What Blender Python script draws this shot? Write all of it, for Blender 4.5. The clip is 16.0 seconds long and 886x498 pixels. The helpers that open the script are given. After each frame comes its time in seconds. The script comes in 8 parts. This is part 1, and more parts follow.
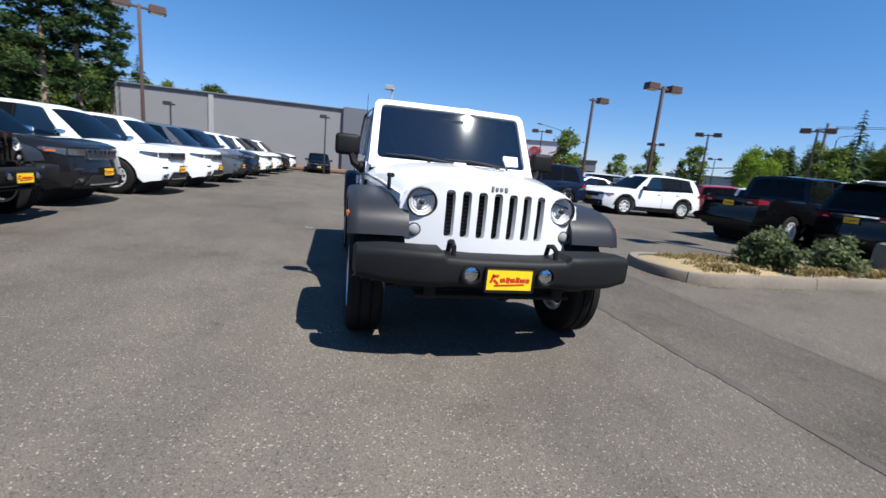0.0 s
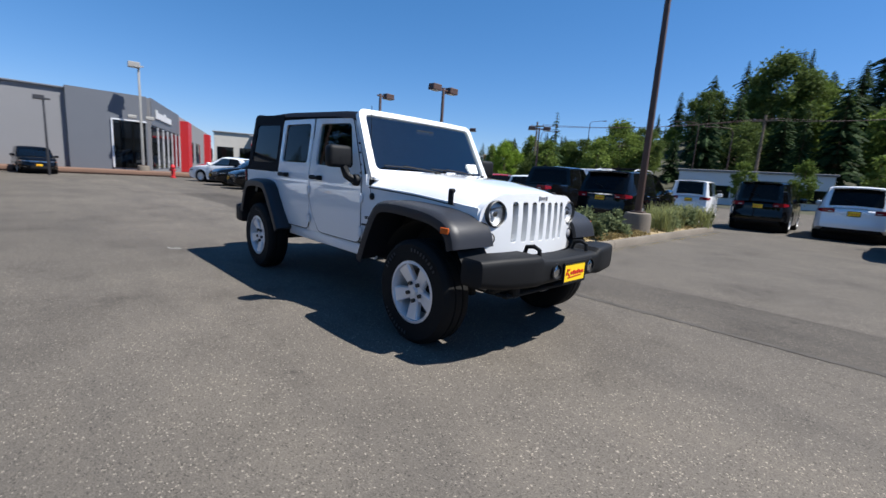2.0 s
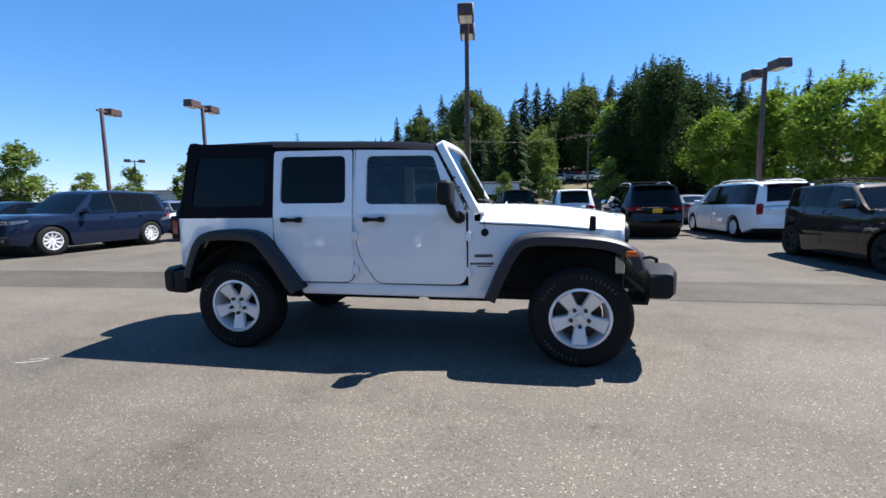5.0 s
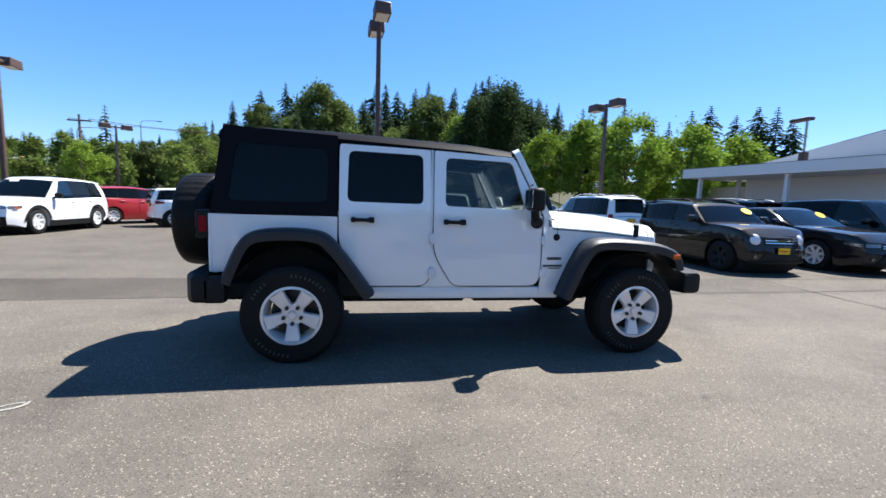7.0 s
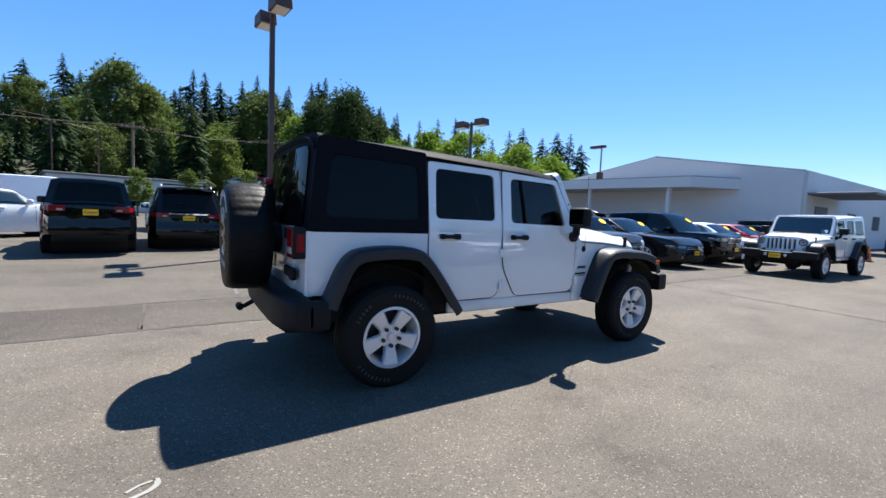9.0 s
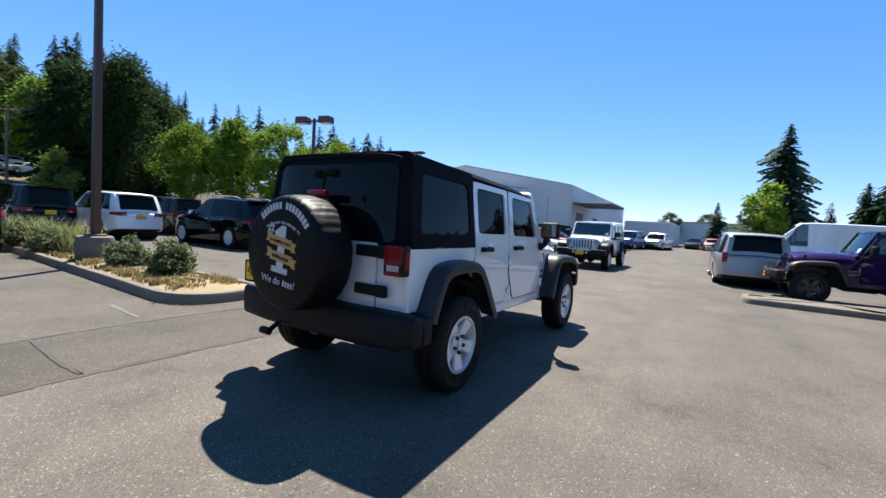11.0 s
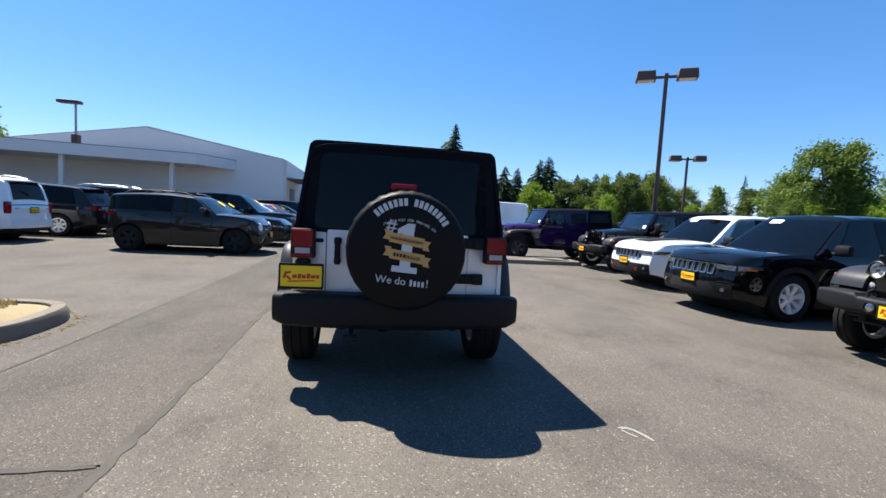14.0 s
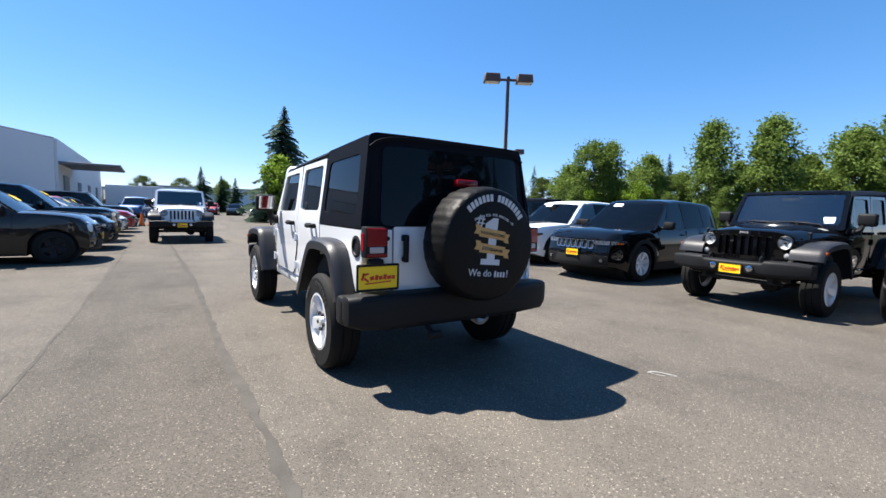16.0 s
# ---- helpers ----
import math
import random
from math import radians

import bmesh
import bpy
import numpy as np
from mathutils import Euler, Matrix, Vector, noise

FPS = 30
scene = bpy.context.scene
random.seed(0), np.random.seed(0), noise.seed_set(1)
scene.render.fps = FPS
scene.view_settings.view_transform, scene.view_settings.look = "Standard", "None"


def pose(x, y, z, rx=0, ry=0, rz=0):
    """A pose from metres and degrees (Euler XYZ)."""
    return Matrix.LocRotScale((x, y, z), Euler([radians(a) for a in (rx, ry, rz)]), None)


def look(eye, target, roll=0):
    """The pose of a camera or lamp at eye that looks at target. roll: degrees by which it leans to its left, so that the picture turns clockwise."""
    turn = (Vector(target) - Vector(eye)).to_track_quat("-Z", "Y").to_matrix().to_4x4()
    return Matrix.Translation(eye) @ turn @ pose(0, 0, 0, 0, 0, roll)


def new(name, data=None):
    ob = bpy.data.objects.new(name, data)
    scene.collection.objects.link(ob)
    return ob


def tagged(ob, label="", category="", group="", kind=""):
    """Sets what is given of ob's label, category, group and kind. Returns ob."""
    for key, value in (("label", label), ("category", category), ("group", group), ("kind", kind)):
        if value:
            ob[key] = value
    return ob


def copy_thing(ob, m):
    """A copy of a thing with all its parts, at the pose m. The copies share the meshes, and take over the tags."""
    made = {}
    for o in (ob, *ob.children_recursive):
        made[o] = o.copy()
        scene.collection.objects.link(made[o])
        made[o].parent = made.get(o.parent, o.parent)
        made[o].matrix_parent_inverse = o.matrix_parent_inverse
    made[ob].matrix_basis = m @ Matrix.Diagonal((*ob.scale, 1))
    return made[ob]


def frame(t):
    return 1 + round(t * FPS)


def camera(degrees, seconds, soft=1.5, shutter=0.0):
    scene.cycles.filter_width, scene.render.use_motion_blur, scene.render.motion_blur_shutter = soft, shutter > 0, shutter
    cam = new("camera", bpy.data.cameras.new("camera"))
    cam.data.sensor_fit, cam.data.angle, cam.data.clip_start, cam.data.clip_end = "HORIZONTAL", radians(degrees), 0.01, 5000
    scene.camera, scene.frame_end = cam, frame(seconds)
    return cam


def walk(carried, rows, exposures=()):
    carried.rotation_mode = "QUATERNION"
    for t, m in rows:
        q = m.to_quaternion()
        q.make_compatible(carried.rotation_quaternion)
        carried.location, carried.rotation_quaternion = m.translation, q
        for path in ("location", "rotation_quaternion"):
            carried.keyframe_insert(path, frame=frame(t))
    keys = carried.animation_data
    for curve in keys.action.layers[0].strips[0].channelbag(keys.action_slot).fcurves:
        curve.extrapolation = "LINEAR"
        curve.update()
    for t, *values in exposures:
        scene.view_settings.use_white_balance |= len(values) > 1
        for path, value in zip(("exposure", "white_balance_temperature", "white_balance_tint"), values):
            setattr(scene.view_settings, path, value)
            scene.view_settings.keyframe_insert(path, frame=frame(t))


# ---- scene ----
cam = camera(92.1, 16.0, soft=1.5, shutter=0.25)
PATH = [
    (0, (4.495, -0.992, 1.206), (2.59, -0.512, 0.829), 5.4),
    (0.5, (4.467, -1.455, 1.214), (2.649, -0.71, 0.839), 3.6),
    (1, (4.283, -1.934, 1.222), (2.56, -0.975, 0.885), 3.2),
    (1.5, (4.073, -2.451, 1.213), (2.464, -1.308, 0.886), 3.4),
    (2, (3.743, -2.848, 1.221), (2.334, -1.469, 0.883), 3.8),
    (2.5, (3.38, -3.247, 1.232), (2.156, -1.691, 0.949), 3.2),
    (3, (2.951, -3.523, 1.231), (1.873, -1.863, 0.946), 1.6),
    (3.5, (2.503, -3.814, 1.239), (1.594, -2.051, 0.982), -0.1),
    (4, (2.058, -3.985, 1.238), (1.339, -2.133, 1.011), -0.9),
    (4.2, (1.849, -4.025, 1.252), (1.189, -2.15, 1.032), -0.2),
    (6.3, (-0.129, -4.212, 1.261), (-0.026, -2.228, 1.029), 0.8),
    (6.5, (-0.338, -4.2, 1.274), (-0.185, -2.217, 1.058), 3.2),
    (7, (-0.86, -4.239, 1.274), (-0.516, -2.281, 1.06), 1.9),
    (7.5, (-1.354, -4.134, 1.276), (-0.75, -2.236, 1.096), 2.9),
    (8, (-1.884, -4.048, 1.283), (-1.114, -2.213, 1.085), 1.9),
    (8.2, (-2.066, -3.983, 1.274), (-1.235, -2.173, 1.088), 2.3),
    (10.3, (-3.9, -3.038, 1.335), (-2.405, -1.72, 1.171), 1.9),
    (10.5, (-4.054, -2.896, 1.322), (-2.484, -1.666, 1.169), 2.3),
    (11, (-4.382, -2.504, 1.333), (-2.685, -1.452, 1.213), 3.6),
    (11.5, (-4.718, -2.133, 1.336), (-2.909, -1.294, 1.187), 3.0),
    (12, (-4.923, -1.66, 1.321), (-3.052, -0.986, 1.115), 3.2),
    (12.5, (-5.149, -1.214, 1.313), (-3.206, -0.792, 1.101), 3.9),
    (13, (-5.226, -0.727, 1.326), (-3.243, -0.572, 1.121), 3.3),
    (13.5, (-5.338, -0.267, 1.318), (-3.35, -0.375, 1.129), 3.5),
    (14, (-5.303, 0.213, 1.307), (-3.335, -0.107, 1.154), 3.1),
    (14.5, (-5.29, 0.683, 1.293), (-3.358, 0.176, 1.195), 2.4),
    (15, (-5.153, 1.123, 1.286), (-3.31, 0.361, 1.139), 2.1),
    (15.5, (-4.997, 1.556, 1.281), (-3.234, 0.624, 1.127), 3.3),
    (16, (-4.791, 1.919, 1.286), (-3.122, 0.831, 1.109), 1.6),
]
EXPOSURES = [(0.0, 0.85, 6400, 10), (1.5, 0.79, 6400, 10), (2.5, 0.79, 6350, 10), (3.5, 0.99, 6350, 10), (6.5, 1.5, 6560, 10), (8.0, 1.44, 6560, 10), (11.0, 1.31, 6720, 10), (13.5, 1.3, 6720, 10), (14.8, 1.42, 6720, 10), (16.0, 1.42, 6720, 10)]
walk(cam, [(t, look(e, g, r)) for t, e, g, r in PATH], EXPOSURES)

# ---- world and sun ----
SUN_AZ, SUN_EL = radians(37), radians(59.3)
world = bpy.data.worlds.new("sky")
scene.world = world
world.use_nodes = True
wn = world.node_tree
sky = wn.nodes.new("ShaderNodeTexSky")
sky.sky_type = "NISHITA"
sky.sun_disc = False
sky.sun_elevation, sky.sun_rotation = SUN_EL, radians(90) - SUN_AZ
sky.altitude = 600
sky.air_density, sky.dust_density, sky.ozone_density = 1.0, 0.1, 2.5
tint = wn.nodes.new("ShaderNodeMix")
tint.data_type, tint.blend_type = "RGBA", "MULTIPLY"
tint.inputs["Factor"].default_value, tint.inputs["B"].default_value = 1.0, (0.8, 0.96, 1.16, 1)
hsv = wn.nodes.new("ShaderNodeHueSaturation")
hsv.inputs["Hue"].default_value, hsv.inputs["Saturation"].default_value = 0.503, 1.12
wn.links.new(sky.outputs["Color"], tint.inputs["A"])
wn.links.new(tint.outputs["Result"], hsv.inputs["Color"])
# the haze evens out the sky between horizon and zenith
split, join = wn.nodes.new("ShaderNodeSeparateColor"), wn.nodes.new("ShaderNodeCombineColor")
wn.links.new(hsv.outputs["Color"], split.inputs["Color"])
for channel, power, gain in (("Red", 0.95, 0.955), ("Green", 0.78, 1.24), ("Blue", 0.84, 1.28)):
    soften, lift = wn.nodes.new("ShaderNodeMath"), wn.nodes.new("ShaderNodeMath")
    soften.operation, lift.operation = "POWER", "MULTIPLY"
    soften.inputs[1].default_value, lift.inputs[1].default_value = power, gain
    wn.links.new(split.outputs[channel], soften.inputs[0])
    wn.links.new(soften.outputs[0], lift.inputs[0])
    wn.links.new(lift.outputs[0], join.inputs[channel])
wn.links.new(join.outputs["Color"], wn.nodes["Background"].inputs["Color"])
wn.nodes["Background"].inputs["Strength"].default_value = 0.07
sun = new("sun", bpy.data.lights.new("sun", "SUN"))
sun.data.energy, sun.data.angle, sun.data.color = 5.0, radians(0.53), (1.0, 0.96, 0.9)
sun.matrix_world = look((math.cos(SUN_AZ) * math.cos(SUN_EL) * 50, math.sin(SUN_AZ) * math.cos(SUN_EL) * 50, math.sin(SUN_EL) * 50), (0, 0, 0))
# ---- materials ----
def material(name, color, rough=0.6, metal=0.0, coat=0.0, var=0.15, scale=8.0, fine=0.06, bump=0.0, bump_scale=60.0, spec=0.5, obj_var=0.0, coat_ior=1.5):
    """A principled surface with two scales of tone variation and fine relief, in object space metres."""
    m = bpy.data.materials.new(name)
    m.use_nodes = True
    n, l = m.node_tree.nodes, m.node_tree.links
    b = n["Principled BSDF"]
    b.inputs["Roughness"].default_value, b.inputs["Metallic"].default_value = rough, metal
    b.inputs["Coat Weight"].default_value, b.inputs["Coat Roughness"].default_value = coat, 0.03
    b.inputs["Specular IOR Level"].default_value = spec
    b.inputs["Coat IOR"].default_value = coat_ior
    geo = n.new("ShaderNodeNewGeometry")
    big, small = n.new("ShaderNodeTexNoise"), n.new("ShaderNodeTexNoise")
    big.inputs["Scale"].default_value, big.inputs["Detail"].default_value = scale * 0.15, 4
    small.inputs["Scale"].default_value, small.inputs["Detail"].default_value = scale * 4, 3
    for t in (big, small):
        l.new(geo.outputs["Position"], t.inputs["Vector"])
    mix = n.new("ShaderNodeMix")
    mix.data_type, mix.blend_type = "RGBA", "MULTIPLY"
    mix.inputs["Factor"].default_value = 1.0
    mix.inputs["A"].default_value = (*color, 1)
    add = n.new("ShaderNodeMath")
    add.operation = "MULTIPLY_ADD"
    l.new(big.outputs["Fac"], add.inputs[0])
    add.inputs[1].default_value, add.inputs[2].default_value = 2 * var, 1 - var
    add2 = n.new("ShaderNodeMath")
    add2.operation = "MULTIPLY_ADD"
    l.new(small.outputs["Fac"], add2.inputs[0])
    add2.inputs[1].default_value = 2 * fine
    l.new(add.outputs[0], add2.inputs[2])
    last = add2
    if obj_var:
        info = n.new("ShaderNodeObjectInfo")
        a3 = n.new("ShaderNodeMath")
        a3.operation = "MULTIPLY_ADD"
        l.new(info.outputs["Random"], a3.inputs[0])
        a3.inputs[1].default_value = obj_var
        l.new(add2.outputs[0], a3.inputs[2])
        last = a3
    l.new(last.outputs[0], mix.inputs["B"])
    l.new(mix.outputs["Result"], b.inputs["Base Color"])
    if bump:
        t, bp = n.new("ShaderNodeTexNoise"), n.new("ShaderNodeBump")
        t.inputs["Scale"].default_value, t.inputs["Detail"].default_value = bump_scale, 4
        l.new(geo.outputs["Position"], t.inputs["Vector"])
        bp.inputs["Strength"].default_value, bp.inputs["Distance"].default_value = min(1, bump), 0.01
        l.new(t.outputs["Fac"], bp.inputs["Height"])
        l.new(bp.outputs["Normal"], b.inputs["Normal"])
    return m


def paint(name, color, metal=0.0):
    return material(name, color, rough=0.45, metal=metal, coat=1.0, var=0.02, fine=0.01, scale=3, spec=0.0 if max(color) < 0.1 else 0.4, coat_ior=1.75 if max(color) > 0.5 else 1.42)


def glass(name, tint, through_amount, ior=1.52):
    """Car glass: a clear gloss over a tinted see-through body; gloss follows Fresnel."""
    m = bpy.data.materials.new(name)
    m.use_nodes = True
    n, l = m.node_tree.nodes, m.node_tree.links
    n.clear()
    out = n.new("ShaderNodeOutputMaterial")
    gl, tr, df = n.new("ShaderNodeBsdfGlossy"), n.new("ShaderNodeBsdfTransparent"), n.new("ShaderNodeBsdfDiffuse")
    gl.inputs["Roughness"].default_value = 0.02
    tr.inputs["Color"].default_value = (*tint, 1)
    df.inputs["Color"].default_value = (0.006, 0.007, 0.008, 1)
    body, top, fr = n.new("ShaderNodeMixShader"), n.new("ShaderNodeMixShader"), n.new("ShaderNodeFresnel")
    fr.inputs["IOR"].default_value = ior
    body.inputs[0].default_value = through_amount
    l.new(df.outputs[0], body.inputs[1]), l.new(tr.outputs[0], body.inputs[2])
    l.new(fr.outputs[0], top.inputs[0])
    l.new(body.outputs[0], top.inputs[1]), l.new(gl.outputs[0], top.inputs[2])
    l.new(top.outputs[0], out.inputs["Surface"])
    return m


def asphalt_material(name="asphalt", tone_by=1.0):
    m = bpy.data.materials.new(name)
    m.use_nodes = True
    n, l = m.node_tree.nodes, m.node_tree.links
    b = n["Principled BSDF"]
    b.inputs["Roughness"].default_value = 0.82
    b.inputs["Specular IOR Level"].default_value = 0.12
    geo = n.new("ShaderNodeNewGeometry")

    def noise_node(scale, detail=4, rough=0.6):
        t = n.new("ShaderNodeTexNoise")
        t.inputs["Scale"].default_value, t.inputs["Detail"].default_value, t.inputs["Roughness"].default_value = scale, detail, rough
        l.new(geo.outputs["Position"], t.inputs["Vector"])
        return t

    def ramp(src, stops):
        r = n.new("ShaderNodeValToRGB")
        els = r.color_ramp.elements
        while len(els) < len(stops):
            els.new(0.5)
        for e, (p, c) in zip(els, stops):
            e.position, e.color = p, (*c, 1)
        l.new(src, r.inputs["Fac"])
        return r

    base = ramp(noise_node(0.22, 5).outputs["Fac"], [(0.3, (0.0907, 0.082, 0.0714)), (0.5, (0.1055, 0.0954, 0.083)), (0.72, (0.1192, 0.1078, 0.0938))])
    stain = ramp(noise_node(0.9, 6, 0.7).outputs["Fac"], [(0.28, (0.62, 0.62, 0.63)), (0.4, (0.9, 0.9, 0.9)), (0.5, (1, 1, 1)), (0.7, (1.08, 1.07, 1.05))])
    vor = n.new("ShaderNodeTexVoronoi")
    vor.inputs["Scale"].default_value = 135
    l.new(geo.outputs["Position"], vor.inputs["Vector"])
    bw = n.new("ShaderNodeSeparateColor")
    l.new(vor.outputs["Color"], bw.inputs["Color"])
    stones = ramp(bw.outputs["Red"], [(0.0, (0.5, 0.5, 0.51)), (0.12, (0.86, 0.86, 0.86)), (0.6, (1.0, 1.0, 1.0)), (0.9, (1.08, 1.08, 1.06)), (0.955, (1.25, 1.24, 1.2)), (0.985, (2.3, 2.26, 2.18))])
    grit = ramp(noise_node(160, 2).outputs["Fac"], [(0.35, (0.74, 0.74, 0.74)), (0.65, (1.24, 1.24, 1.24))])

    def mul(a, c):
        x = n.new("ShaderNodeMix")
        x.data_type, x.blend_type = "RGBA", "MULTIPLY"
        x.inputs["Factor"].default_value = 1
        l.new(a, x.inputs["A"]), l.new(c, x.inputs["B"])
        return x.outputs["Result"]

    # wear drawn out along the driving lane, and dark oil spots
    warp = n.new("ShaderNodeMapping")
    warp.inputs["Scale"].default_value = (0.12, 0.9, 1.0)
    l.new(geo.outputs["Position"], warp.inputs["Vector"])
    lane_n = noise_node(1.0, 5, 0.65)
    l.new(warp.outputs[0], lane_n.inputs["Vector"])
    lane = ramp(lane_n.outputs["Fac"], [(0.3, (0.84, 0.84, 0.85)), (0.55, (1.02, 1.01, 1.0)), (0.75, (1.12, 1.11, 1.08))])
    spots = ramp(noise_node(2.6, 3, 0.5).outputs["Fac"], [(0.24, (0.55, 0.55, 0.56)), (0.31, (1, 1, 1))])
    where, wander, worn = n.new("ShaderNodeSeparateXYZ"), n.new("ShaderNodeMath"), n.new("ShaderNodeMath")
    l.new(geo.outputs["Position"], where.inputs[0])
    wander.operation, worn.operation = "MULTIPLY_ADD", "ABSOLUTE"
    l.new(noise_node(0.35, 3).outputs["Fac"], wander.inputs[0])
    wander.inputs[1].default_value = 2.4
    l.new(where.outputs["Y"], wander.inputs[2])
    centre = n.new("ShaderNodeMath")
    centre.operation, centre.inputs[1].default_value = "SUBTRACT", 0.9
    l.new(wander.outputs[0], centre.inputs[0])
    l.new(centre.outputs[0], worn.inputs[0])
    far = n.new("ShaderNodeMapRange")
    far.inputs["From Min"].default_value, far.inputs["From Max"].default_value = 0.8, 2.8
    l.new(worn.outputs[0], far.inputs["Value"])
    polish = ramp(far.outputs["Result"], [(0.0, (1.1, 1.095, 1.09)), (1.0, (0.97, 0.97, 0.97))])
    shade = n.new("ShaderNodeRGB")
    shade.outputs[0].default_value = (tone_by, tone_by, tone_by, 1)
    tone = mul(mul(mul(mul(mul(base.outputs[0], stain.outputs[0]), lane.outputs[0]), spots.outputs[0]), polish.outputs[0]), shade.outputs[0])
    l.new(mul(mul(tone, stones.outputs[0]), grit.outputs[0]), b.inputs["Base Color"])
    bp = n.new("ShaderNodeBump")
    bp.inputs["Strength"].default_value, bp.inputs["Distance"].default_value = 0.35, 0.004
    l.new(vor.outputs["Distance"], bp.inputs["Height"])
    l.new(bp.outputs["Normal"], b.inputs["Normal"])
    return m


def leaf_material(name, dark, light):
    m = bpy.data.materials.new(name)
    m.use_nodes = True
    n, l = m.node_tree.nodes, m.node_tree.links
    b = n["Principled BSDF"]
    b.inputs["Roughness"].default_value = 0.7
    b.inputs["Specular IOR Level"].default_value = 0.08
    geo, info, add = n.new("ShaderNodeNewGeometry"), n.new("ShaderNodeObjectInfo"), n.new("ShaderNodeMath")
    r = n.new("ShaderNodeValToRGB")
    r.color_ramp.elements[0].color, r.color_ramp.elements[1].color = (*dark, 1), (*light, 1)
    add.operation = "MULTIPLY_ADD"
    l.new(geo.outputs["Random Per Island"], add.inputs[0])
    add.inputs[1].default_value = 0.65
    sc = n.new("ShaderNodeMath")
    sc.operation = "MULTIPLY"
    sc.inputs[1].default_value = 0.35
    l.new(info.outputs["Random"], sc.inputs[0])
    l.new(sc.outputs[0], add.inputs[2])
    l.new(add.outputs[0], r.inputs["Fac"])
    l.new(r.outputs[0], b.inputs["Base Color"])
    tl, mx = n.new("ShaderNodeBsdfTranslucent"), n.new("ShaderNodeMixShader")
    l.new(r.outputs[0], tl.inputs["Color"])
    mx.inputs[0].default_value = 0.36
    l.new(b.outputs[0], mx.inputs[1]), l.new(tl.outputs[0], mx.inputs[2])
    l.new(mx.outputs[0], n["Material Output"].inputs["Surface"])
    return m


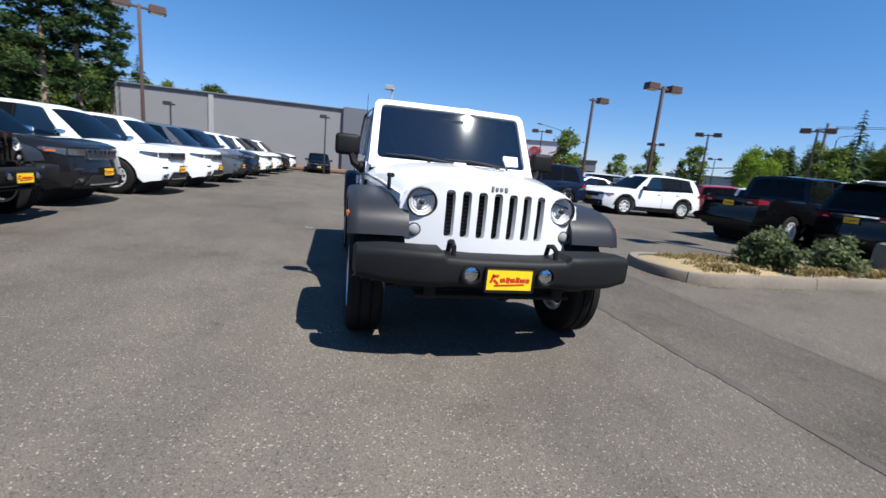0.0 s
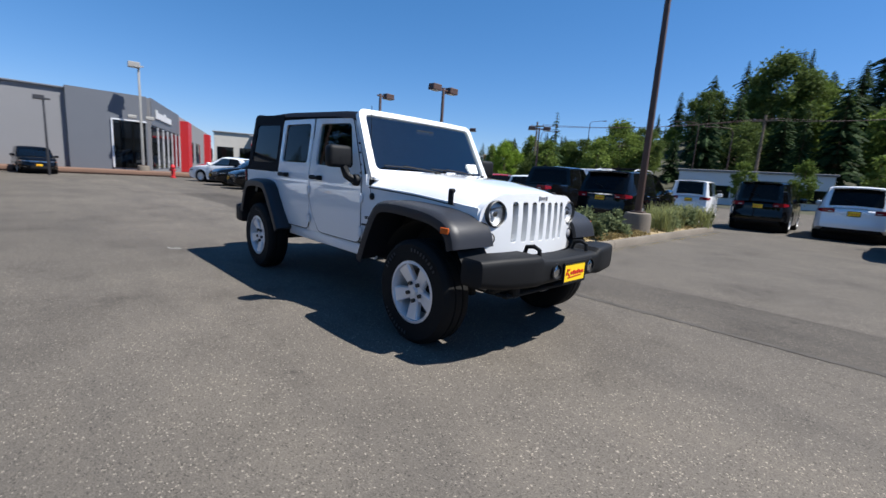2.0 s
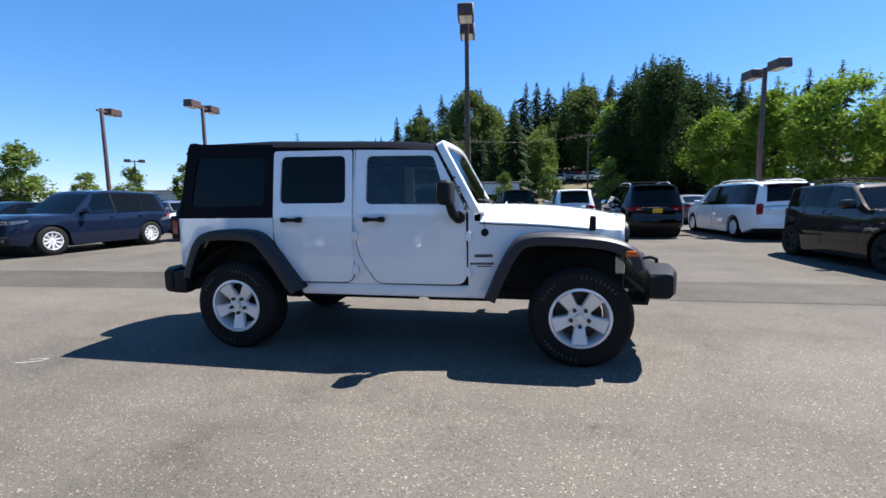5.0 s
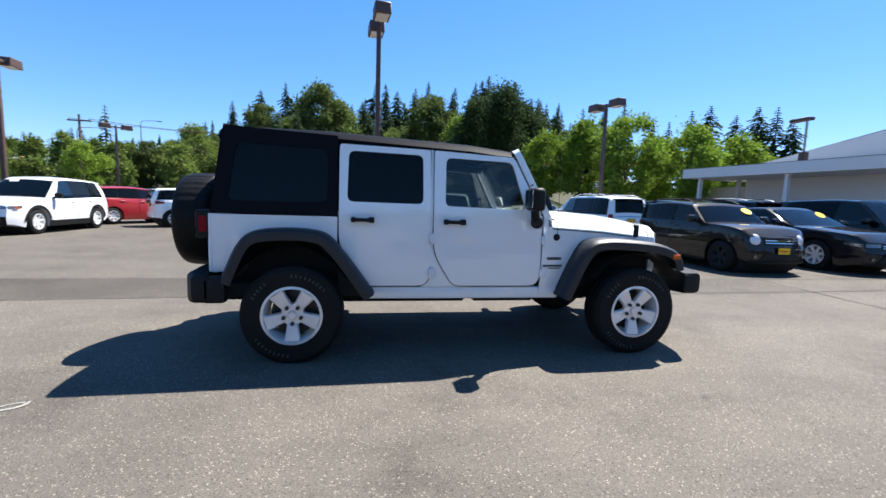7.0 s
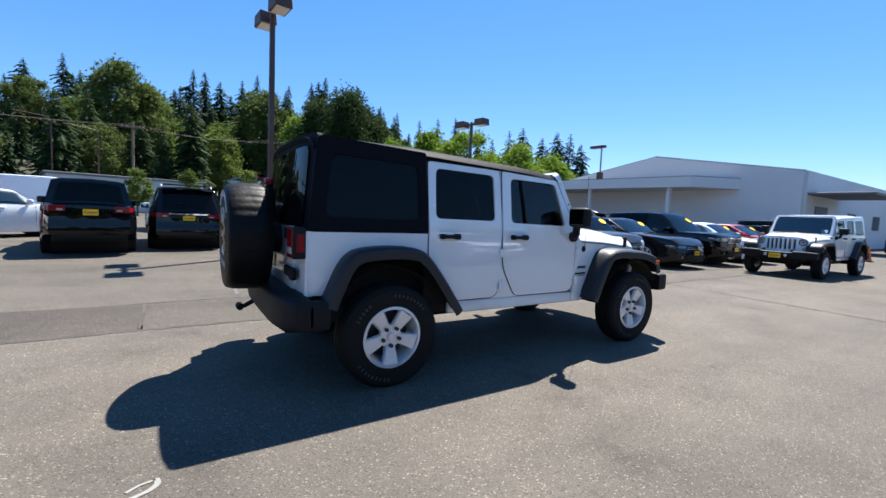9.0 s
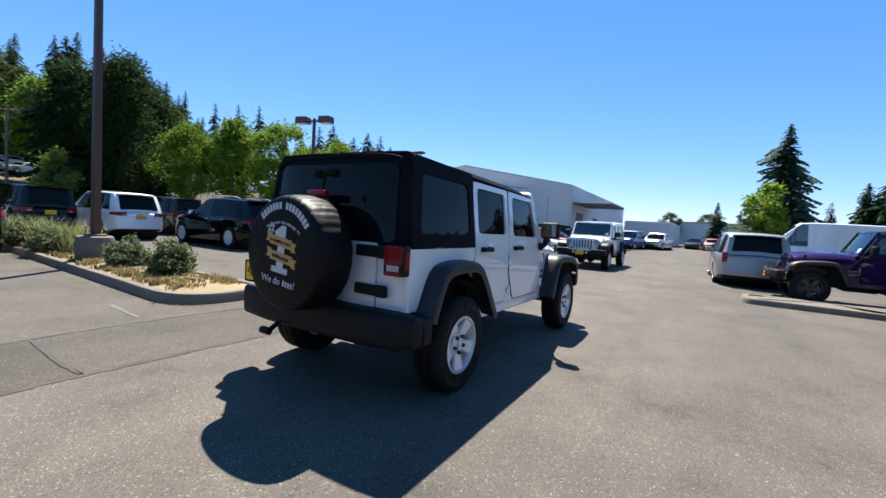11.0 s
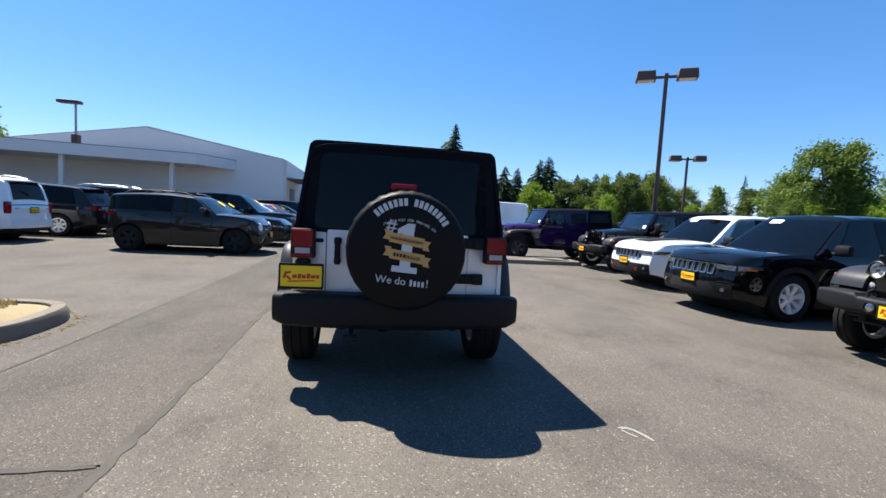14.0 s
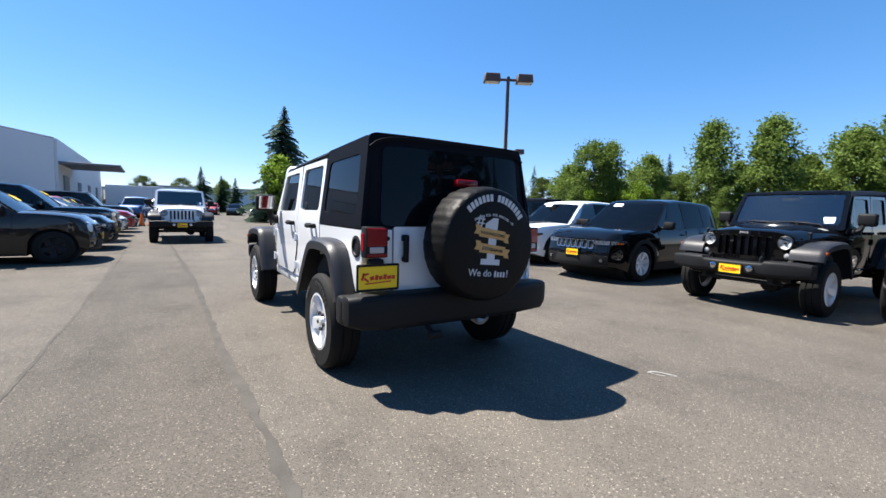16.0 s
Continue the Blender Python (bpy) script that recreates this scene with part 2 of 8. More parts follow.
M = {
    "asphalt": asphalt_material(),
    "tar": material("tar_seam", (0.062, 0.057, 0.0515), 0.9, var=0.45, fine=0.3, scale=30, spec=0.08, bump=0.3, bump_scale=140),
    "patch": asphalt_material("old_asphalt", 0.68),
    "patch_soft": asphalt_material("worn_asphalt", 0.82),
    "line_faint": material("faded_road_paint", (0.078, 0.0741, 0.0683), 0.85, var=0.5, fine=0.4, scale=14),
    "line": material("road_paint", (0.18, 0.177, 0.164), 0.8, var=0.3, fine=0.25, scale=12),
    "concrete": material("concrete", (0.137, 0.1188, 0.0974), 0.9, var=0.4, fine=0.25, spec=0.2, scale=6, bump=0.3, bump_scale=70),
    "soil": material("dry_mulch", (0.1923, 0.147, 0.0792), 0.95, var=0.35, fine=0.35, scale=9, bump=0.8, bump_scale=50),
    "brick_bed": material("brown_bank", (0.1226, 0.0722, 0.0504), 0.95, var=0.3, fine=0.2, scale=5),
    "land": material("far_land", (0.0346, 0.0346, 0.0185), 0.95, var=0.35, fine=0.2, scale=0.5),
    "wall_grey": material("grey_painted_block", (0.1972, 0.1972, 0.2046), 0.85, var=0.06, fine=0.05, scale=4, bump=0.1),
    "wall_dark": material("dark_grey_panel", (0.1057, 0.1153, 0.1346), 0.6, var=0.05, fine=0.03),
    "wall_white": material("white_painted_wall", (0.62, 0.63, 0.64), 0.8, var=0.06, fine=0.03, scale=2),
    "pole_dark": material("dark_grey_pole", (0.03, 0.03, 0.034), 0.5, var=0.15, fine=0.1),
    "wall_pale_grey": material("pale_grey_wall", (0.3, 0.3, 0.3), 0.85, var=0.08, fine=0.05),
    "wall_beige": material("pale_wall", (0.5, 0.47, 0.42), 0.85, var=0.08, fine=0.05),
    "roof_grey": material("grey_roofing", (0.2, 0.2, 0.208), 0.85, var=0.15),
    "blue_panel": material("blue_panel", (0.03, 0.11, 0.4), 0.5, var=0.05),
    "red_panel": material("red_panel", (0.44, 0.016, 0.02), 0.45, var=0.05),
    "pole": material("brown_pole_paint", (0.07, 0.04, 0.032), 0.55, var=0.15, fine=0.05),
    "pole_grey": material("grey_pole", (0.3, 0.29, 0.27), 0.6, var=0.15),
    "lens": material("lamp_lens", (0.6, 0.58, 0.52), 0.2, var=0.05),
    "wood_pole": material("wooden_pole", (0.16, 0.12, 0.085), 0.9, var=0.2),
    "bark": material("bark", (0.09, 0.065, 0.045), 0.95, var=0.3, fine=0.2, bump=0.7, bump_scale=14),
    "bark_light": material("pale_bark", (0.22, 0.17, 0.12), 0.95, var=0.3, fine=0.2),
    "needle": leaf_material("needles", (0.014, 0.03, 0.012), (0.055, 0.095, 0.034)),
    "needle_blue": leaf_material("blue_needles", (0.035, 0.065, 0.045), (0.13, 0.19, 0.12)),
    "leaf": leaf_material("leaves", (0.0504, 0.084, 0.0168), (0.2016, 0.2688, 0.0616)),
    "leaf_olive": leaf_material("olive_leaves", (0.056, 0.0952, 0.0179), (0.2016, 0.28, 0.0672)),
    "leaf_light": leaf_material("light_leaves", (0.0751, 0.1401, 0.012), (0.2501, 0.3602, 0.05)),
    "leaf_dark": leaf_material("dark_leaves", (0.0336, 0.056, 0.0146), (0.1344, 0.1792, 0.0504)),
    # leaf green darkened almost to black: the crowns' own shade, put into the colour
    "leaf_shaded": leaf_material("shade_darkened_leaves", (0.014, 0.028, 0.01), (0.05, 0.085, 0.026)),
    "shrub": leaf_material("shrub_leaves", (0.035, 0.055, 0.022), (0.26, 0.3, 0.15)),
    "grass": leaf_material("tall_grass", (0.1201, 0.145, 0.045), (0.3402, 0.3502, 0.1501)),
    "straw": leaf_material("dry_straw", (0.1501, 0.1151, 0.05), (0.3402, 0.2701, 0.1201)),
    "white": paint("white_paint", (0.77, 0.785, 0.8)),
    "black": paint("black_paint", (0.003, 0.003, 0.0035)),
    "granite": paint("granite_paint", (0.012, 0.012, 0.014), 0.2),
    "grey": paint("grey_paint", (0.11, 0.12, 0.14), 0.5),
    "silver_dull": paint("dull_silver_paint", (0.3, 0.3, 0.3), 0.5),
    "silver": paint("silver_paint", (0.5, 0.5, 0.5), 0.5),
    "navy": paint("navy_paint", (0.008, 0.014, 0.035), 0.3),
    "purple": paint("purple_paint", (0.0165, 0.0045, 0.0450), 0.2),
    "red": paint("red_paint", (0.3, 0.007, 0.012)),
    "brown": paint("brown_grey_paint", (0.022, 0.018, 0.016), 0.3),
    "blue": paint("blue_paint", (0.02, 0.07, 0.22), 0.3),
    "plastic": material("black_plastic", (0.0075, 0.008, 0.009), 0.58, spec=0.2, var=0.1, fine=0.12, scale=40, bump=0.08, bump_scale=500),
    "flare": material("dark_grey_flare", (0.017, 0.018, 0.022), 0.45, spec=0.35, var=0.1, fine=0.1, scale=40, bump=0.08, bump_scale=500),
    "hardtop": material("black_hardtop", (0.007, 0.0075, 0.0105), 0.55, spec=0.03, var=0.08, fine=0.1, scale=40, bump=0.1, bump_scale=450),
    "rubber": material("tyre_rubber", (0.008, 0.008, 0.008), 0.75, spec=0.2, var=0.2, fine=0.1, scale=20),
    "under": material("dark_underbody", (0.01, 0.01, 0.01), 0.9, var=0.2),
    "cloth": material("dark_seat_cloth", (0.02, 0.02, 0.022), 0.9, var=0.15),
    "vinyl": material("black_vinyl", (0.005, 0.005, 0.0055), 0.5, spec=0.14, var=0.15, fine=0.1, scale=10, bump=0.55, bump_scale=14),
    "alloy": material("silver_alloy", (0.72, 0.72, 0.73), 0.35, metal=0.4, var=0.04),
    "alloy_dark": material("brake_metal", (0.045, 0.045, 0.045), 0.5, metal=0.6),
    "mirror": material("mirror_glass", (0.3, 0.31, 0.32), 0.03, metal=1.0, var=0.01),
    "chrome": material("chrome", (0.75, 0.75, 0.75), 0.08, metal=1.0, var=0.02),
    "grille_chrome": material("grille_chrome", (0.45, 0.45, 0.46), 0.25, metal=1.0, var=0.05),
    "bank": material("dry_grass_bank", (0.075, 0.064, 0.033), 0.95, var=0.4, fine=0.35, scale=3),
    "signal_clear": material("clear_signal_lens", (0.4, 0.39, 0.39), 0.25, metal=0.3, var=0.3, scale=80),
    "fog_clear": material("fog_lamp_glass", (0.5, 0.52, 0.55), 0.1, metal=1.0, var=0.6, scale=60, bump=0.5, bump_scale=45),
    "headlight": material("headlight_reflector", (0.62, 0.64, 0.67), 0.35, metal=0.1, coat=1.0, var=0.45, scale=70, bump=0.5, bump_scale=40),
    "car_headlight": material("smoked_headlight", (0.16, 0.165, 0.175), 0.15, metal=0.7, coat=1.0, var=0.7, scale=45, bump=0.3, bump_scale=30),
    "lens_clear": glass("clear_lens", (0.95, 0.96, 0.97), 0.96),
    "tyre_print": material("raised_tyre_lettering", (0.03, 0.03, 0.031), 0.7, var=0.2),
    "amber": material("amber_lens", (0.5, 0.1, 0.015), 0.2, var=0.1),
    "red_lens": material("red_lens", (0.2, 0.004, 0.008), 0.2, coat=0.25, spec=0.25, var=0.1),
    "pale_lens": material("pale_lens", (0.42, 0.36, 0.36), 0.2),
    "yellow": material("yellow_plate", (0.85, 0.56, 0.01), 0.5, var=0.04),
    "plate_red": material("red_lettering", (0.5, 0.03, 0.01), 0.5, var=0.04),
    "print_white": material("white_print", (0.51, 0.5185, 0.5355), 0.6, var=0.06),
    "print_gold": material("tan_ribbon", (0.5, 0.28, 0.09), 0.6, var=0.12),
    "badge_grey": material("grey_badge", (0.28, 0.28, 0.29), 0.4, metal=0.3, var=0.03),
    "paper": material("white_paper", (0.75, 0.76, 0.76), 0.7, var=0.03),
    "glass_dark": glass("privacy_glass", (0.25, 0.27, 0.28), 0.3, 1.28),
    "glass_mid": glass("side_glass", (0.62, 0.68, 0.68), 0.8, 1.42),
    "glass_door": glass("front_door_glass", (0.6, 0.66, 0.65), 0.93, 1.5),
    "glass_clear": glass("windscreen_glass", (0.82, 0.88, 0.88), 0.94, 2.45),
    "window": glass("building_glass", (0.2, 0.22, 0.24), 0.3),
    "signal_yellow": material("signal_yellow_paint", (0.6, 0.32, 0.03), 0.5, var=0.08),
    "cone": material("orange_cone", (0.8, 0.16, 0.03), 0.5),
}


# ---- mesh helpers ----
def part(name, bm, mat, parent=None, label="", sharp=35):
    """Links a bmesh as one mesh object under a thing or a part."""
    me = bpy.data.meshes.new(name)
    bmesh.ops.recalc_face_normals(bm, faces=bm.faces)
    bm.to_mesh(me)
    bm.free()
    me.materials.append(M[mat] if isinstance(mat, str) else mat)
    me.shade_smooth()
    me.set_sharp_from_angle(angle=radians(sharp))
    ob = new(name, me)
    if parent is not None:
        ob.parent = parent
    if label:
        ob["label"] = label
    return ob


def raw(name, verts, faces, mat, parent=None, smooth=False):
    """A mesh object from computed vertices and faces."""
    me = bpy.data.meshes.new(name)
    me.from_pydata(verts, [], faces)
    me.materials.append(M[mat])
    if smooth:
        me.shade_smooth()
    ob = new(name, me)
    if parent is not None:
        ob.parent = parent
    return ob


def thing(name, label, category, m=None, group="", kind=""):
    ob = new(name)
    ob.empty_display_size = 0.2
    if m is not None:
        ob.matrix_world = m
    return tagged(ob, label, category, group, kind)


def add_box(bm, c, s, bev=0.0, seg=2, rot=None):
    r = bmesh.ops.create_cube(bm, size=1.0)
    vs = r["verts"]
    m = Matrix.Translation(c) @ (rot.to_4x4() if rot is not None else Matrix()) @ Matrix.Diagonal((*s, 1))
    bmesh.ops.transform(bm, matrix=m, verts=vs)
    if bev > 0:
        es = {e for v in vs for e in v.link_edges}
        bmesh.ops.bevel(bm, geom=list(es), offset=bev, segments=seg, affect="EDGES", profile=0.5, clamp_overlap=True)
    return bm


def box(c, s, bev=0.0, seg=2, rot=None):
    return add_box(bmesh.new(), c, s, bev, seg, rot)


def rot_to(axis):
    return Vector((0, 0, 1)).rotation_difference(Vector(axis).normalized()).to_matrix().to_4x4()


def add_cyl(bm, c, axis, r, h, seg=20, r2=None, bev=0.0):
    q = bmesh.ops.create_cone(bm, cap_ends=True, segments=seg, radius1=r, radius2=r if r2 is None else r2, depth=h)
    bmesh.ops.transform(bm, matrix=Matrix.Translation(c) @ rot_to(axis), verts=q["verts"])
    if bev > 0:
        es = [e for e in {e for v in q["verts"] for e in v.link_edges} if len(e.link_faces) == 2 and e.calc_face_angle(0) > 1.0]
        bmesh.ops.bevel(bm, geom=es, offset=bev, segments=2, affect="EDGES", profile=0.5)
    return bm


def cyl(c, axis, r, h, seg=20, r2=None, bev=0.0):
    return add_cyl(bmesh.new(), c, axis, r, h, seg, r2, bev)


def add_lathe(bm, prof, c, axis, seg=40):
    """prof: (radius, height along the axis) rows."""
    m = Matrix.Translation(c) @ rot_to(axis)
    rings = []
    for r, h in prof:
        if r < 1e-5:
            rings.append([bm.verts.new(m @ Vector((0, 0, h)))])
        else:
            rings.append([bm.verts.new(m @ Vector((r * math.cos(2 * math.pi * k / seg), r * math.sin(2 * math.pi * k / seg), h))) for k in range(seg)])
    for a, b in zip(rings, rings[1:]):
        for k in range(seg):
            k2 = (k + 1) % seg
            f = [a[k % len(a)], a[k2 % len(a)], b[k2 % len(b)], b[k % len(b)]]
            f = list(dict.fromkeys(f))
            if len(f) > 2:
                bm.faces.new(f)
    return bm


def lathe(prof, c, axis, seg=40):
    return add_lathe(bmesh.new(), prof, c, axis, seg)


def add_tube(bm, pts, r, seg=8):
    pts = [Vector(p) for p in pts]
    rings = []
    for i, p in enumerate(pts):
        d = (pts[min(i + 1, len(pts) - 1)] - pts[max(i - 1, 0)]).normalized()
        m = Matrix.Translation(p) @ rot_to(d)
        rr = r[i] if isinstance(r, (list, tuple)) else r
        rings.append([bm.verts.new(m @ Vector((rr * math.cos(2 * math.pi * k / seg), rr * math.sin(2 * math.pi * k / seg), 0))) for k in range(seg)])
    for a, b in zip(rings, rings[1:]):
        for k in range(seg):
            bm.faces.new((a[k], a[(k + 1) % seg], b[(k + 1) % seg], b[k]))
    bm.faces.new(rings[0]), bm.faces.new(rings[-1])
    return bm


def tube(pts, r, seg=8):
    return add_tube(bmesh.new(), pts, r, seg)


def add_grid(bm, fn, nu, nv, thick=0.0):
    """A sheet fn(u, v) with u, v in 0..1, given thickness along its normals."""
    g = [[bm.verts.new(fn(i / nu, j / nv)) for j in range(nv + 1)] for i in range(nu + 1)]
    fs = [bm.faces.new((g[i][j], g[i + 1][j], g[i + 1][j + 1], g[i][j + 1])) for i in range(nu) for j in range(nv)]
    if thick:
        bmesh.ops.recalc_face_normals(bm, faces=fs)
        bm.normal_update()
        bmesh.ops.solidify(bm, geom=fs, thickness=thick)
    return bm


def grid(fn, nu, nv, thick=0.0):
    return add_grid(bmesh.new(), fn, nu, nv, thick)


def round_poly(pts, r, n=4):
    """Rounds the corners of a 2D outline; r: a radius, or one for each corner."""
    out, k = [], len(pts)
    for i, p in enumerate(pts):
        rr = r[i] if isinstance(r, (list, tuple)) else r
        p, a, b = Vector(p), Vector(pts[i - 1]), Vector(pts[(i + 1) % k])
        da, db = (a - p), (b - p)
        rr = min(rr, da.length * 0.49, db.length * 0.49)
        if rr < 1e-4:
            out.append(tuple(p))
            continue
        pa, pb = p + da.normalized() * rr, p + db.normalized() * rr
        for s in range(n + 1):
            t = s / n
            q = pa * (1 - t) ** 2 + p * 2 * t * (1 - t) + pb * t**2
            out.append((q.x, q.y))
    return out


def rrect(x0, z0, x1, z1, r, n=4):
    return round_poly([(x0, z0), (x1, z0), (x1, z1), (x0, z1)], r, n)


def circle(cx, cz, r, n=24):
    return [(cx + r * math.cos(2 * math.pi * k / n), cz + r * math.sin(2 * math.pi * k / n)) for k in range(n)]


def add_plate(bm0, outer, holes, fn, thick, cuts_x=(), cuts_z=(), bev=0.0):
    """A sheet-metal panel: a 2D outline with holes, laid onto the surface fn(u, v, depth)."""
    bm = bmesh.new()
    for loop in (outer, *holes):
        vs = [bm.verts.new((u, v, 0)) for u, v in loop]
        for a, b in zip(vs, vs[1:] + vs[:1]):
            bm.edges.new((a, b))
    bmesh.ops.triangle_fill(bm, use_beauty=True, use_dissolve=False, edges=list(bm.edges))
    for x in cuts_x:
        bmesh.ops.bisect_plane(bm, geom=list(bm.verts) + list(bm.edges) + list(bm.faces), plane_co=(x, 0, 0), plane_no=(1, 0, 0))
    for z in cuts_z:
        bmesh.ops.bisect_plane(bm, geom=list(bm.verts) + list(bm.edges) + list(bm.faces), plane_co=(0, z, 0), plane_no=(0, 1, 0))
    if thick:
        r = bmesh.ops.extrude_face_region(bm, geom=list(bm.faces))
        bmesh.ops.translate(bm, vec=(0, 0, -thick), verts=[g for g in r["geom"] if isinstance(g, bmesh.types.BMVert)])
    for v in bm.verts:
        v.co = fn(*v.co)
    me = bpy.data.meshes.new("tmp")
    bm.to_mesh(me)
    bm.free()
    bm0.from_mesh(me)
    bpy.data.meshes.remove(me)
    return bm0


def plate(outer, holes, fn, thick, cuts_x=(), cuts_z=()):
    return add_plate(bmesh.new(), outer, holes, fn, thick, cuts_x, cuts_z)


def words(name, text, size, mat, parent, m, depth=0.0015, label="", spacing=1.0):
    cu = bpy.data.curves.new(name, "FONT")
    cu.body, cu.size, cu.extrude, cu.align_x, cu.align_y, cu.space_character = text, size, depth, "CENTER", "CENTER", spacing
    cu.resolution_u = 3
    tmp = new(name, cu)
    me = bpy.data.meshes.new_from_object(tmp)
    bpy.data.objects.remove(tmp)
    me.materials.clear()
    me.materials.append(M[mat])
    ob = new(name, me)
    ob.parent = parent
    ob.matrix_basis = m
    if label:
        ob["label"] = label
    return ob


def curve_at(rows, x):
    """Smooth interpolation through (x, value) rows."""
    if x <= rows[0][0]:
        return rows[0][1]
    for (x0, a), (x1, b) in zip(rows, rows[1:]):
        if x <= x1:
            return a + (b - a) * (x - x0) / (x1 - x0)
    return rows[-1][1]


# ---- wheels ----
def wheel(parent, x, y, z, r, w, rim_r, side, style="five", rim_mat="alloy", nuts=False):
    """A wheel > tyre, rim. side: -1 with its face to -y, 1 to +y."""
    hub = new("wheel")
    hub.parent = parent
    hub.matrix_basis = Matrix.Translation((x, y, z)) @ (Matrix() if side < 0 else Matrix.Rotation(math.pi, 4, "Z"))
    # the tyre: side wall, shoulder and tread with grooves
    h, seg = w / 2, 48 if nuts else 26
    prof = [(rim_r, -h * 0.82), (rim_r + 0.012, -h * 0.95), (rim_r + 0.45 * (r - rim_r), -h * 1.04), (r - 0.035, -h * 0.97), (r - 0.006, -h * 0.8)]
    prof += [(r, -h * 0.72), (r, -h * 0.36), (r - 0.01, -h * 0.33), (r - 0.01, -h * 0.25), (r, -h * 0.22), (r, h * 0.22), (r - 0.01, h * 0.25), (r - 0.01, h * 0.33)]
    prof += [(r, h * 0.36), (r, h * 0.72), (r - 0.006, h * 0.8), (r - 0.035, h * 0.97), (rim_r + 0.012, h * 0.95), (rim_r, h * 0.82)]
    part("tyre", lathe([(a, -b) for a, b in prof], (0, 0, 0), (0, 1, 0), seg), "rubber", hub)
    bm = bmesh.new()
    f = -h * 0.86
    # lip and barrel
    add_lathe(bm, [(rim_r + 0.006, f + 0.02), (rim_r + 0.008, f - 0.006), (rim_r - 0.012, f - 0.01), (rim_r - 0.02, f + 0.02), (rim_r - 0.03, f + 0.1), (rim_r - 0.03, h * 0.8), (rim_r, h * 0.82)], (0, 0, 0), (0, 1, 0), seg)
    n = {"five": 5, "ten": 10, "seven": 7}[style]
    for k in range(n):
        a = 2 * math.pi * k / n + math.pi / 2
        wide = {"five": (0.062, 0.05), "ten": (0.026, 0.02), "seven": (0.04, 0.03)}[style]
        # one spoke: broad at the rim in the open five-spoke wheel, dished to the hub
        m = Matrix.Rotation(a, 4, "Y")
        rows = []
        for t in (0.0, 0.25, 0.5, 0.75, 1.0):
            rad = 0.055 + (rim_r - 0.02 - 0.055) * t
            hw = wide[1] + (wide[0] - wide[1]) * t if style != "five" else 0.038 + 0.022 * t
            yy = f + 0.028 * (1 - t) ** 1.2 + 0.004
            rows.append([bm.verts.new(m @ Vector((rad, yy + 0.012, -hw))), bm.verts.new(m @ Vector((rad, yy, -hw * 0.82))), bm.verts.new(m @ Vector((rad, yy, hw * 0.82))),
                         bm.verts.new(m @ Vector((rad, yy + 0.012, hw))), bm.verts.new(m @ Vector((rad, yy + 0.04, hw))), bm.verts.new(m @ Vector((rad, yy + 0.04, -hw)))])
        for a0, b0 in zip(rows, rows[1:]):
            for i in range(6):
                bm.faces.new((a0[i], a0[(i + 1) % 6], b0[(i + 1) % 6], b0[i]))
    add_lathe(bm, [(0.0, f + 0.016), (0.03, f + 0.018), (0.036, f + 0.03), (0.085, f + 0.034), (0.09, f + 0.06), (0.0, f + 0.06)], (0, 0, 0), (0, 1, 0), 24)
    part("rim", bm, rim_mat, hub)
    for k in range(5 if nuts else 0):
        a = 2 * math.pi * k / 5 + math.pi / 2
        part("lug_nut", cyl((0.068 * math.cos(a), f + 0.02, -0.068 * math.sin(a)), (0, 1, 0), 0.0155, 0.026, 6), "alloy_dark", hub)
    if nuts:
        part("hub_cap", lathe([(0.0, f + 0.008), (0.026, f + 0.01), (0.03, f + 0.02)], (0, 0, 0), (0, 1, 0), 16), "alloy", hub)
    if nuts:
        # raised lettering on the side wall, as bars
        bm = bmesh.new()
        for a0, cnt in ((40, 9), (215, 9), (128, 5)):
            for k in range(cnt):
                a = radians(a0 + k * 6.2)
                rr = rim_r + 0.56 * (r - rim_r)
                add_box(bm, (rr * math.cos(a), -h * 1.035, rr * math.sin(a)), (0.026 if k % 3 else 0.02, 0.005, 0.014), 0, 1, Matrix.Rotation(math.pi / 2 - a, 3, "Y") @ Matrix.Rotation(math.pi / 2, 3, "Y"))
        part("lettering_bars", bm, "tyre_print", hub)["kind"] = "stuff"
    part("brake_disc", lathe([(0.0, 0.02), (rim_r * 0.78, 0.02), (rim_r * 0.78, 0.04), (0.0, 0.04)], (0, 0, 0), (0, 1, 0), 32), "alloy_dark", hub)
    return hub


# ---- boxy four-door off-roader ----
def jeep_half(x, z):
    """Half width of the off-roader's body side."""
    y = 0.795 if x < 0.62 else 0.795 - (x - 0.62) * 0.148
    if z > 1.17:
        y -= (z - 1.17) * 0.135
    if z < 0.75:
        y -= (0.75 - z) * 0.08
    return y


def jeep_side(s, off=0.0):
    return lambda u, v, d: Vector((u, s * (jeep_half(u, v) + off + d), v))


def flare(path, s, inner, outer=0.935):
    """A wheel-arch flare swept along an (x, z) path, with a rolled lip."""
    bm, rings = bmesh.new(), []
    P = [Vector(p) for p in path]
    for i, p in enumerate(P):
        d = (P[min(i + 1, len(P) - 1)] - P[max(i - 1, 0)]).normalized()
        nrm = Vector((-d.y, d.x))
        sec = [(inner, 0.0), (outer - 0.07, 0.0), (outer - 0.025, -0.008), (outer - 0.004, -0.026), (outer, -0.056), (outer - 0.005, -0.09), (outer - 0.02, -0.086), (outer - 0.03, -0.05), (inner, -0.035)]
        rings.append([bm.verts.new((p.x + nrm.x * n, s * y, p.y + nrm.y * n)) for y, n in sec])
    k = len(rings[0])
    for a, b in zip(rings, rings[1:]):
        for j in range(k):
            bm.faces.new((a[j], a[(j + 1) % k], b[(j + 1) % k], b[j]))
    bm.faces.new(rings[0]), bm.faces.new(rings[-1])
    return bm


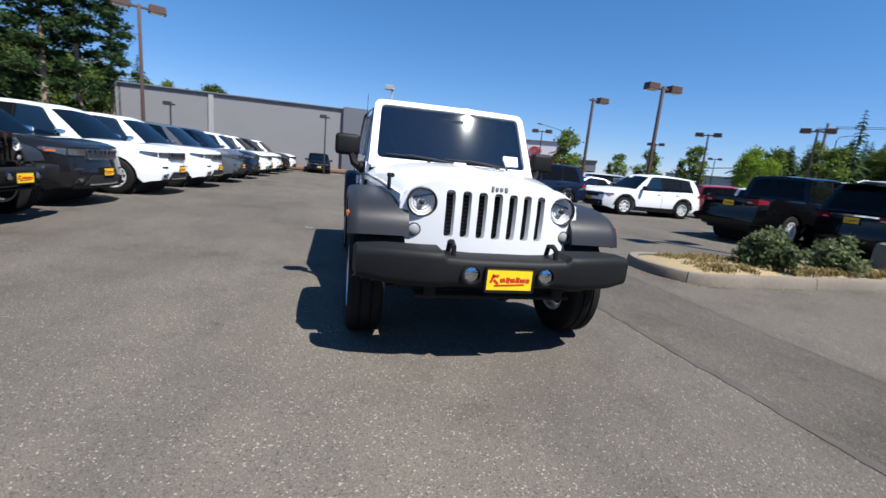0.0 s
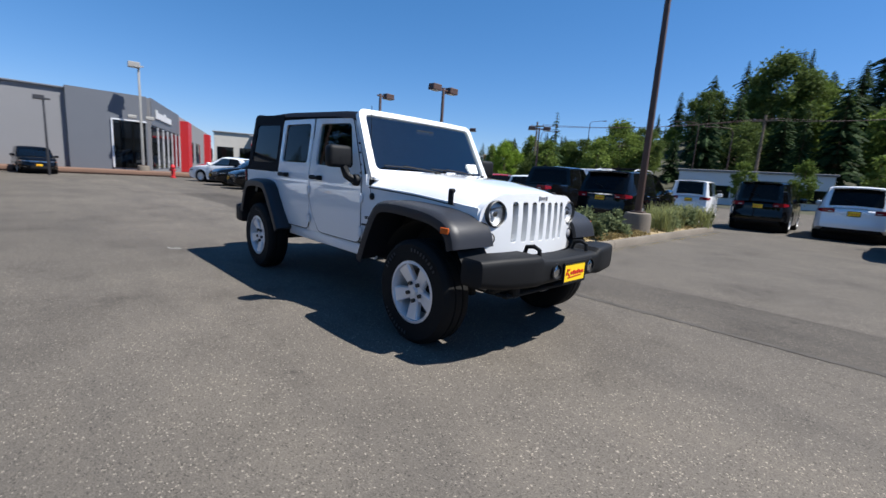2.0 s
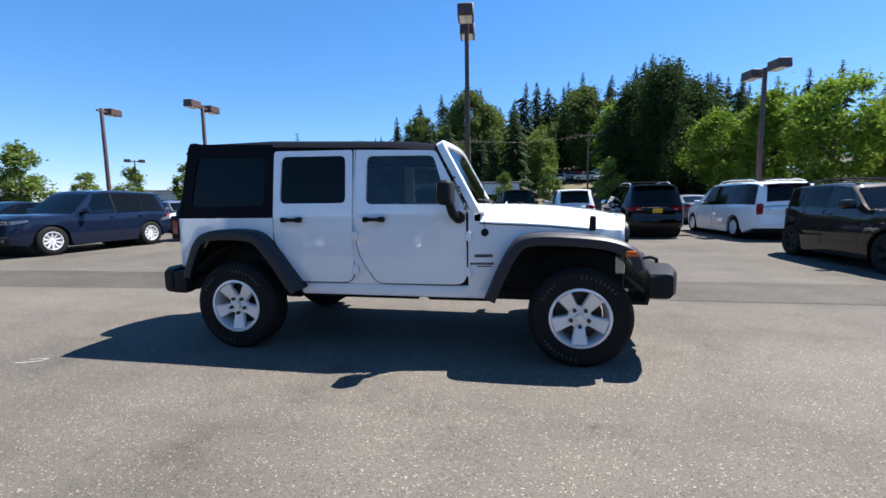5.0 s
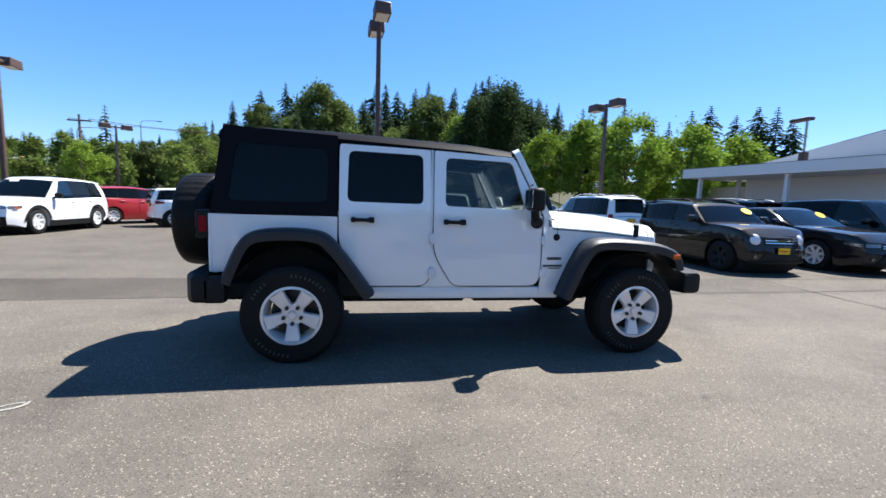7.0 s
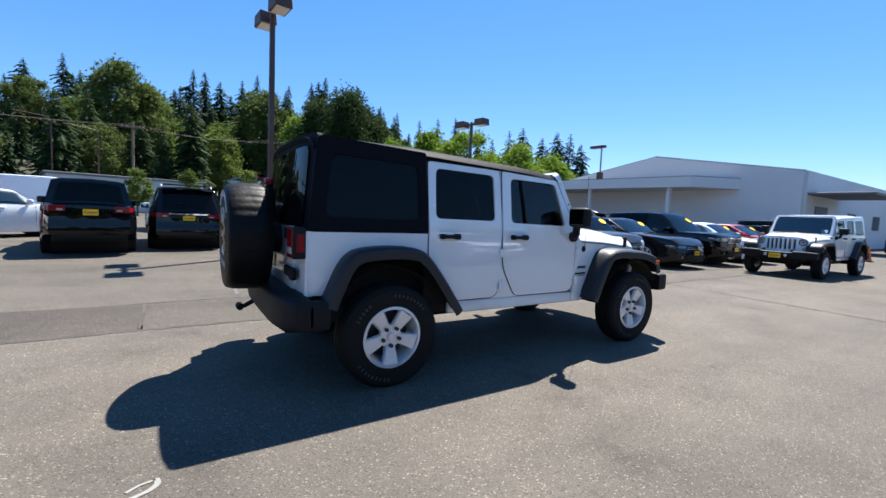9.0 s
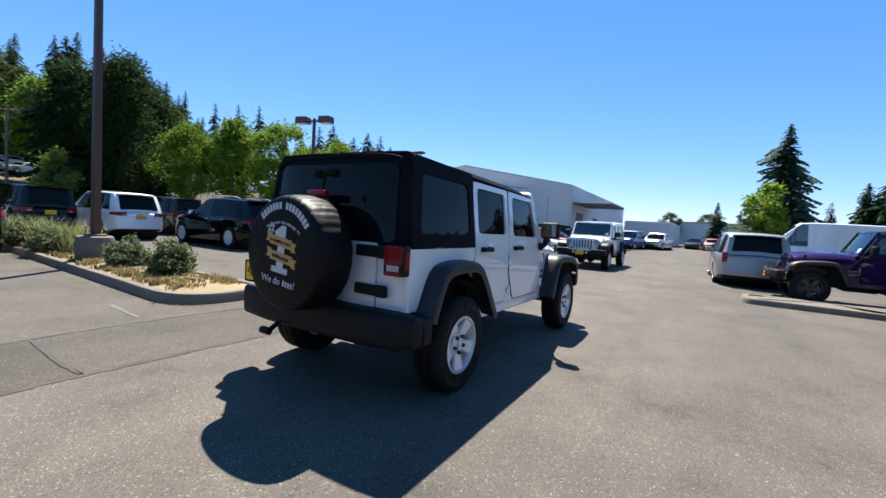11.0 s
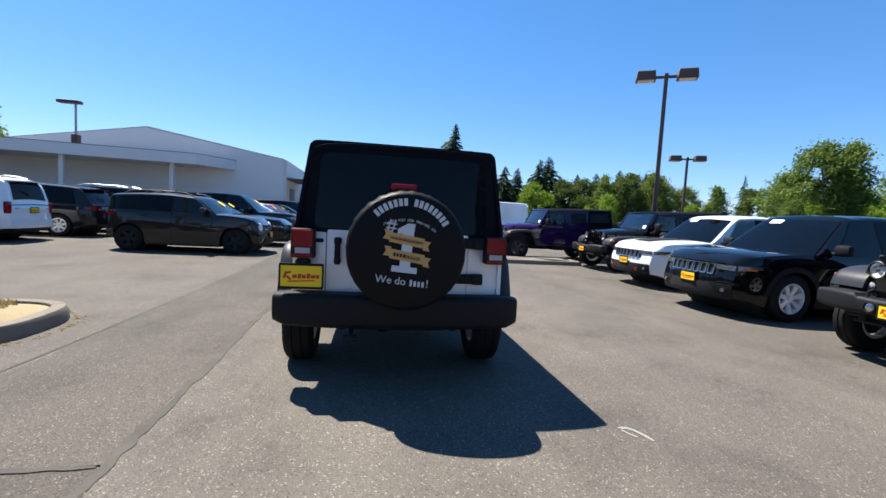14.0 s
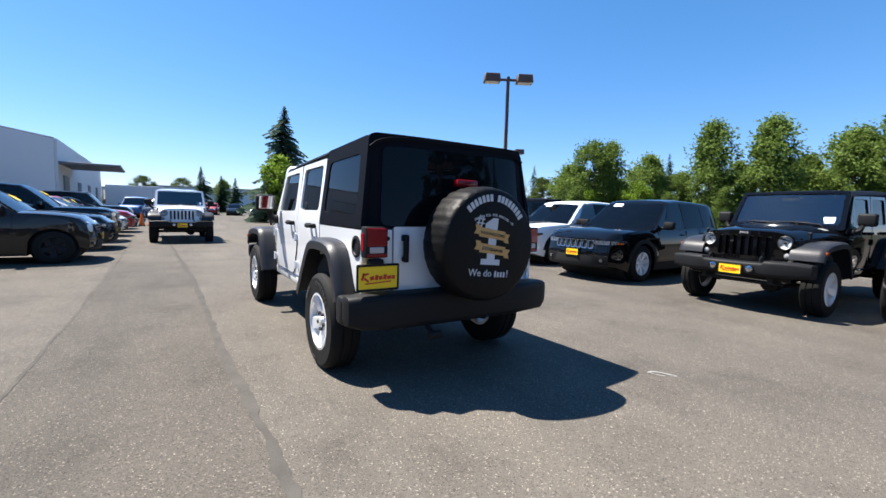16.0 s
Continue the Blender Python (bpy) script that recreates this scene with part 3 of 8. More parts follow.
def smooth_path(pts, n=4):
    """Catmull-Rom through 2D points."""
    out = []
    for i in range(len(pts) - 1):
        p0, p1, p2, p3 = (Vector(pts[max(0, min(len(pts) - 1, i + k))]) for k in (-1, 0, 1, 2))
        for s in range(n):
            t = s / n
            q = 0.5 * ((2 * p1) + (p2 - p0) * t + (2 * p0 - 5 * p1 + 4 * p2 - p3) * t * t + (3 * p1 - p0 - 3 * p2 + p3) * t**3)
            out.append((q.x, q.y))
    return out + [tuple(pts[-1])]


def bumper(rows, ys_mirror=True):
    """Lofts rounded sections across the car: rows of y, x_back, x_front, z0, z1."""
    bm, rings = bmesh.new(), []
    for y, xb, xf, z0, z1 in rows:
        sec = round_poly([(xb, z0), (xf, z0), (xf, z1), (xb, z1)], [0.01, 0.05, 0.045, 0.01], 3)
        rings.append([bm.verts.new((u, y, v)) for u, v in sec])
    k = len(rings[0])
    for a, b in zip(rings, rings[1:]):
        for j in range(k):
            bm.faces.new((a[j], a[(j + 1) % k], b[(j + 1) % k], b[j]))
    bm.faces.new(rings[0]), bm.faces.new(rings[-1])
    return bm


def gathered(rows, c, seg):
    """A round cloth cover facing -x: rows of radius, depth and depth of the gathers round its side."""
    bm, rings = bmesh.new(), []
    for r, d, amp in rows:
        ring = []
        for k in range(seg):
            a = 2 * math.pi * k / seg
            f = r + amp * (math.sin(37 * a + 2 * math.sin(3 * a)) + 0.6 * math.sin(23 * a + 1.3)) * (0.6 + 0.4 * math.sin(a))
            ring.append(bm.verts.new((c[0] - d, c[1] + f * math.cos(a), c[2] + f * math.sin(a))))
        rings.append(ring)
    for a, b in zip(rings, rings[1:]):
        for k in range(seg):
            bm.faces.new((a[k], a[(k + 1) % seg], b[(k + 1) % seg], b[k]))
    bmesh.ops.remove_doubles(bm, verts=bm.verts, dist=1e-5)
    return bm


def dealer_plate(parent, m, w=0.31, h=0.16):
    """A yellow dealer plate in a black frame, its writing as red bars. Faces +x of m."""
    pl = part("licence_plate", box((0.004, 0, 0), (0.008, w - 0.02, h - 0.03), 0.002, 1), "yellow", parent, "yellow dealer plate with red script")
    pl.matrix_basis = m
    bm = plate(rrect(-w / 2, -h / 2, w / 2, h / 2, 0.012), [rrect(-w / 2 + 0.012, -h / 2 + 0.016, w / 2 - 0.012, h / 2 - 0.016, 0.006)], lambda u, v, d: Vector((0.012 + d, u, v)), 0.012)
    part("plate_frame", bm, "plastic", pl)
    bm = bmesh.new()
    for y, z, a, b, t in ((-0.11, 0.008, 0.05, 0.014, 70), (-0.09, 0.022, 0.04, 0.012, 10), (-0.085, -0.012, 0.04, 0.012, -40), (-0.045, -0.002, 0.03, 0.022, 12), (-0.012, 0.0, 0.022, 0.03, -8), (0.018, -0.002, 0.028, 0.022, 8), (0.05, 0.002, 0.024, 0.03, -6), (0.082, -0.002, 0.03, 0.02, 6), (0.113, -0.002, 0.022, 0.022, -5), (0.0, -0.03, 0.19, 0.007, 3)):
        add_box(bm, (0.0095, y * w / 0.31, z * h / 0.16), (0.003, a * w / 0.31, b * h / 0.16), 0, 1, Matrix.Rotation(radians(t), 3, "X"))
    part("script", bm, "plate_red", pl)
    return pl


def jeep(label, paint_mat="white", m=None, top="hardtop", hero=False, flare_mat="flare", rim="alloy", group="", bumper_mat="plastic"):
    J = thing("jeep", label, "off-road vehicle", m, group)
    # closed dark tub behind the panels
    inner = [((-0.70, 0, 0.545), (2.64, 1.48, 0.11)), ((-2.0, 0, 0.9), (0.03, 1.46, 0.45)), ((0.62, 0, 0.85), (0.04, 1.4, 0.68)), ((1.25, 0, 0.6), (1.2, 0.9, 0.2)), ((1.79, 0, 0.85), (0.04, 1.04, 0.42))]
    for s in (-1, 1):
        inner += [((-1.45, s * 0.58, 0.78), (1.16, 0.04, 0.6)), ((-1.48, s * 0.675, 1.08), (1.14, 0.19, 0.03)), ((-0.25, s * 0.742, 0.86), (1.7, 0.02, 0.56)), ((1.2, s * 0.52, 0.78), (1.2, 0.04, 0.5))]
    for c_, d_ in inner:
        part("inner_panel", box(c_, d_, 0.008, 1), "under", J)
    # frame rails, axles, exhaust
    bm = bmesh.new()
    for s in (-1, 1):
        add_box(bm, (0, s * 0.43, 0.46), (4.1, 0.07, 0.11), 0.015, 1)
    add_tube(bm, [(1.49, -0.75, 0.37), (1.49, 0.75, 0.37)], 0.045, 10)
    add_tube(bm, [(-1.44, -0.75, 0.37), (-1.44, 0.75, 0.37)], 0.05, 10)
    for x in (1.49, -1.44):
        add_cyl(bm, (x, 0.1 if x < 0 else 0.25, 0.37), (1, 0, 0), 0.13, 0.2, 14, bev=0.03)
    add_cyl(bm, (-1.93, 0.0, 0.48), (0, 1, 0), 0.1, 0.75, 16, bev=0.03)
    add_tube(bm, [(-1.2, -0.3, 0.45), (0.9, -0.28, 0.42)], 0.03, 8)
    for s in (-1, 1):
        add_tube(bm, [(1.62, s * 0.42, 0.33), (1.55, s * 0.48, 0.72)], 0.03, 8)
    part("chassis", bm, "under", J)
    part("fuel_tank", box((-0.55, 0.12, 0.42), (1.25, 0.8, 0.17), 0.03, 1), "under", J)
    part("transmission_skid", box((0.45, 0.0, 0.4), (0.62, 0.55, 0.13), 0.02, 1), "under", J)
    part("skid_plate", box((1.72, 0, 0.42), (0.62, 1.05, 0.03), 0.01, 1), "under", J)
    # body side panels
    arch_r = smooth_path([(-1.905, 0.70), (-1.77, 0.93), (-1.62, 0.995), (-1.26, 0.992), (-1.11, 0.885)], 3)
    arch_f = smooth_path([(0.76, 0.50), (0.92, 0.84), (1.08, 0.972), (1.5, 0.968), (1.78, 0.9)], 3)
    for s in (-1, 1):
        quarter = [(-2.045, 1.14), (-2.045, 0.70)] + arch_r + [(-1.103, 0.95), (-1.103, 1.14)]
        part("quarter_panel", plate(quarter, [], jeep_side(s), 0.03, (-1.8, -1.5, -1.3), (0.75, 0.9)), paint_mat, J)
        rd = round_poly([(-1.092, 1.715), (-0.368, 1.70), (-0.362, 0.588), (-0.87, 0.586), (-1.092, 0.935)], [0.03, 0.02, 0.1, 0.02, 0.05])
        rh = round_poly([(-1.03, 1.262), (-0.425, 1.258), (-0.43, 1.652), (-1.02, 1.662)], 0.05)
        d = part("rear_door", plate(rd, [rh], jeep_side(s, 0.004), 0.035, (), (0.75, 1.0, 1.17, 1.262, 1.4, 1.6)), paint_mat, J)
        part("window_pane", plate(round_poly([(-1.04, 1.252), (-0.415, 1.248), (-0.42, 1.662), (-1.03, 1.672)], 0.05), [], jeep_side(s, -0.014), 0.006, (), (1.4,)), "glass_dark", d)
        fd = round_poly([(-0.338, 1.70), (0.345, 1.672), (0.592, 1.2), (0.598, 0.588), (-0.165, 0.586), (-0.338, 0.86)], [0.02, 0.04, 0.03, 0.1, 0.06, 0.12])
        fh = round_poly([(-0.245, 1.248), (0.45, 1.236), (0.325, 1.63), (-0.24, 1.643)], 0.05)
        d2 = part("front_door", plate(fd, [fh], jeep_side(s, 0.004), 0.035, (), (0.75, 1.0, 1.17, 1.25, 1.4, 1.6)), paint_mat, J)
        part("window_pane", plate(round_poly([(-0.255, 1.238), (0.462, 1.226), (0.332, 1.64), (-0.25, 1.653)], 0.05), [], jeep_side(s, -0.014), 0.006, (), (1.4,)), "glass_door", d2)
        for door, line in ((d, rd), (d2, fd)):
            ring = [jeep_side(s, 0.001)(u, v, 0) for u, v in line]
            part("door_gap", tube(ring + ring[:1], 0.0045, 5), "under", door)
        part("pillar_panel", plate(rrect(-0.43, 0.578, -0.1, 0.96, 0.01), [], jeep_side(s, -0.005), 0.02, (), (0.7, 0.8)), paint_mat, J)
        part("pillar_panel", plate([(-0.364, 0.6), (-0.342, 0.6), (-0.342, 1.72), (-0.364, 1.72)], [], jeep_side(s, -0.012), 0.02, (), (0.75, 1.17, 1.4)), paint_mat, J)
        for door, hx in ((d, -0.907), (d2, -0.167)):
            bm = bmesh.new()
            add_box(bm, (hx, s * 0.845, 1.122), (0.175, 0.022, 0.03), 0.01, 2)
            add_box(bm, (hx - 0.072, s * 0.822, 1.122), (0.04, 0.05, 0.042), 0.008, 1)
            add_box(bm, (hx + 0.066, s * 0.822, 1.122), (0.05, 0.05, 0.045), 0.008, 1)
            part("door_handle", bm, "plastic", door, "black door handle")
        for door, hx in ((d, -0.345), (d2, 0.615)):
            for hz in (0.70, 0.985):
                bm = box((hx, s * 0.81, hz), (0.055, 0.02, 0.07), 0.006, 1)
                add_cyl(bm, (hx + 0.004, s * 0.815, hz), (0, 0, 1), 0.011, 0.09, 8)
                part("hinge", bm, paint_mat, door)
        part("rocker_panel", box((-0.04, s * 0.745, 0.525), (1.66, 0.045, 0.105), 0.02, 2), paint_mat, J)
        cowl = [(0.612, 1.19), (0.606, 0.50)] + arch_f + [(1.79, 1.015), (1.2, 1.072), (0.66, 1.102), (0.655, 1.19)]
        part("front_side_panel", plate(cowl, [], jeep_side(s), 0.03, (0.8, 1.0, 1.2, 1.4, 1.6), (0.7, 0.9, 1.05)), paint_mat, J)
        fp = smooth_path([(-1.945, 0.64), (-1.91, 0.74), (-1.795, 0.965), (-1.62, 1.04), (-1.25, 1.034), (-1.075, 0.91), (-0.81, 0.545)], 4)
        part("rear_fender_flare", flare(fp, s, 0.76), flare_mat, J, "dark grey plastic wheel-arch flare")
        fp = smooth_path([(0.745, 0.515), (0.905, 0.865), (1.07, 1.006), (1.5, 1.002), (1.74, 0.958), (1.86, 0.88), (1.905, 0.765)], 4)
        fl = part("front_fender_flare", flare(fp, s, 0.565, 0.94), flare_mat, J, "dark grey plastic wheel-arch flare")
        bm = box((1.795, s * 0.938, 0.872), (0.075, 0.018, 0.042), 0.005, 1)
        part("side_marker", bm, "amber", fl, "amber side marker lens")
        # inner arch linings
        for cx in (1.49, -1.44):
            bm = lathe([(0.475, -0.16), (0.475, 0.12), (0.2, 0.14)], (cx, s * 0.70, 0.42), (0, 1, 0), 24)
            bmesh.ops.delete(bm, geom=[v for v in bm.verts if v.co.z < 0.55], context="VERTS")
            part("arch_lining", bm, "under", J)
        for x in (1.46, -1.43):
            wheel(J, x, s * 0.80, 0.378, 0.382, 0.24, 0.222, s, "five", rim, hero)
        # mirror
        bm = bmesh.new()
        add_box(bm, (0.465, s * 0.945, 1.325), (0.105, 0.215, 0.185), 0.035, 3)
        add_tube(bm, [(0.48, s * 0.90, 1.25), (0.5, s * 0.88, 1.17), (0.52, s * 0.83, 1.135), (0.54, s * 0.79, 1.135)], 0.036, 8)
        add_cyl(bm, (0.54, s * 0.81, 1.135), (0, 1, 0), 0.05, 0.06, 16, bev=0.012)
        mi = part("side_mirror", bm, "plastic", J, "black plastic door mirror")
        part("mirror_glass", box((0.409, s * 0.945, 1.33), (0.006, 0.165, 0.145), 0.002, 1), "mirror", mi)
        # bolts on the windscreen frame's foot
        bm = bmesh.new()
        for bx, bz in ((0.475, 1.45), (0.51, 1.37), (0.545, 1.27), (0.56, 1.2)):
            add_cyl(bm, (bx + 0.025, s * (jeep_half(bx, bz) + 0.006), bz), (0, 1, 0), 0.008, 0.012, 8)
        part("frame_bolts", bm, "plastic", J)
    # tail: gate, corners
    rear = lambda u, v, d: Vector((-2.05 + 0.03 * (abs(u) / 0.8) ** 4 - d, u, v))
    cy = [k * 0.1 for k in range(-7, 8)]
    g = part("tailgate", plate(rrect(-0.51, 0.70, 0.556, 1.165, 0.02), [], lambda u, v, d: rear(u, v, d) - Vector((0.012, 0, 0)), 0.03, cy), paint_mat, J)
    for y0, y1 in ((-0.78, -0.518), (0.564, 0.78)):
        part("rear_corner", plate(rrect(y0, 0.69, y1, 1.142, 0.012), [], rear, 0.03, cy), paint_mat, J)
    for s in (-1, 1):
        part("corner_trim", tube([(-2.03, s * 0.785, 0.7), (-2.03, s * 0.782, 1.142)], 0.016, 8), paint_mat, J)
    for z0, z1 in ((1.06, 1.152), (0.785, 0.872)):
        bm = box((-2.075, -0.46, (z0 + z1) / 2), (0.028, 0.25, z1 - z0 - 0.01), 0.008, 1)
        add_box(bm, (-2.08, -0.59, (z0 + z1) / 2), (0.04, 0.09, z1 - z0), 0.012, 2)
        part("gate_hinge", bm, "plastic", g, "black tailgate hinge")
    bm = box((-2.095, 0.476, 1.01), (0.03, 0.042, 0.2), 0.012, 2)
    add_box(bm, (-2.08, 0.476, 1.085), (0.04, 0.055, 0.05), 0.012, 2), add_box(bm, (-2.08, 0.476, 0.935), (0.03, 0.05, 0.04), 0.01, 1)
    part("gate_handle", bm, "plastic", g, "black upright tailgate handle")
    for s in (-1, 1):
        bm = box((-2.085, s * 0.718, 1.06), (0.09, 0.166, 0.212), 0.012, 2)
        t = part("tail_light", bm, "plastic", J)
        part("red_lens", box((-2.128, s * 0.718, 1.095), (0.012, 0.15, 0.125), 0.005, 1), "red_lens", t, "red tail-light lens")
        part("red_lens", box((-2.128, s * 0.718, 0.972), (0.012, 0.15, 0.022), 0.004, 1), "red_lens", t)
        part("reverse_lens", box((-2.129, s * 0.718, 1.008), (0.012, 0.105, 0.042), 0.004, 1), "pale_lens", t)
        part("side_lens", box((-2.08, s * 0.803, 1.062), (0.05, 0.006, 0.12), 0.002, 1), "red_lens", t)
    # hard top
    T = "hardtop" if top == "hardtop" else top
    for s in (-1, 1):
        o = round_poly([(-2.03, 1.15), (-1.104, 1.145), (-1.104, 1.772), (-1.955, 1.808)], [0.01, 0.01, 0.02, 0.05])
        h = round_poly([(-1.915, 1.245), (-1.18, 1.245), (-1.18, 1.665), (-1.855, 1.685)], 0.06)
        q = part("top_side", plate(o, [h], jeep_side(s, 0.002), 0.03, (-1.9, -1.6, -1.3), (1.25, 1.4, 1.55, 1.7)), T, J)
        part("quarter_window", plate(round_poly([(-1.925, 1.235), (-1.17, 1.235), (-1.17, 1.675), (-1.865, 1.695)], 0.06), [], jeep_side(s, -0.006), 0.006, (), (1.45,)), "glass_dark", q)

    def roof(u, v):
        x = -1.985 + u * 2.35
        zc = curve_at([(-1.985, 1.812), (-1.92, 1.836), (-1.2, 1.84), (0.0, 1.79), (0.36, 1.752)], x)
        w = 0.716 + 0.012 * u
        t = 2 * v - 1
        return Vector((x - 0.03 * (1 - u) ** 8 * (1 - t * t), w * math.copysign(1 - (1 - abs(t)) ** 1.15, t), zc - 0.075 * abs(t) ** 7 - 0.012 * t * t))

    part("roof_panel", grid(roof, 24, 22, 0.03), T, J)
    back = lambda u, v, d: Vector((-2.06 + (v - 1.16) * 0.1 + 0.055 * (abs(u) / 0.75) ** 4 - d, u, v))
    o = round_poly([(-0.775, 1.15), (0.775, 1.15), (0.71, 1.825), (-0.71, 1.825)], [0.01, 0.01, 0.06, 0.06])
    h = round_poly([(-0.60, 1.2), (0.60, 1.2), (0.575, 1.715), (-0.575, 1.715)], 0.05)
    b = part("top_back", plate(o, [h], back, 0.035, cy, (1.3, 1.5, 1.7)), T, J)
    o = round_poly([(-0.655, 1.172), (0.655, 1.172), (0.62, 1.735), (-0.62, 1.735)], 0.06)
    lg = part("rear_glass", plate(o, [], lambda u, v, d: back(u, v, d) - Vector((0.012, 0, 0)), 0.008, cy, (1.4,)), "glass_dark", b, "dark tinted lift-up rear glass")
    bm = bmesh.new()
    for y in (-0.31, 0.31):
        add_box(bm, (-1.978, y, 1.755), (0.03, 0.05, 0.11), 0.008, 1)
    part("glass_hinge", bm, "plastic", lg)
    bm = tube([(-2.0, -0.12, 1.68), (-1.99, 0.28, 1.685)], 0.009, 6)
    add_box(bm, (-2.005, -0.14, 1.67), (0.03, 0.06, 0.05), 0.01, 1)
    part("rear_wiper", bm, "plastic", lg)
    # windscreen frame
    def ws(u, v, d):
        t = (v - 1.19) / 0.55
        return Vector((0.69 - 0.298 * t + 0.05 * (1 - (u / 0.75) ** 2) + d * 0.9, u * (1 - 0.05 * t), v + d * 0.45))

    o = round_poly([(-0.765, 1.17), (0.765, 1.17), (0.755, 1.757), (-0.755, 1.757)], [0.02, 0.02, 0.07, 0.07])
    h = round_poly([(-0.7, 1.238), (0.7, 1.238), (0.695, 1.715), (-0.695, 1.715)], 0.05)
    w = part("windscreen_frame", plate(o, [h], ws, 0.055, cy, (1.24, 1.45, 1.69)), paint_mat, J)
    o = round_poly([(-0.708, 1.23), (0.708, 1.23), (0.703, 1.723), (-0.703, 1.723)], 0.05)
    wg = part("windscreen", plate(o, [], lambda u, v, d: ws(u, v, d - 0.016), 0.006, cy, (1.3, 1.5)), "glass_clear", w)
    wg.visible_shadow = False
    for y0, y1, z1 in ((-0.42, 0.02, 1.262), (0.1, 0.52, 1.262)):
        bm = tube([ws(y1, 1.205, 0.01), ws(y1 - 0.04, 1.235, 0.02), ws(y0, z1 + 0.012, 0.012)], 0.008, 6)
        add_tube(bm, [ws(y0 - 0.2, z1 + 0.01, 0.006), ws(y0 + 0.24, z1 + 0.002, 0.006)], 0.006, 6)
        part("wiper", bm, "plastic", w, "black windscreen wiper")
    part("cowl_panel", grid(lambda a, c: Vector((0.635 + 0.1 * a, (2 * c - 1) * 0.745, 1.185 + 0.035 * (1 - a) - 0.02 * (2 * c - 1) ** 4)), 3, 14, 0.02), paint_mat, J)
    # bonnet
    def hood(u, v):
        x = 0.70 + u * 1.185
        w = jeep_half(x, 1.0) + 0.004 - 0.006
        t = 2 * v - 1
        zs = curve_at([(0.7, 1.106), (1.2, 1.078), (1.8, 1.02), (1.885, 0.985)], x)
        zt = curve_at([(0.7, 1.222), (1.0, 1.222), (1.35, 1.198), (1.65, 1.158), (1.78, 1.132), (1.84, 1.105), (1.87, 1.075), (1.885, 1.05)], x)
        sq = math.copysign(1 - (1 - abs(t)) ** 1.3, t)
        dome = 0.012 * max(0.0, 1 - (abs(sq) / 0.62) ** 6)
        return Vector((x - 0.09 * max(0, u - 0.6) / 0.4 * sq * sq, w * sq, zs + (zt - zs) * (1 - abs(sq) ** 7) - 0.02 * sq * sq + dome))

    hd = part("bonnet", grid(hood, 26, 26, 0.02), paint_mat, J)
    # dark gaps between the bonnet, the grille and the sides
    part("bonnet_gap", tube([hood(1.0, 0.06 + 0.88 * k / 20) + Vector((0.006, 0, -0.004)) for k in range(21)], 0.0055, 6), "under", hd)
    for v in (0.0, 1.0):
        part("bonnet_gap", tube([hood(k / 16, v) + Vector((0, 0.004 * (2 * v - 1), -0.002)) for k in range(17)], 0.0045, 6), "under", hd)
    for s in (-1, 1):
        bm = box((1.565, s * 0.672, 1.075), (0.05, 0.022, 0.11), 0.008, 1)
        add_box(bm, (1.565, s * 0.664, 1.12), (0.035, 0.05, 0.03), 0.008, 1)
        part("bonnet_latch", bm, "plastic", hd, "black rubber bonnet latch")
        part("washer_nozzle", box((1.0, s * 0.3, 1.236), (0.03, 0.03, 0.014), 0.004, 1), "plastic", hd)
    part("bonnet_bumper", tube([(0.86, -0.06, 1.228), (0.875, -0.05, 1.246), (0.875, 0.05, 1.246), (0.86, 0.06, 1.228)], 0.006, 6), paint_mat, hd)
    # grille panel with seven slots
    face = lambda u, v, d: Vector((1.905 - 0.09 * (u / 0.6) ** 2 - 0.06 * max(0, v - 0.95) + d, u, v))
    o = round_poly([(-0.60, 0.665), (0.60, 0.665), (0.625, 0.78), (0.622, 1.02), (0.46, 1.118), (0, 1.136), (-0.46, 1.118), (-0.622, 1.02), (-0.625, 0.78)], [0.05, 0.05, 0.05, 0.09, 0.12, 0.2, 0.12, 0.09, 0.05])
    holes = [rrect(k * 0.1035 - 0.029, 0.768, k * 0.1035 + 0.029, 1.068, 0.026) for k in range(-3, 4)]
    holes += [circle(s * 0.487, 0.978, 0.096, 28) for s in (-1, 1)] + [circle(s * 0.525, 0.8, 0.043, 20) for s in (-1, 1)]
    gr = part("grille", plate(o, holes, face, 0.06, [k * 0.1035 + 0.052 for k in range(-6, 6)], (0.72, 0.88, 0.95)), paint_mat, J)
    bm = bmesh.new()
    for k in range(12):
        add_box(bm, (1.80, 0, 0.78 + k * 0.026), (0.03, 0.72, 0.008))
    part("radiator", bm, "alloy_dark", gr)
    for s in (-1, 1):
        c = face(s * 0.487, 0.978, 0)
        h = part("headlight", lathe([(0.09, -0.002), (0.085, -0.012), (0.075, -0.018), (0.07, -0.014), (0.055, -0.026), (0.05, -0.022), (0.032, -0.03), (0.026, -0.02), (0.014, -0.012), (0, -0.011)], (c.x, c.y, c.z), (1, 0, 0), 28), "headlight", J, "round clear headlight")
        part("headlight_ring", lathe([(0.097, -0.03), (0.097, 0.004), (0.09, 0.01), (0.084, 0.002), (0.084, -0.03)], (c.x, c.y, c.z), (1, 0, 0), 32), "alloy_dark", h)
        part("bulb_shield", lathe([(0.02, -0.02), (0.019, 0.0), (0.011, 0.006), (0, 0.007)], (c.x - 0.004, c.y, c.z), (1, 0, 0), 20), "alloy_dark", h)
        ln = part("headlight_lens", lathe([(0.086, -0.004), (0.06, 0.016), (0.03, 0.024), (0, 0.026)], (c.x, c.y, c.z), (1, 0, 0), 28), "lens_clear", h)
        ln.visible_shadow = False
        c = face(s * 0.525, 0.8, 0)
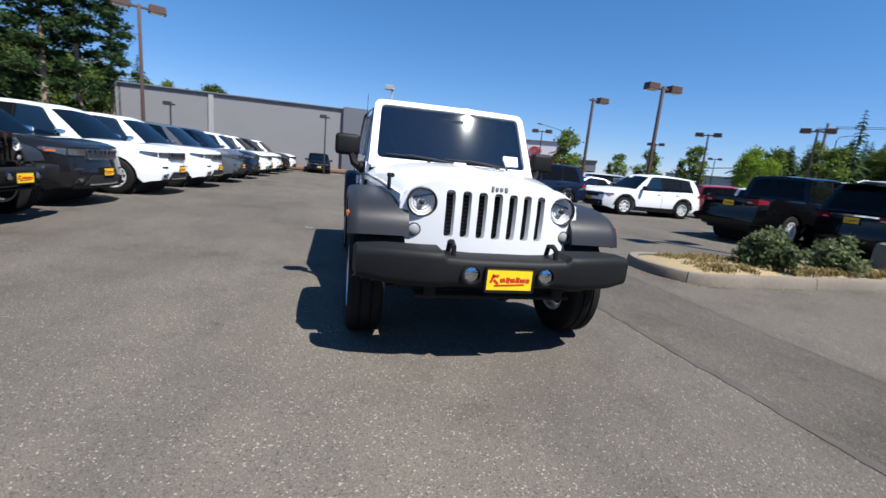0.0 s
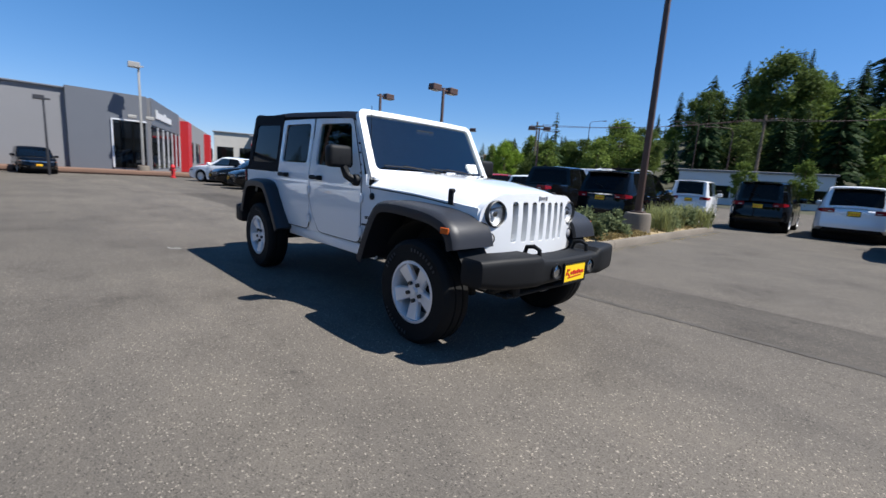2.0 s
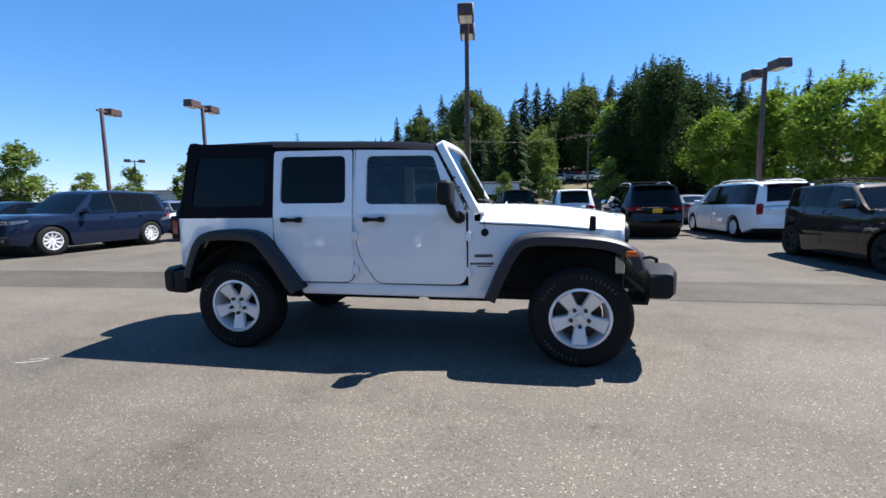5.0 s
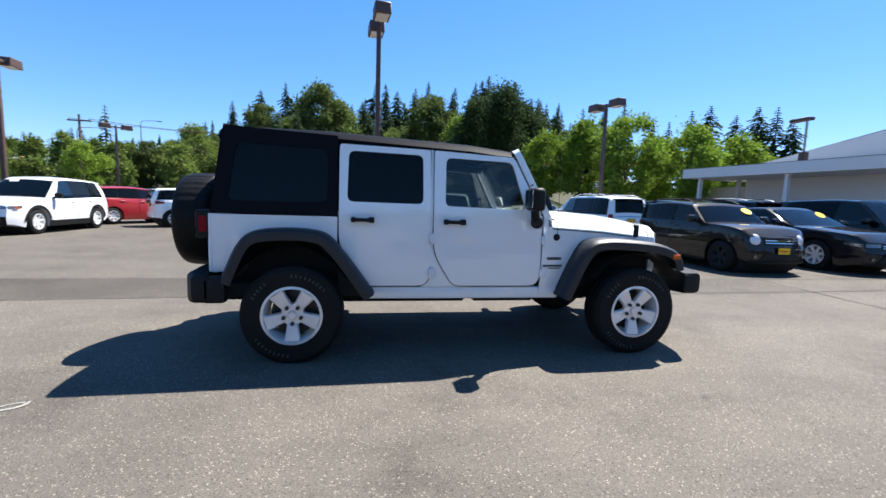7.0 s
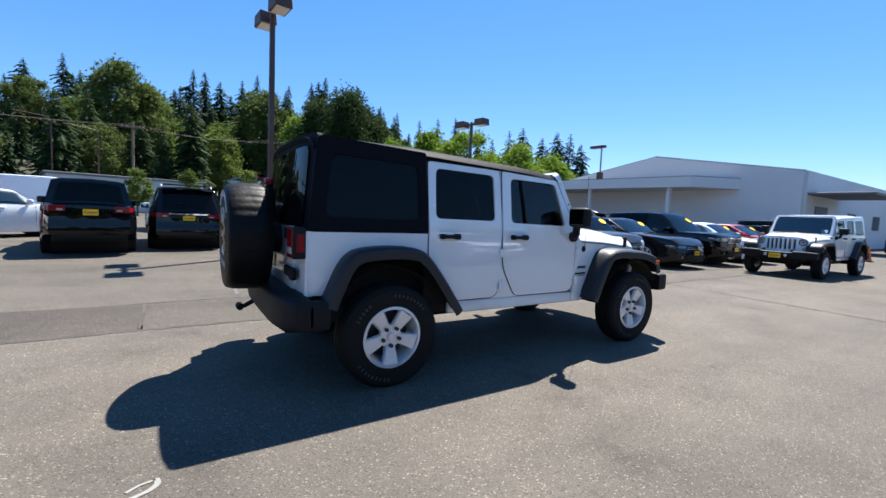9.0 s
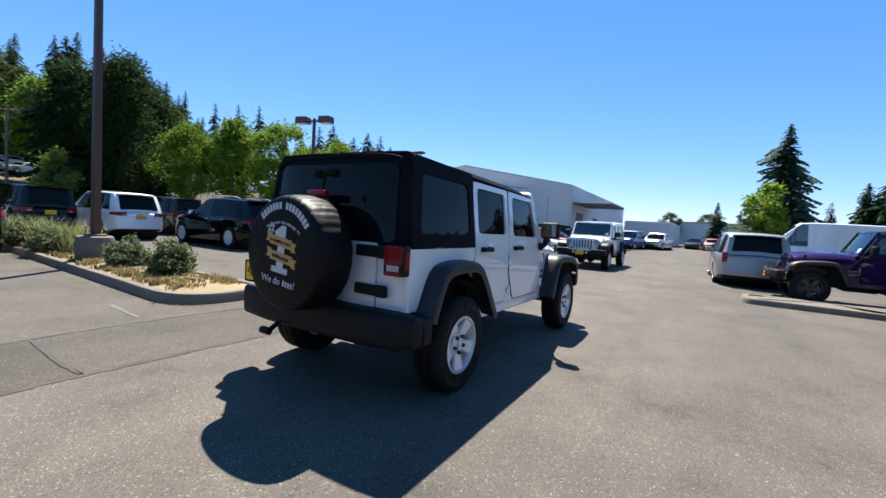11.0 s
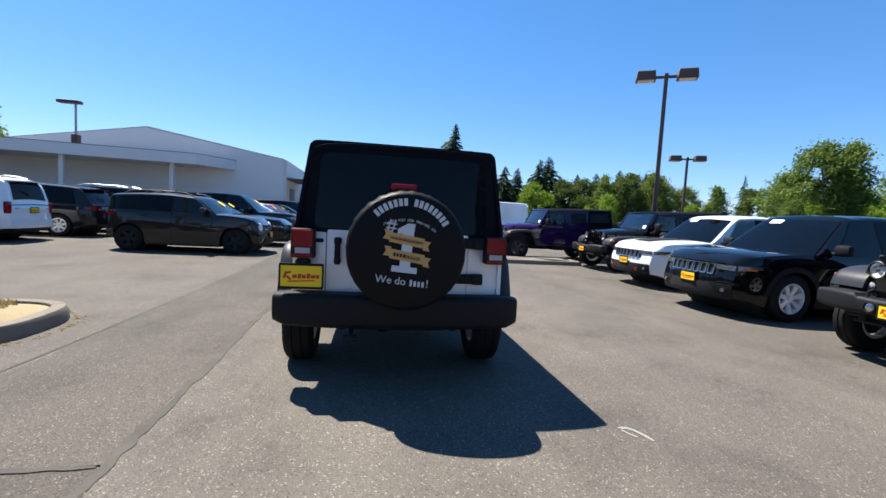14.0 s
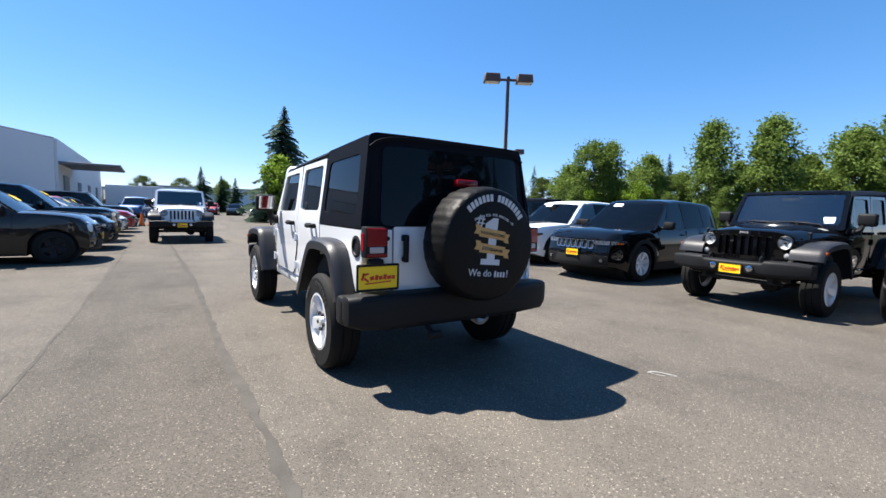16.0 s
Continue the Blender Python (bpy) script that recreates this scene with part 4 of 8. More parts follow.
        t = part("turn_signal", lathe([(0.042, -0.03), (0.04, 0.002), (0.025, 0.012), (0, 0.014)], (c.x, c.y, c.z), (1, 0, 0), 22), "signal_clear", J, "round clear turn signal")
        part("signal_ring", lathe([(0.044, -0.02), (0.044, 0.006), (0.037, 0.006), (0.037, -0.02)], (c.x, c.y, c.z), (1, 0, 0), 22), "alloy_dark", t)
    # the maker's mark as plain bars
    bm = bmesh.new()
    for y, w_, h_ in ((-0.045, 0.016, 0.034), (-0.016, 0.02, 0.024), (0.014, 0.02, 0.024), (0.046, 0.02, 0.03)):
        add_box(bm, (1.898, y, 1.098), (0.01, w_, h_), 0.003, 1)
    part("badge_bars", bm, "badge_grey", gr)
    # front bumper
    rows = [(-0.90, 1.93, 2.03, 0.56, 0.70), (-0.885, 1.93, 2.095, 0.54, 0.72), (-0.72, 1.95, 2.165, 0.525, 0.735), (-0.50, 1.98, 2.205, 0.52, 0.735), (-0.405, 1.98, 2.215, 0.52, 0.735), (-0.375, 1.98, 2.21, 0.525, 0.705), (-0.2, 2.0, 2.215, 0.53, 0.70), (0, 2.0, 2.217, 0.53, 0.70)]
    rows += [(-y, a, b_, c_, d_) for y, a, b_, c_, d_ in reversed(rows[:-1])]
    fb = part("front_bumper", bumper(rows), bumper_mat, J, "black plastic front bumper")
    for s in (-1, 1):
        part("tow_hook", tube([(2.0, s * 0.33, 0.7), (2.02, s * 0.33, 0.765), (2.08, s * 0.33, 0.775), (2.125, s * 0.33, 0.755), (2.13, s * 0.33, 0.70)], 0.016, 8), "plastic", fb)
    for s in (-1, 1):
        f = part("fog_lamp", lathe([(0.062, -0.03), (0.062, 0.02), (0.05, 0.022), (0.048, 0.006), (0.02, -0.006), (0, 0.0)], (2.207, s * 0.235, 0.612), (1, 0, 0), 24), "plastic", fb)
        ln = part("fog_lens", lathe([(0.05, 0.008), (0.03, 0.018), (0, 0.021)], (2.207, s * 0.235, 0.612), (1, 0, 0), 24), "fog_clear", f)
    dealer_plate(J, Matrix.Translation((2.221, 0.0, 0.59)))
    part("air_dam", box((1.98, 0, 0.50), (0.05, 1.3, 0.09), 0.015, 1), "plastic", J)
    # rear bumper
    rows = [(-0.93, -2.02, -2.08, 0.52, 0.66), (-0.915, -2.02, -2.13, 0.49, 0.69), (-0.82, -2.03, -2.19, 0.465, 0.705), (-0.5, -2.03, -2.22, 0.455, 0.705), (0, -2.03, -2.227, 0.455, 0.705)]
    rows += [(-y, a, b_, c_, d_) for y, a, b_, c_, d_ in reversed(rows[:-1])]
    rb = part("rear_bumper", bumper(rows), bumper_mat, J, "black plastic rear bumper")
    for s in (-1, 1):
        part("bumper_end", box((-1.98, s * 0.87, 0.58), (0.17, 0.12, 0.2), 0.03, 2), bumper_mat, rb)
    bm = tube([(-2.2, 0.35, 0.46), (-2.27, 0.35, 0.42), (-2.3, 0.35, 0.42)], 0.02, 8)
    add_cyl(bm, (-2.31, 0.35, 0.42), (0, 1, 0), 0.03, 0.1, 10, bev=0.008)
    part("tow_hook", bm, "plastic", rb)
    # spare wheel under a cover
    rows = [(0.0, 0.0, 0.0), (0.38, 0.004, 0.002), (0.404, 0.03, 0.003), (0.411, 0.06, 0.0035), (0.413, 0.12, 0.0035), (0.412, 0.18, 0.003), (0.408, 0.24, 0.002), (0.4, 0.275, 0.0008), (0.389, 0.294, 0), (0.37, 0.303, 0), (0.2, 0.305, 0), (0.0, 0.305, 0)]
    sp = part("spare_wheel_cover", gathered(rows, (-2.165, -0.01, 1.055), 168 if hero else 40), "vinyl", J, "black vinyl spare-wheel cover with white and tan print" if hero else "black vinyl spare-wheel cover")
    part("spare_mount", cyl((-2.14, -0.01, 1.05), (1, 0, 0), 0.12, 0.16, 16), "plastic", J)
    part("third_brake_light", box((-2.15, 0.01, 1.495), (0.07, 0.19, 0.055), 0.014, 2), "red_lens", J, "red high-mounted brake light")
    part("brake_light_stalk", tube([(-2.1, 0.01, 1.2), (-2.12, 0.01, 1.43), (-2.14, 0.01, 1.48)], 0.025, 8), "plastic", J)
    if hero:
        cover_print(sp)
    part("plate_bracket", box((-2.1, 0.715, 0.92), (0.09, 0.1, 0.05), 0.012, 1), "plastic", J)
    dealer_plate(J, Matrix.Translation((-2.145, 0.717, 0.825)) @ Matrix.Rotation(math.pi, 4, "Z"), 0.31, 0.185)
    bm = lathe([(0.075, -0.01), (0.078, 0.012), (0.06, 0.016), (0.055, 0.004), (0.0, 0.006)], (-1.955, 0.792, 1.02), (0, 1, 0), 28)
    part("fuel_filler", bm, "plastic", J, "black round fuel filler")
    bm = lathe([(0.03, -0.004), (0.03, 0.008), (0.012, 0.02), (0.0, 0.02)], (0.74, -0.778, 1.012), (0, -1, 0), 16)
    an = part("antenna_base", bm, "plastic", J)
    part("antenna_mast", tube([(0.74, -0.795, 1.02), (0.735, -0.80, 1.3), (0.72, -0.80, 1.74)], 0.0022, 6), "plastic", an)
    for s in (-1, 1):
        bm = bmesh.new()
        add_plate(bm, rrect(0.66, 0.815, 0.80, 0.838, 0.006), [rrect(0.666, 0.82, 0.794, 0.833, 0.004)], jeep_side(s, 0.004), 0.004)
        for k in range(5):
            add_plate(bm, rrect(0.674 + k * 0.0235, 0.8225, 0.691 + k * 0.0235, 0.8305, 0.001), [], jeep_side(s, 0.004), 0.004)
        part("trim_badge", bm, "badge_grey" if paint_mat != "white" else "plastic", J, "framed side badge with barred lettering")
        bm = bmesh.new()
        for k in range(8):
            add_plate(bm, rrect(0.625 + k * 0.0235, 0.755, 0.642 + k * 0.0235, 0.772, 0.001), [], jeep_side(s, 0.004), 0.004)
        add_plate(bm, rrect(0.68, 0.738, 0.79, 0.745, 0.001), [], jeep_side(s, 0.004), 0.004)
        part("model_badge", bm, "badge_grey" if paint_mat != "white" else "plastic", J, "side badge drawn as bars")
    # cabin
    bm = bmesh.new()
    add_box(bm, (0.5, 0, 1.1), (0.26, 1.4, 0.17), 0.05, 2)
    add_box(bm, (-0.1, 0, 0.78), (0.8, 0.24, 0.3), 0.03, 1)
    part("dashboard", bm, "plastic", J)
    for s in (-1, 1):
        bm = box((-0.22, s * 0.37, 0.83), (0.52, 0.5, 0.16), 0.05, 2)
        add_box(bm, (-0.5, s * 0.37, 1.13), (0.16, 0.48, 0.62), 0.06, 3, Matrix.Rotation(radians(-12), 3, "Y"))
        add_box(bm, (-0.58, s * 0.37, 1.53), (0.1, 0.26, 0.17), 0.04, 2)
        part("front_seat", bm, "cloth", J)
    bm = box((-1.15, 0, 0.85), (0.5, 1.2, 0.16), 0.05, 2)
    add_box(bm, (-1.45, 0, 1.12), (0.16, 1.2, 0.6), 0.06, 2, Matrix.Rotation(radians(-14), 3, "Y"))
    for y in (-0.38, 0.38):
        add_box(bm, (-1.53, y, 1.48), (0.1, 0.24, 0.14), 0.04, 2)
    part("rear_bench", bm, "cloth", J)
    bm = bmesh.new()
    add_lathe(bm, [(0.185 + 0.014 * math.cos(a), 0.014 * math.sin(a)) for a in [k * math.pi / 4 for k in range(9)]], (0.27, 0.37, 1.17), (-0.9, 0, 0.45), 28)
    add_box(bm, (0.28, 0.37, 1.165), (0.03, 0.3, 0.05), 0.01, 1)
    add_tube(bm, [(0.28, 0.37, 1.165), (0.42, 0.37, 1.09)], 0.03, 8)
    part("steering_wheel", bm, "plastic", J)
    bm = bmesh.new()
    for s in (-1, 1):
        add_tube(bm, [(0.4, s * 0.6, 1.66), (-0.35, s * 0.6, 1.7), (-1.85, s * 0.57, 1.7), (-1.9, s * 0.56, 1.1)], 0.04, 8)
        add_tube(bm, [(-0.35, s * 0.6, 1.7), (-0.38, s * 0.68, 0.7)], 0.045, 8)
    add_tube(bm, [(-0.35, -0.6, 1.7), (-0.35, 0.6, 1.7)], 0.04, 8), add_tube(bm, [(-1.8, -0.57, 1.7), (-1.8, 0.57, 1.7)], 0.04, 8)
    part("roll_bars", bm, "plastic", J)
    part("rear_view_mirror", box((0.47, 0, 1.61), (0.03, 0.22, 0.06), 0.012, 2), "plastic", J)
    part("window_sticker", box((0.625, 0.56, 1.31), (0.004, 0.14, 0.1), 0, 1, Matrix.Rotation(radians(-27), 3, "Y")), "paper", J, "white paper sticker")
    return J


def arc_bars(parent, name, c, r, a0, a1, n, w, h, mat, x):
    """Letters that cannot be shown, each a bar along an arc on the cover's face."""
    for k in range(n):
        a = radians(a0 + (a1 - a0) * (k + 0.5) / n)
        if k != 7:
            part(name, box((x, c[0] + r * math.cos(a), c[1] + r * math.sin(a)), (0.003, w, h), 0, 1, Matrix.Rotation(a - math.pi / 2, 3, "X")), mat, parent)


def cover_print(cover):
    """The print on the spare-wheel cover, seen from behind the car (left is +y)."""
    x, cy, cz = -2.4725, -0.005, 1.082
    face = Matrix.Translation((x, cy, cz)) @ Matrix(((0, 0, -1, 0), (-1, 0, 0, 0), (0, 1, 0, 0), (0, 0, 0, 1))) @ Matrix.Rotation(radians(-5), 4, "Z")
    arc_bars(cover, "name_bar", (cy, cz), 0.305, 44, 148, 16, 0.024, 0.048, "print_white", x)
    # small line of words on a shallow arc
    text = "THANK YOU FOR MAKING US"
    for k, ch in enumerate(text):
        if ch != " ":
            t = (k - (len(text) - 1) / 2)
            words("small_letter", ch, 0.026, "print_white", cover, face @ Matrix.Translation((t * 0.0155, 0.185 - 0.0004 * t * t, 0)) @ Matrix.Rotation(radians(-0.9 * t), 4, "Z"))
    words("number_sign", "#", 0.12, "print_white", cover, face @ Matrix.Translation((-0.12, 0.138, 0)))
    # the large numeral, as a slab-footed stroke
    fn = lambda u, v, d: face @ Vector((u, v, d))
    one = [(-0.035, -0.125), (-0.085, -0.125), (-0.085, -0.165), (0.085, -0.165), (0.085, -0.125), (0.035, -0.125), (0.035, 0.165), (-0.01, 0.165), (-0.075, 0.12), (-0.075, 0.09), (-0.035, 0.09)]
    part("numeral_one", plate(one, [], fn, 0.002), "print_white", cover)
    for z, tilt, dy in ((0.052, -4, -0.01), (-0.055, -4, 0.012)):
        r = Matrix.Rotation(radians(tilt), 4, "Z") @ Matrix.Translation((dy, z, 0.002))
        fr = lambda u, v, d, r=r: face @ r @ Vector((u, v, d))
        rib = [(-0.115, -0.032), (0.115, -0.032), (0.115, 0.032), (-0.115, 0.032)]
        rb = part("ribbon", plate(rib, [], fr, 0.003), "print_gold", cover)
        part("ribbon_end", plate([(0.115, -0.045), (0.16, -0.045), (0.145, -0.014), (0.16, 0.018), (0.115, 0.018)], [], fr, 0.004), "print_gold", cover)
        part("ribbon_end", plate([(-0.115, -0.018), (-0.16, -0.018), (-0.145, 0.014), (-0.16, 0.045), (-0.115, 0.045)], [], fr, 0.004), "print_gold", cover)
        if z > 0:
            words("ribbon_word", "WASHINGTON'S", 0.03, "brown", rb, face @ r @ Matrix.Translation((0, -0.003, 0.0045)))
            continue
        words("ribbon_word", "DEALER", 0.03, "brown", rb, face @ r @ Matrix.Translation((0.038, -0.003, 0.0045)))
        for k in range(4):
            u = -0.085 + k * 0.021
            part("word_bar", plate([(u - 0.008, -0.012), (u + 0.008, -0.012), (u + 0.008, 0.012), (u - 0.008, 0.012)], [], lambda a, b, d, fr=fr: fr(a, b, d + 0.002), 0.002), "brown", rb)
    words("slogan", "We do", 0.072, "print_white", cover, face @ Matrix.Translation((-0.08, -0.226, 0)))
    for k in range(4):
        u = 0.056 + k * 0.027
        part("slogan_bar", plate([(u - 0.008, -0.25), (u + 0.008, -0.25), (u + 0.008, -0.214 + (0.012 if k == 0 else 0)), (u - 0.008, -0.214)], [], fn, 0.002), "print_white", cover)
    words("exclamation_mark", "!", 0.074, "print_white", cover, face @ Matrix.Translation((0.166, -0.226, 0)))


# ---- ground ----
def smooth(a, b, x):
    t = max(0.0, min(1.0, (x - a) / (b - a)))
    return t * t * (3 - 2 * t)


def ground_height(x, y):
    """Level in the lot, rising to wooded slopes in the north and the south."""
    r, a = math.hypot(x, y), math.degrees(math.atan2(y, x))
    north = smooth(50, 60, a) * (1 - smooth(112, 128, a))
    south = smooth(-88, -78, a) * (1 - smooth(-52, -42, a))
    return north * (smooth(48, 115, r) * 13 + smooth(115, 260, r) * 10) + south * smooth(55, 130, r) * 7


def ground_sheet():
    bm = bmesh.new()
    radii = [0, 20, 40, 48, 56, 64, 72, 80, 90, 100, 115, 130, 160, 200, 260, 400, 800, 2500]
    n = 96
    rings = []
    for r in radii:
        if r == 0:
            rings.append([bm.verts.new((0, 0, -0.02))])
        else:
            rings.append([bm.verts.new((r * math.cos(2 * math.pi * k / n), r * math.sin(2 * math.pi * k / n), ground_height(r * math.cos(2 * math.pi * k / n), r * math.sin(2 * math.pi * k / n)) - 0.02)) for k in range(n)])
    for a, b in zip(rings, rings[1:]):
        for k in range(n):
            f = list(dict.fromkeys([a[k % len(a)], b[k], b[(k + 1) % n], a[(k + 1) % n % len(a)]]))
            bm.faces.new(f)
    return part("ground", bm, "land")


tagged(ground_sheet(), "dull green and brown land rising to wooded slopes", "ground", kind="structure")
tagged(part("pavement", box((15, 8, -0.05), (100, 72, 0.1)), "asphalt"), "worn grey asphalt of the car lot with pale stones", "pavement", kind="structure")
# ---- road cars ----
SPECS = {
    # wb wheelbase, fo front overhang, ro rear overhang, top: shoulder and bonnet line, roof: cabin line, win: side panes (x0, x1 below; x0, x1 above)
    "suv": dict(W=1.94, wb=2.915, fo=0.79, ro=0.94, r=0.385, gc=0.24, k=0.30, belt=1.08, roof_z=1.74,
                top=[(-2.45, 0.95), (-2.38, 1.05), (-1.5, 1.09), (0.2, 1.06), (0.85, 1.07), (1.3, 1.07), (1.9, 1.06), (2.2, 1.03), (2.32, 0.995), (2.36, 0.965)],
                roof=[(-2.38, 1.05), (-2.2, 1.42), (-2.02, 1.68), (-1.8, 1.72), (-0.6, 1.76), (0.0, 1.73), (0.25, 1.66), (0.92, 1.07)],
                win=[(-2.05, -1.28, -1.82, -1.28), (-1.22, -0.38, -1.22, -0.36), (-0.3, 0.7, -0.28, 0.16)], ws=(0.25, 0.92), rw=(-2.36, -2.06)),
    "cherokee": dict(W=1.86, wb=2.70, fo=0.82, ro=0.94, r=0.36, gc=0.22, k=0.32, belt=1.03, roof_z=1.66,
                     top=[(-2.34, 0.9), (-2.26, 1.04), (-1.4, 1.06), (0.2, 1.01), (0.8, 1.02), (1.3, 1.02), (1.8, 0.985), (2.1, 0.935), (2.24, 0.88), (2.28, 0.83)],
                     roof=[(-2.26, 1.04), (-2.02, 1.4), (-1.82, 1.6), (-1.5, 1.64), (-0.5, 1.68), (0.0, 1.65), (0.25, 1.58), (0.94, 1.02)],
                     win=[(-1.8, -1.2, -1.62, -1.2), (-1.14, -0.34, -1.14, -0.32), (-0.26, 0.72, -0.24, 0.18)], ws=(0.25, 0.94), rw=(-2.24, -1.88)),
    "boxsuv": dict(W=1.83, wb=2.65, fo=0.68, ro=0.92, r=0.36, gc=0.24, k=0.2, belt=1.06, roof_z=1.76,
                   top=[(-2.3, 0.95), (-2.26, 1.06), (-1.5, 1.07), (0.6, 1.06), (0.85, 1.06), (1.7, 1.04), (2.0, 1.0), (2.09, 0.94), (2.12, 0.88)],
                   roof=[(-2.26, 1.06), (-2.16, 1.62), (-2.06, 1.73), (-0.8, 1.78), (0.1, 1.74), (0.3, 1.68), (0.85, 1.06)],
                   win=[(-2.0, -1.25, -1.98, -1.25), (-1.18, -0.36, -1.18, -0.34), (-0.28, 0.66, -0.26, 0.24)], ws=(0.3, 0.85), rw=(-2.25, -2.14)),
    "minivan": dict(W=2.0, wb=3.08, fo=0.84, ro=1.05, r=0.345, gc=0.18, k=0.26, belt=1.03, roof_z=1.72,
                    top=[(-2.66, 0.95), (-2.6, 1.02), (-1.5, 1.04), (0.6, 1.0), (1.1, 1.0), (1.5, 0.98), (2.1, 0.91), (2.36, 0.84), (2.48, 0.74)],
                    roof=[(-2.6, 1.02), (-2.48, 1.5), (-2.36, 1.66), (-2.0, 1.72), (-0.6, 1.76), (0.2, 1.72), (0.5, 1.64), (1.45, 0.98)],
                    win=[(-2.4, -1.4, -2.3, -1.4), (-1.33, -0.2, -1.33, -0.18), (-0.12, 0.98, -0.1, 0.34)], ws=(0.5, 1.45), rw=(-2.58, -2.4)),
    "sedan": dict(W=1.82, wb=2.72, fo=0.82, ro=0.98, r=0.325, gc=0.16, k=0.42, belt=0.93, roof_z=1.44,
                  top=[(-2.4, 0.82), (-2.34, 0.98), (-1.7, 1.03), (-0.5, 0.96), (0.6, 0.93), (1.1, 0.92), (1.8, 0.85), (2.15, 0.77), (2.29, 0.68)],
                  roof=[(-1.85, 1.02), (-1.0, 1.36), (-0.7, 1.42), (-0.2, 1.45), (0.2, 1.4), (1.15, 0.92)],
                  win=[(-1.2, -0.44, -0.86, -0.42), (-0.36, 0.82, -0.34, 0.12)], ws=(0.2, 1.15), rw=(-1.85, -1.0)),
    "coupe": dict(W=1.92, wb=2.95, fo=0.88, ro=1.05, r=0.36, gc=0.15, k=0.4, belt=0.98, roof_z=1.44,
                  top=[(-2.57, 0.9), (-2.52, 1.03), (-1.7, 1.05), (-0.4, 0.98), (0.6, 0.98), (1.0, 0.98), (2.0, 0.9), (2.36, 0.84), (2.45, 0.72)],
                  roof=[(-1.9, 1.04), (-1.1, 1.38), (-0.7, 1.44), (-0.2, 1.45), (0.05, 1.4), (0.9, 0.98)],
                  win=[(-1.02, -0.6, -0.82, -0.58), (-0.52, 0.62, -0.5, 0.0)], ws=(0.05, 0.9), rw=(-1.9, -1.1)),
    "hatch": dict(W=1.79, wb=2.56, fo=0.5, ro=0.54, r=0.335, gc=0.18, k=0.24, belt=1.03, roof_z=1.51,
                  top=[(-2.02, 0.9), (-1.97, 1.03), (-1.2, 1.04), (0.5, 1.02), (0.85, 1.02), (1.3, 1.01), (1.75, 0.97), (1.98, 0.9), (2.08, 0.79)],
                  roof=[(-1.94, 1.03), (-1.82, 1.36), (-1.7, 1.46), (-0.6, 1.52), (0.1, 1.48), (0.3, 1.42), (0.8, 1.02)],
                  win=[(-1.78, -1.1, -1.68, -1.1), (-1.04, -0.3, -1.04, -0.3), (-0.24, 0.6, -0.22, 0.26)], ws=(0.3, 0.8), rw=(-1.93, -1.76)),
    "pickup": dict(W=1.95, wb=3.4, fo=0.95, ro=1.2, r=0.38, gc=0.28, k=0.26, belt=1.07, roof_z=1.7,
                   top=[(-2.9, 1.04), (-2.86, 1.1), (-1.0, 1.1), (0.5, 1.06), (1.0, 1.06), (2.2, 1.02), (2.55, 0.97), (2.65, 0.85)],
                   roof=[(-1.12, 1.09), (-1.0, 1.6), (-0.85, 1.68), (0.2, 1.71), (0.5, 1.63), (1.2, 1.06)],
                   win=[(-0.88, -0.1, -0.8, -0.1), (-0.02, 0.95, 0.0, 0.44)], ws=(0.5, 1.2), rw=(-1.11, -1.0)),
    "van": dict(W=2.05, wb=3.75, fo=1.0, ro=1.2, r=0.35, gc=0.2, k=0.07, belt=1.3, roof_z=2.45,
                top=[(-3.05, 1.25), (-3.0, 1.3), (0.8, 1.3), (1.7, 1.28), (2.2, 1.15), (2.7, 0.98), (2.86, 0.8)],
                roof=[(-3.0, 1.3), (-2.97, 2.38), (-2.9, 2.46), (0.0, 2.5), (0.7, 2.46), (0.95, 2.36), (2.1, 1.18)],
                win=[(0.55, 1.62, 0.6, 1.0)], ws=(0.95, 2.1), rw=(-2.99, -2.98)),
}


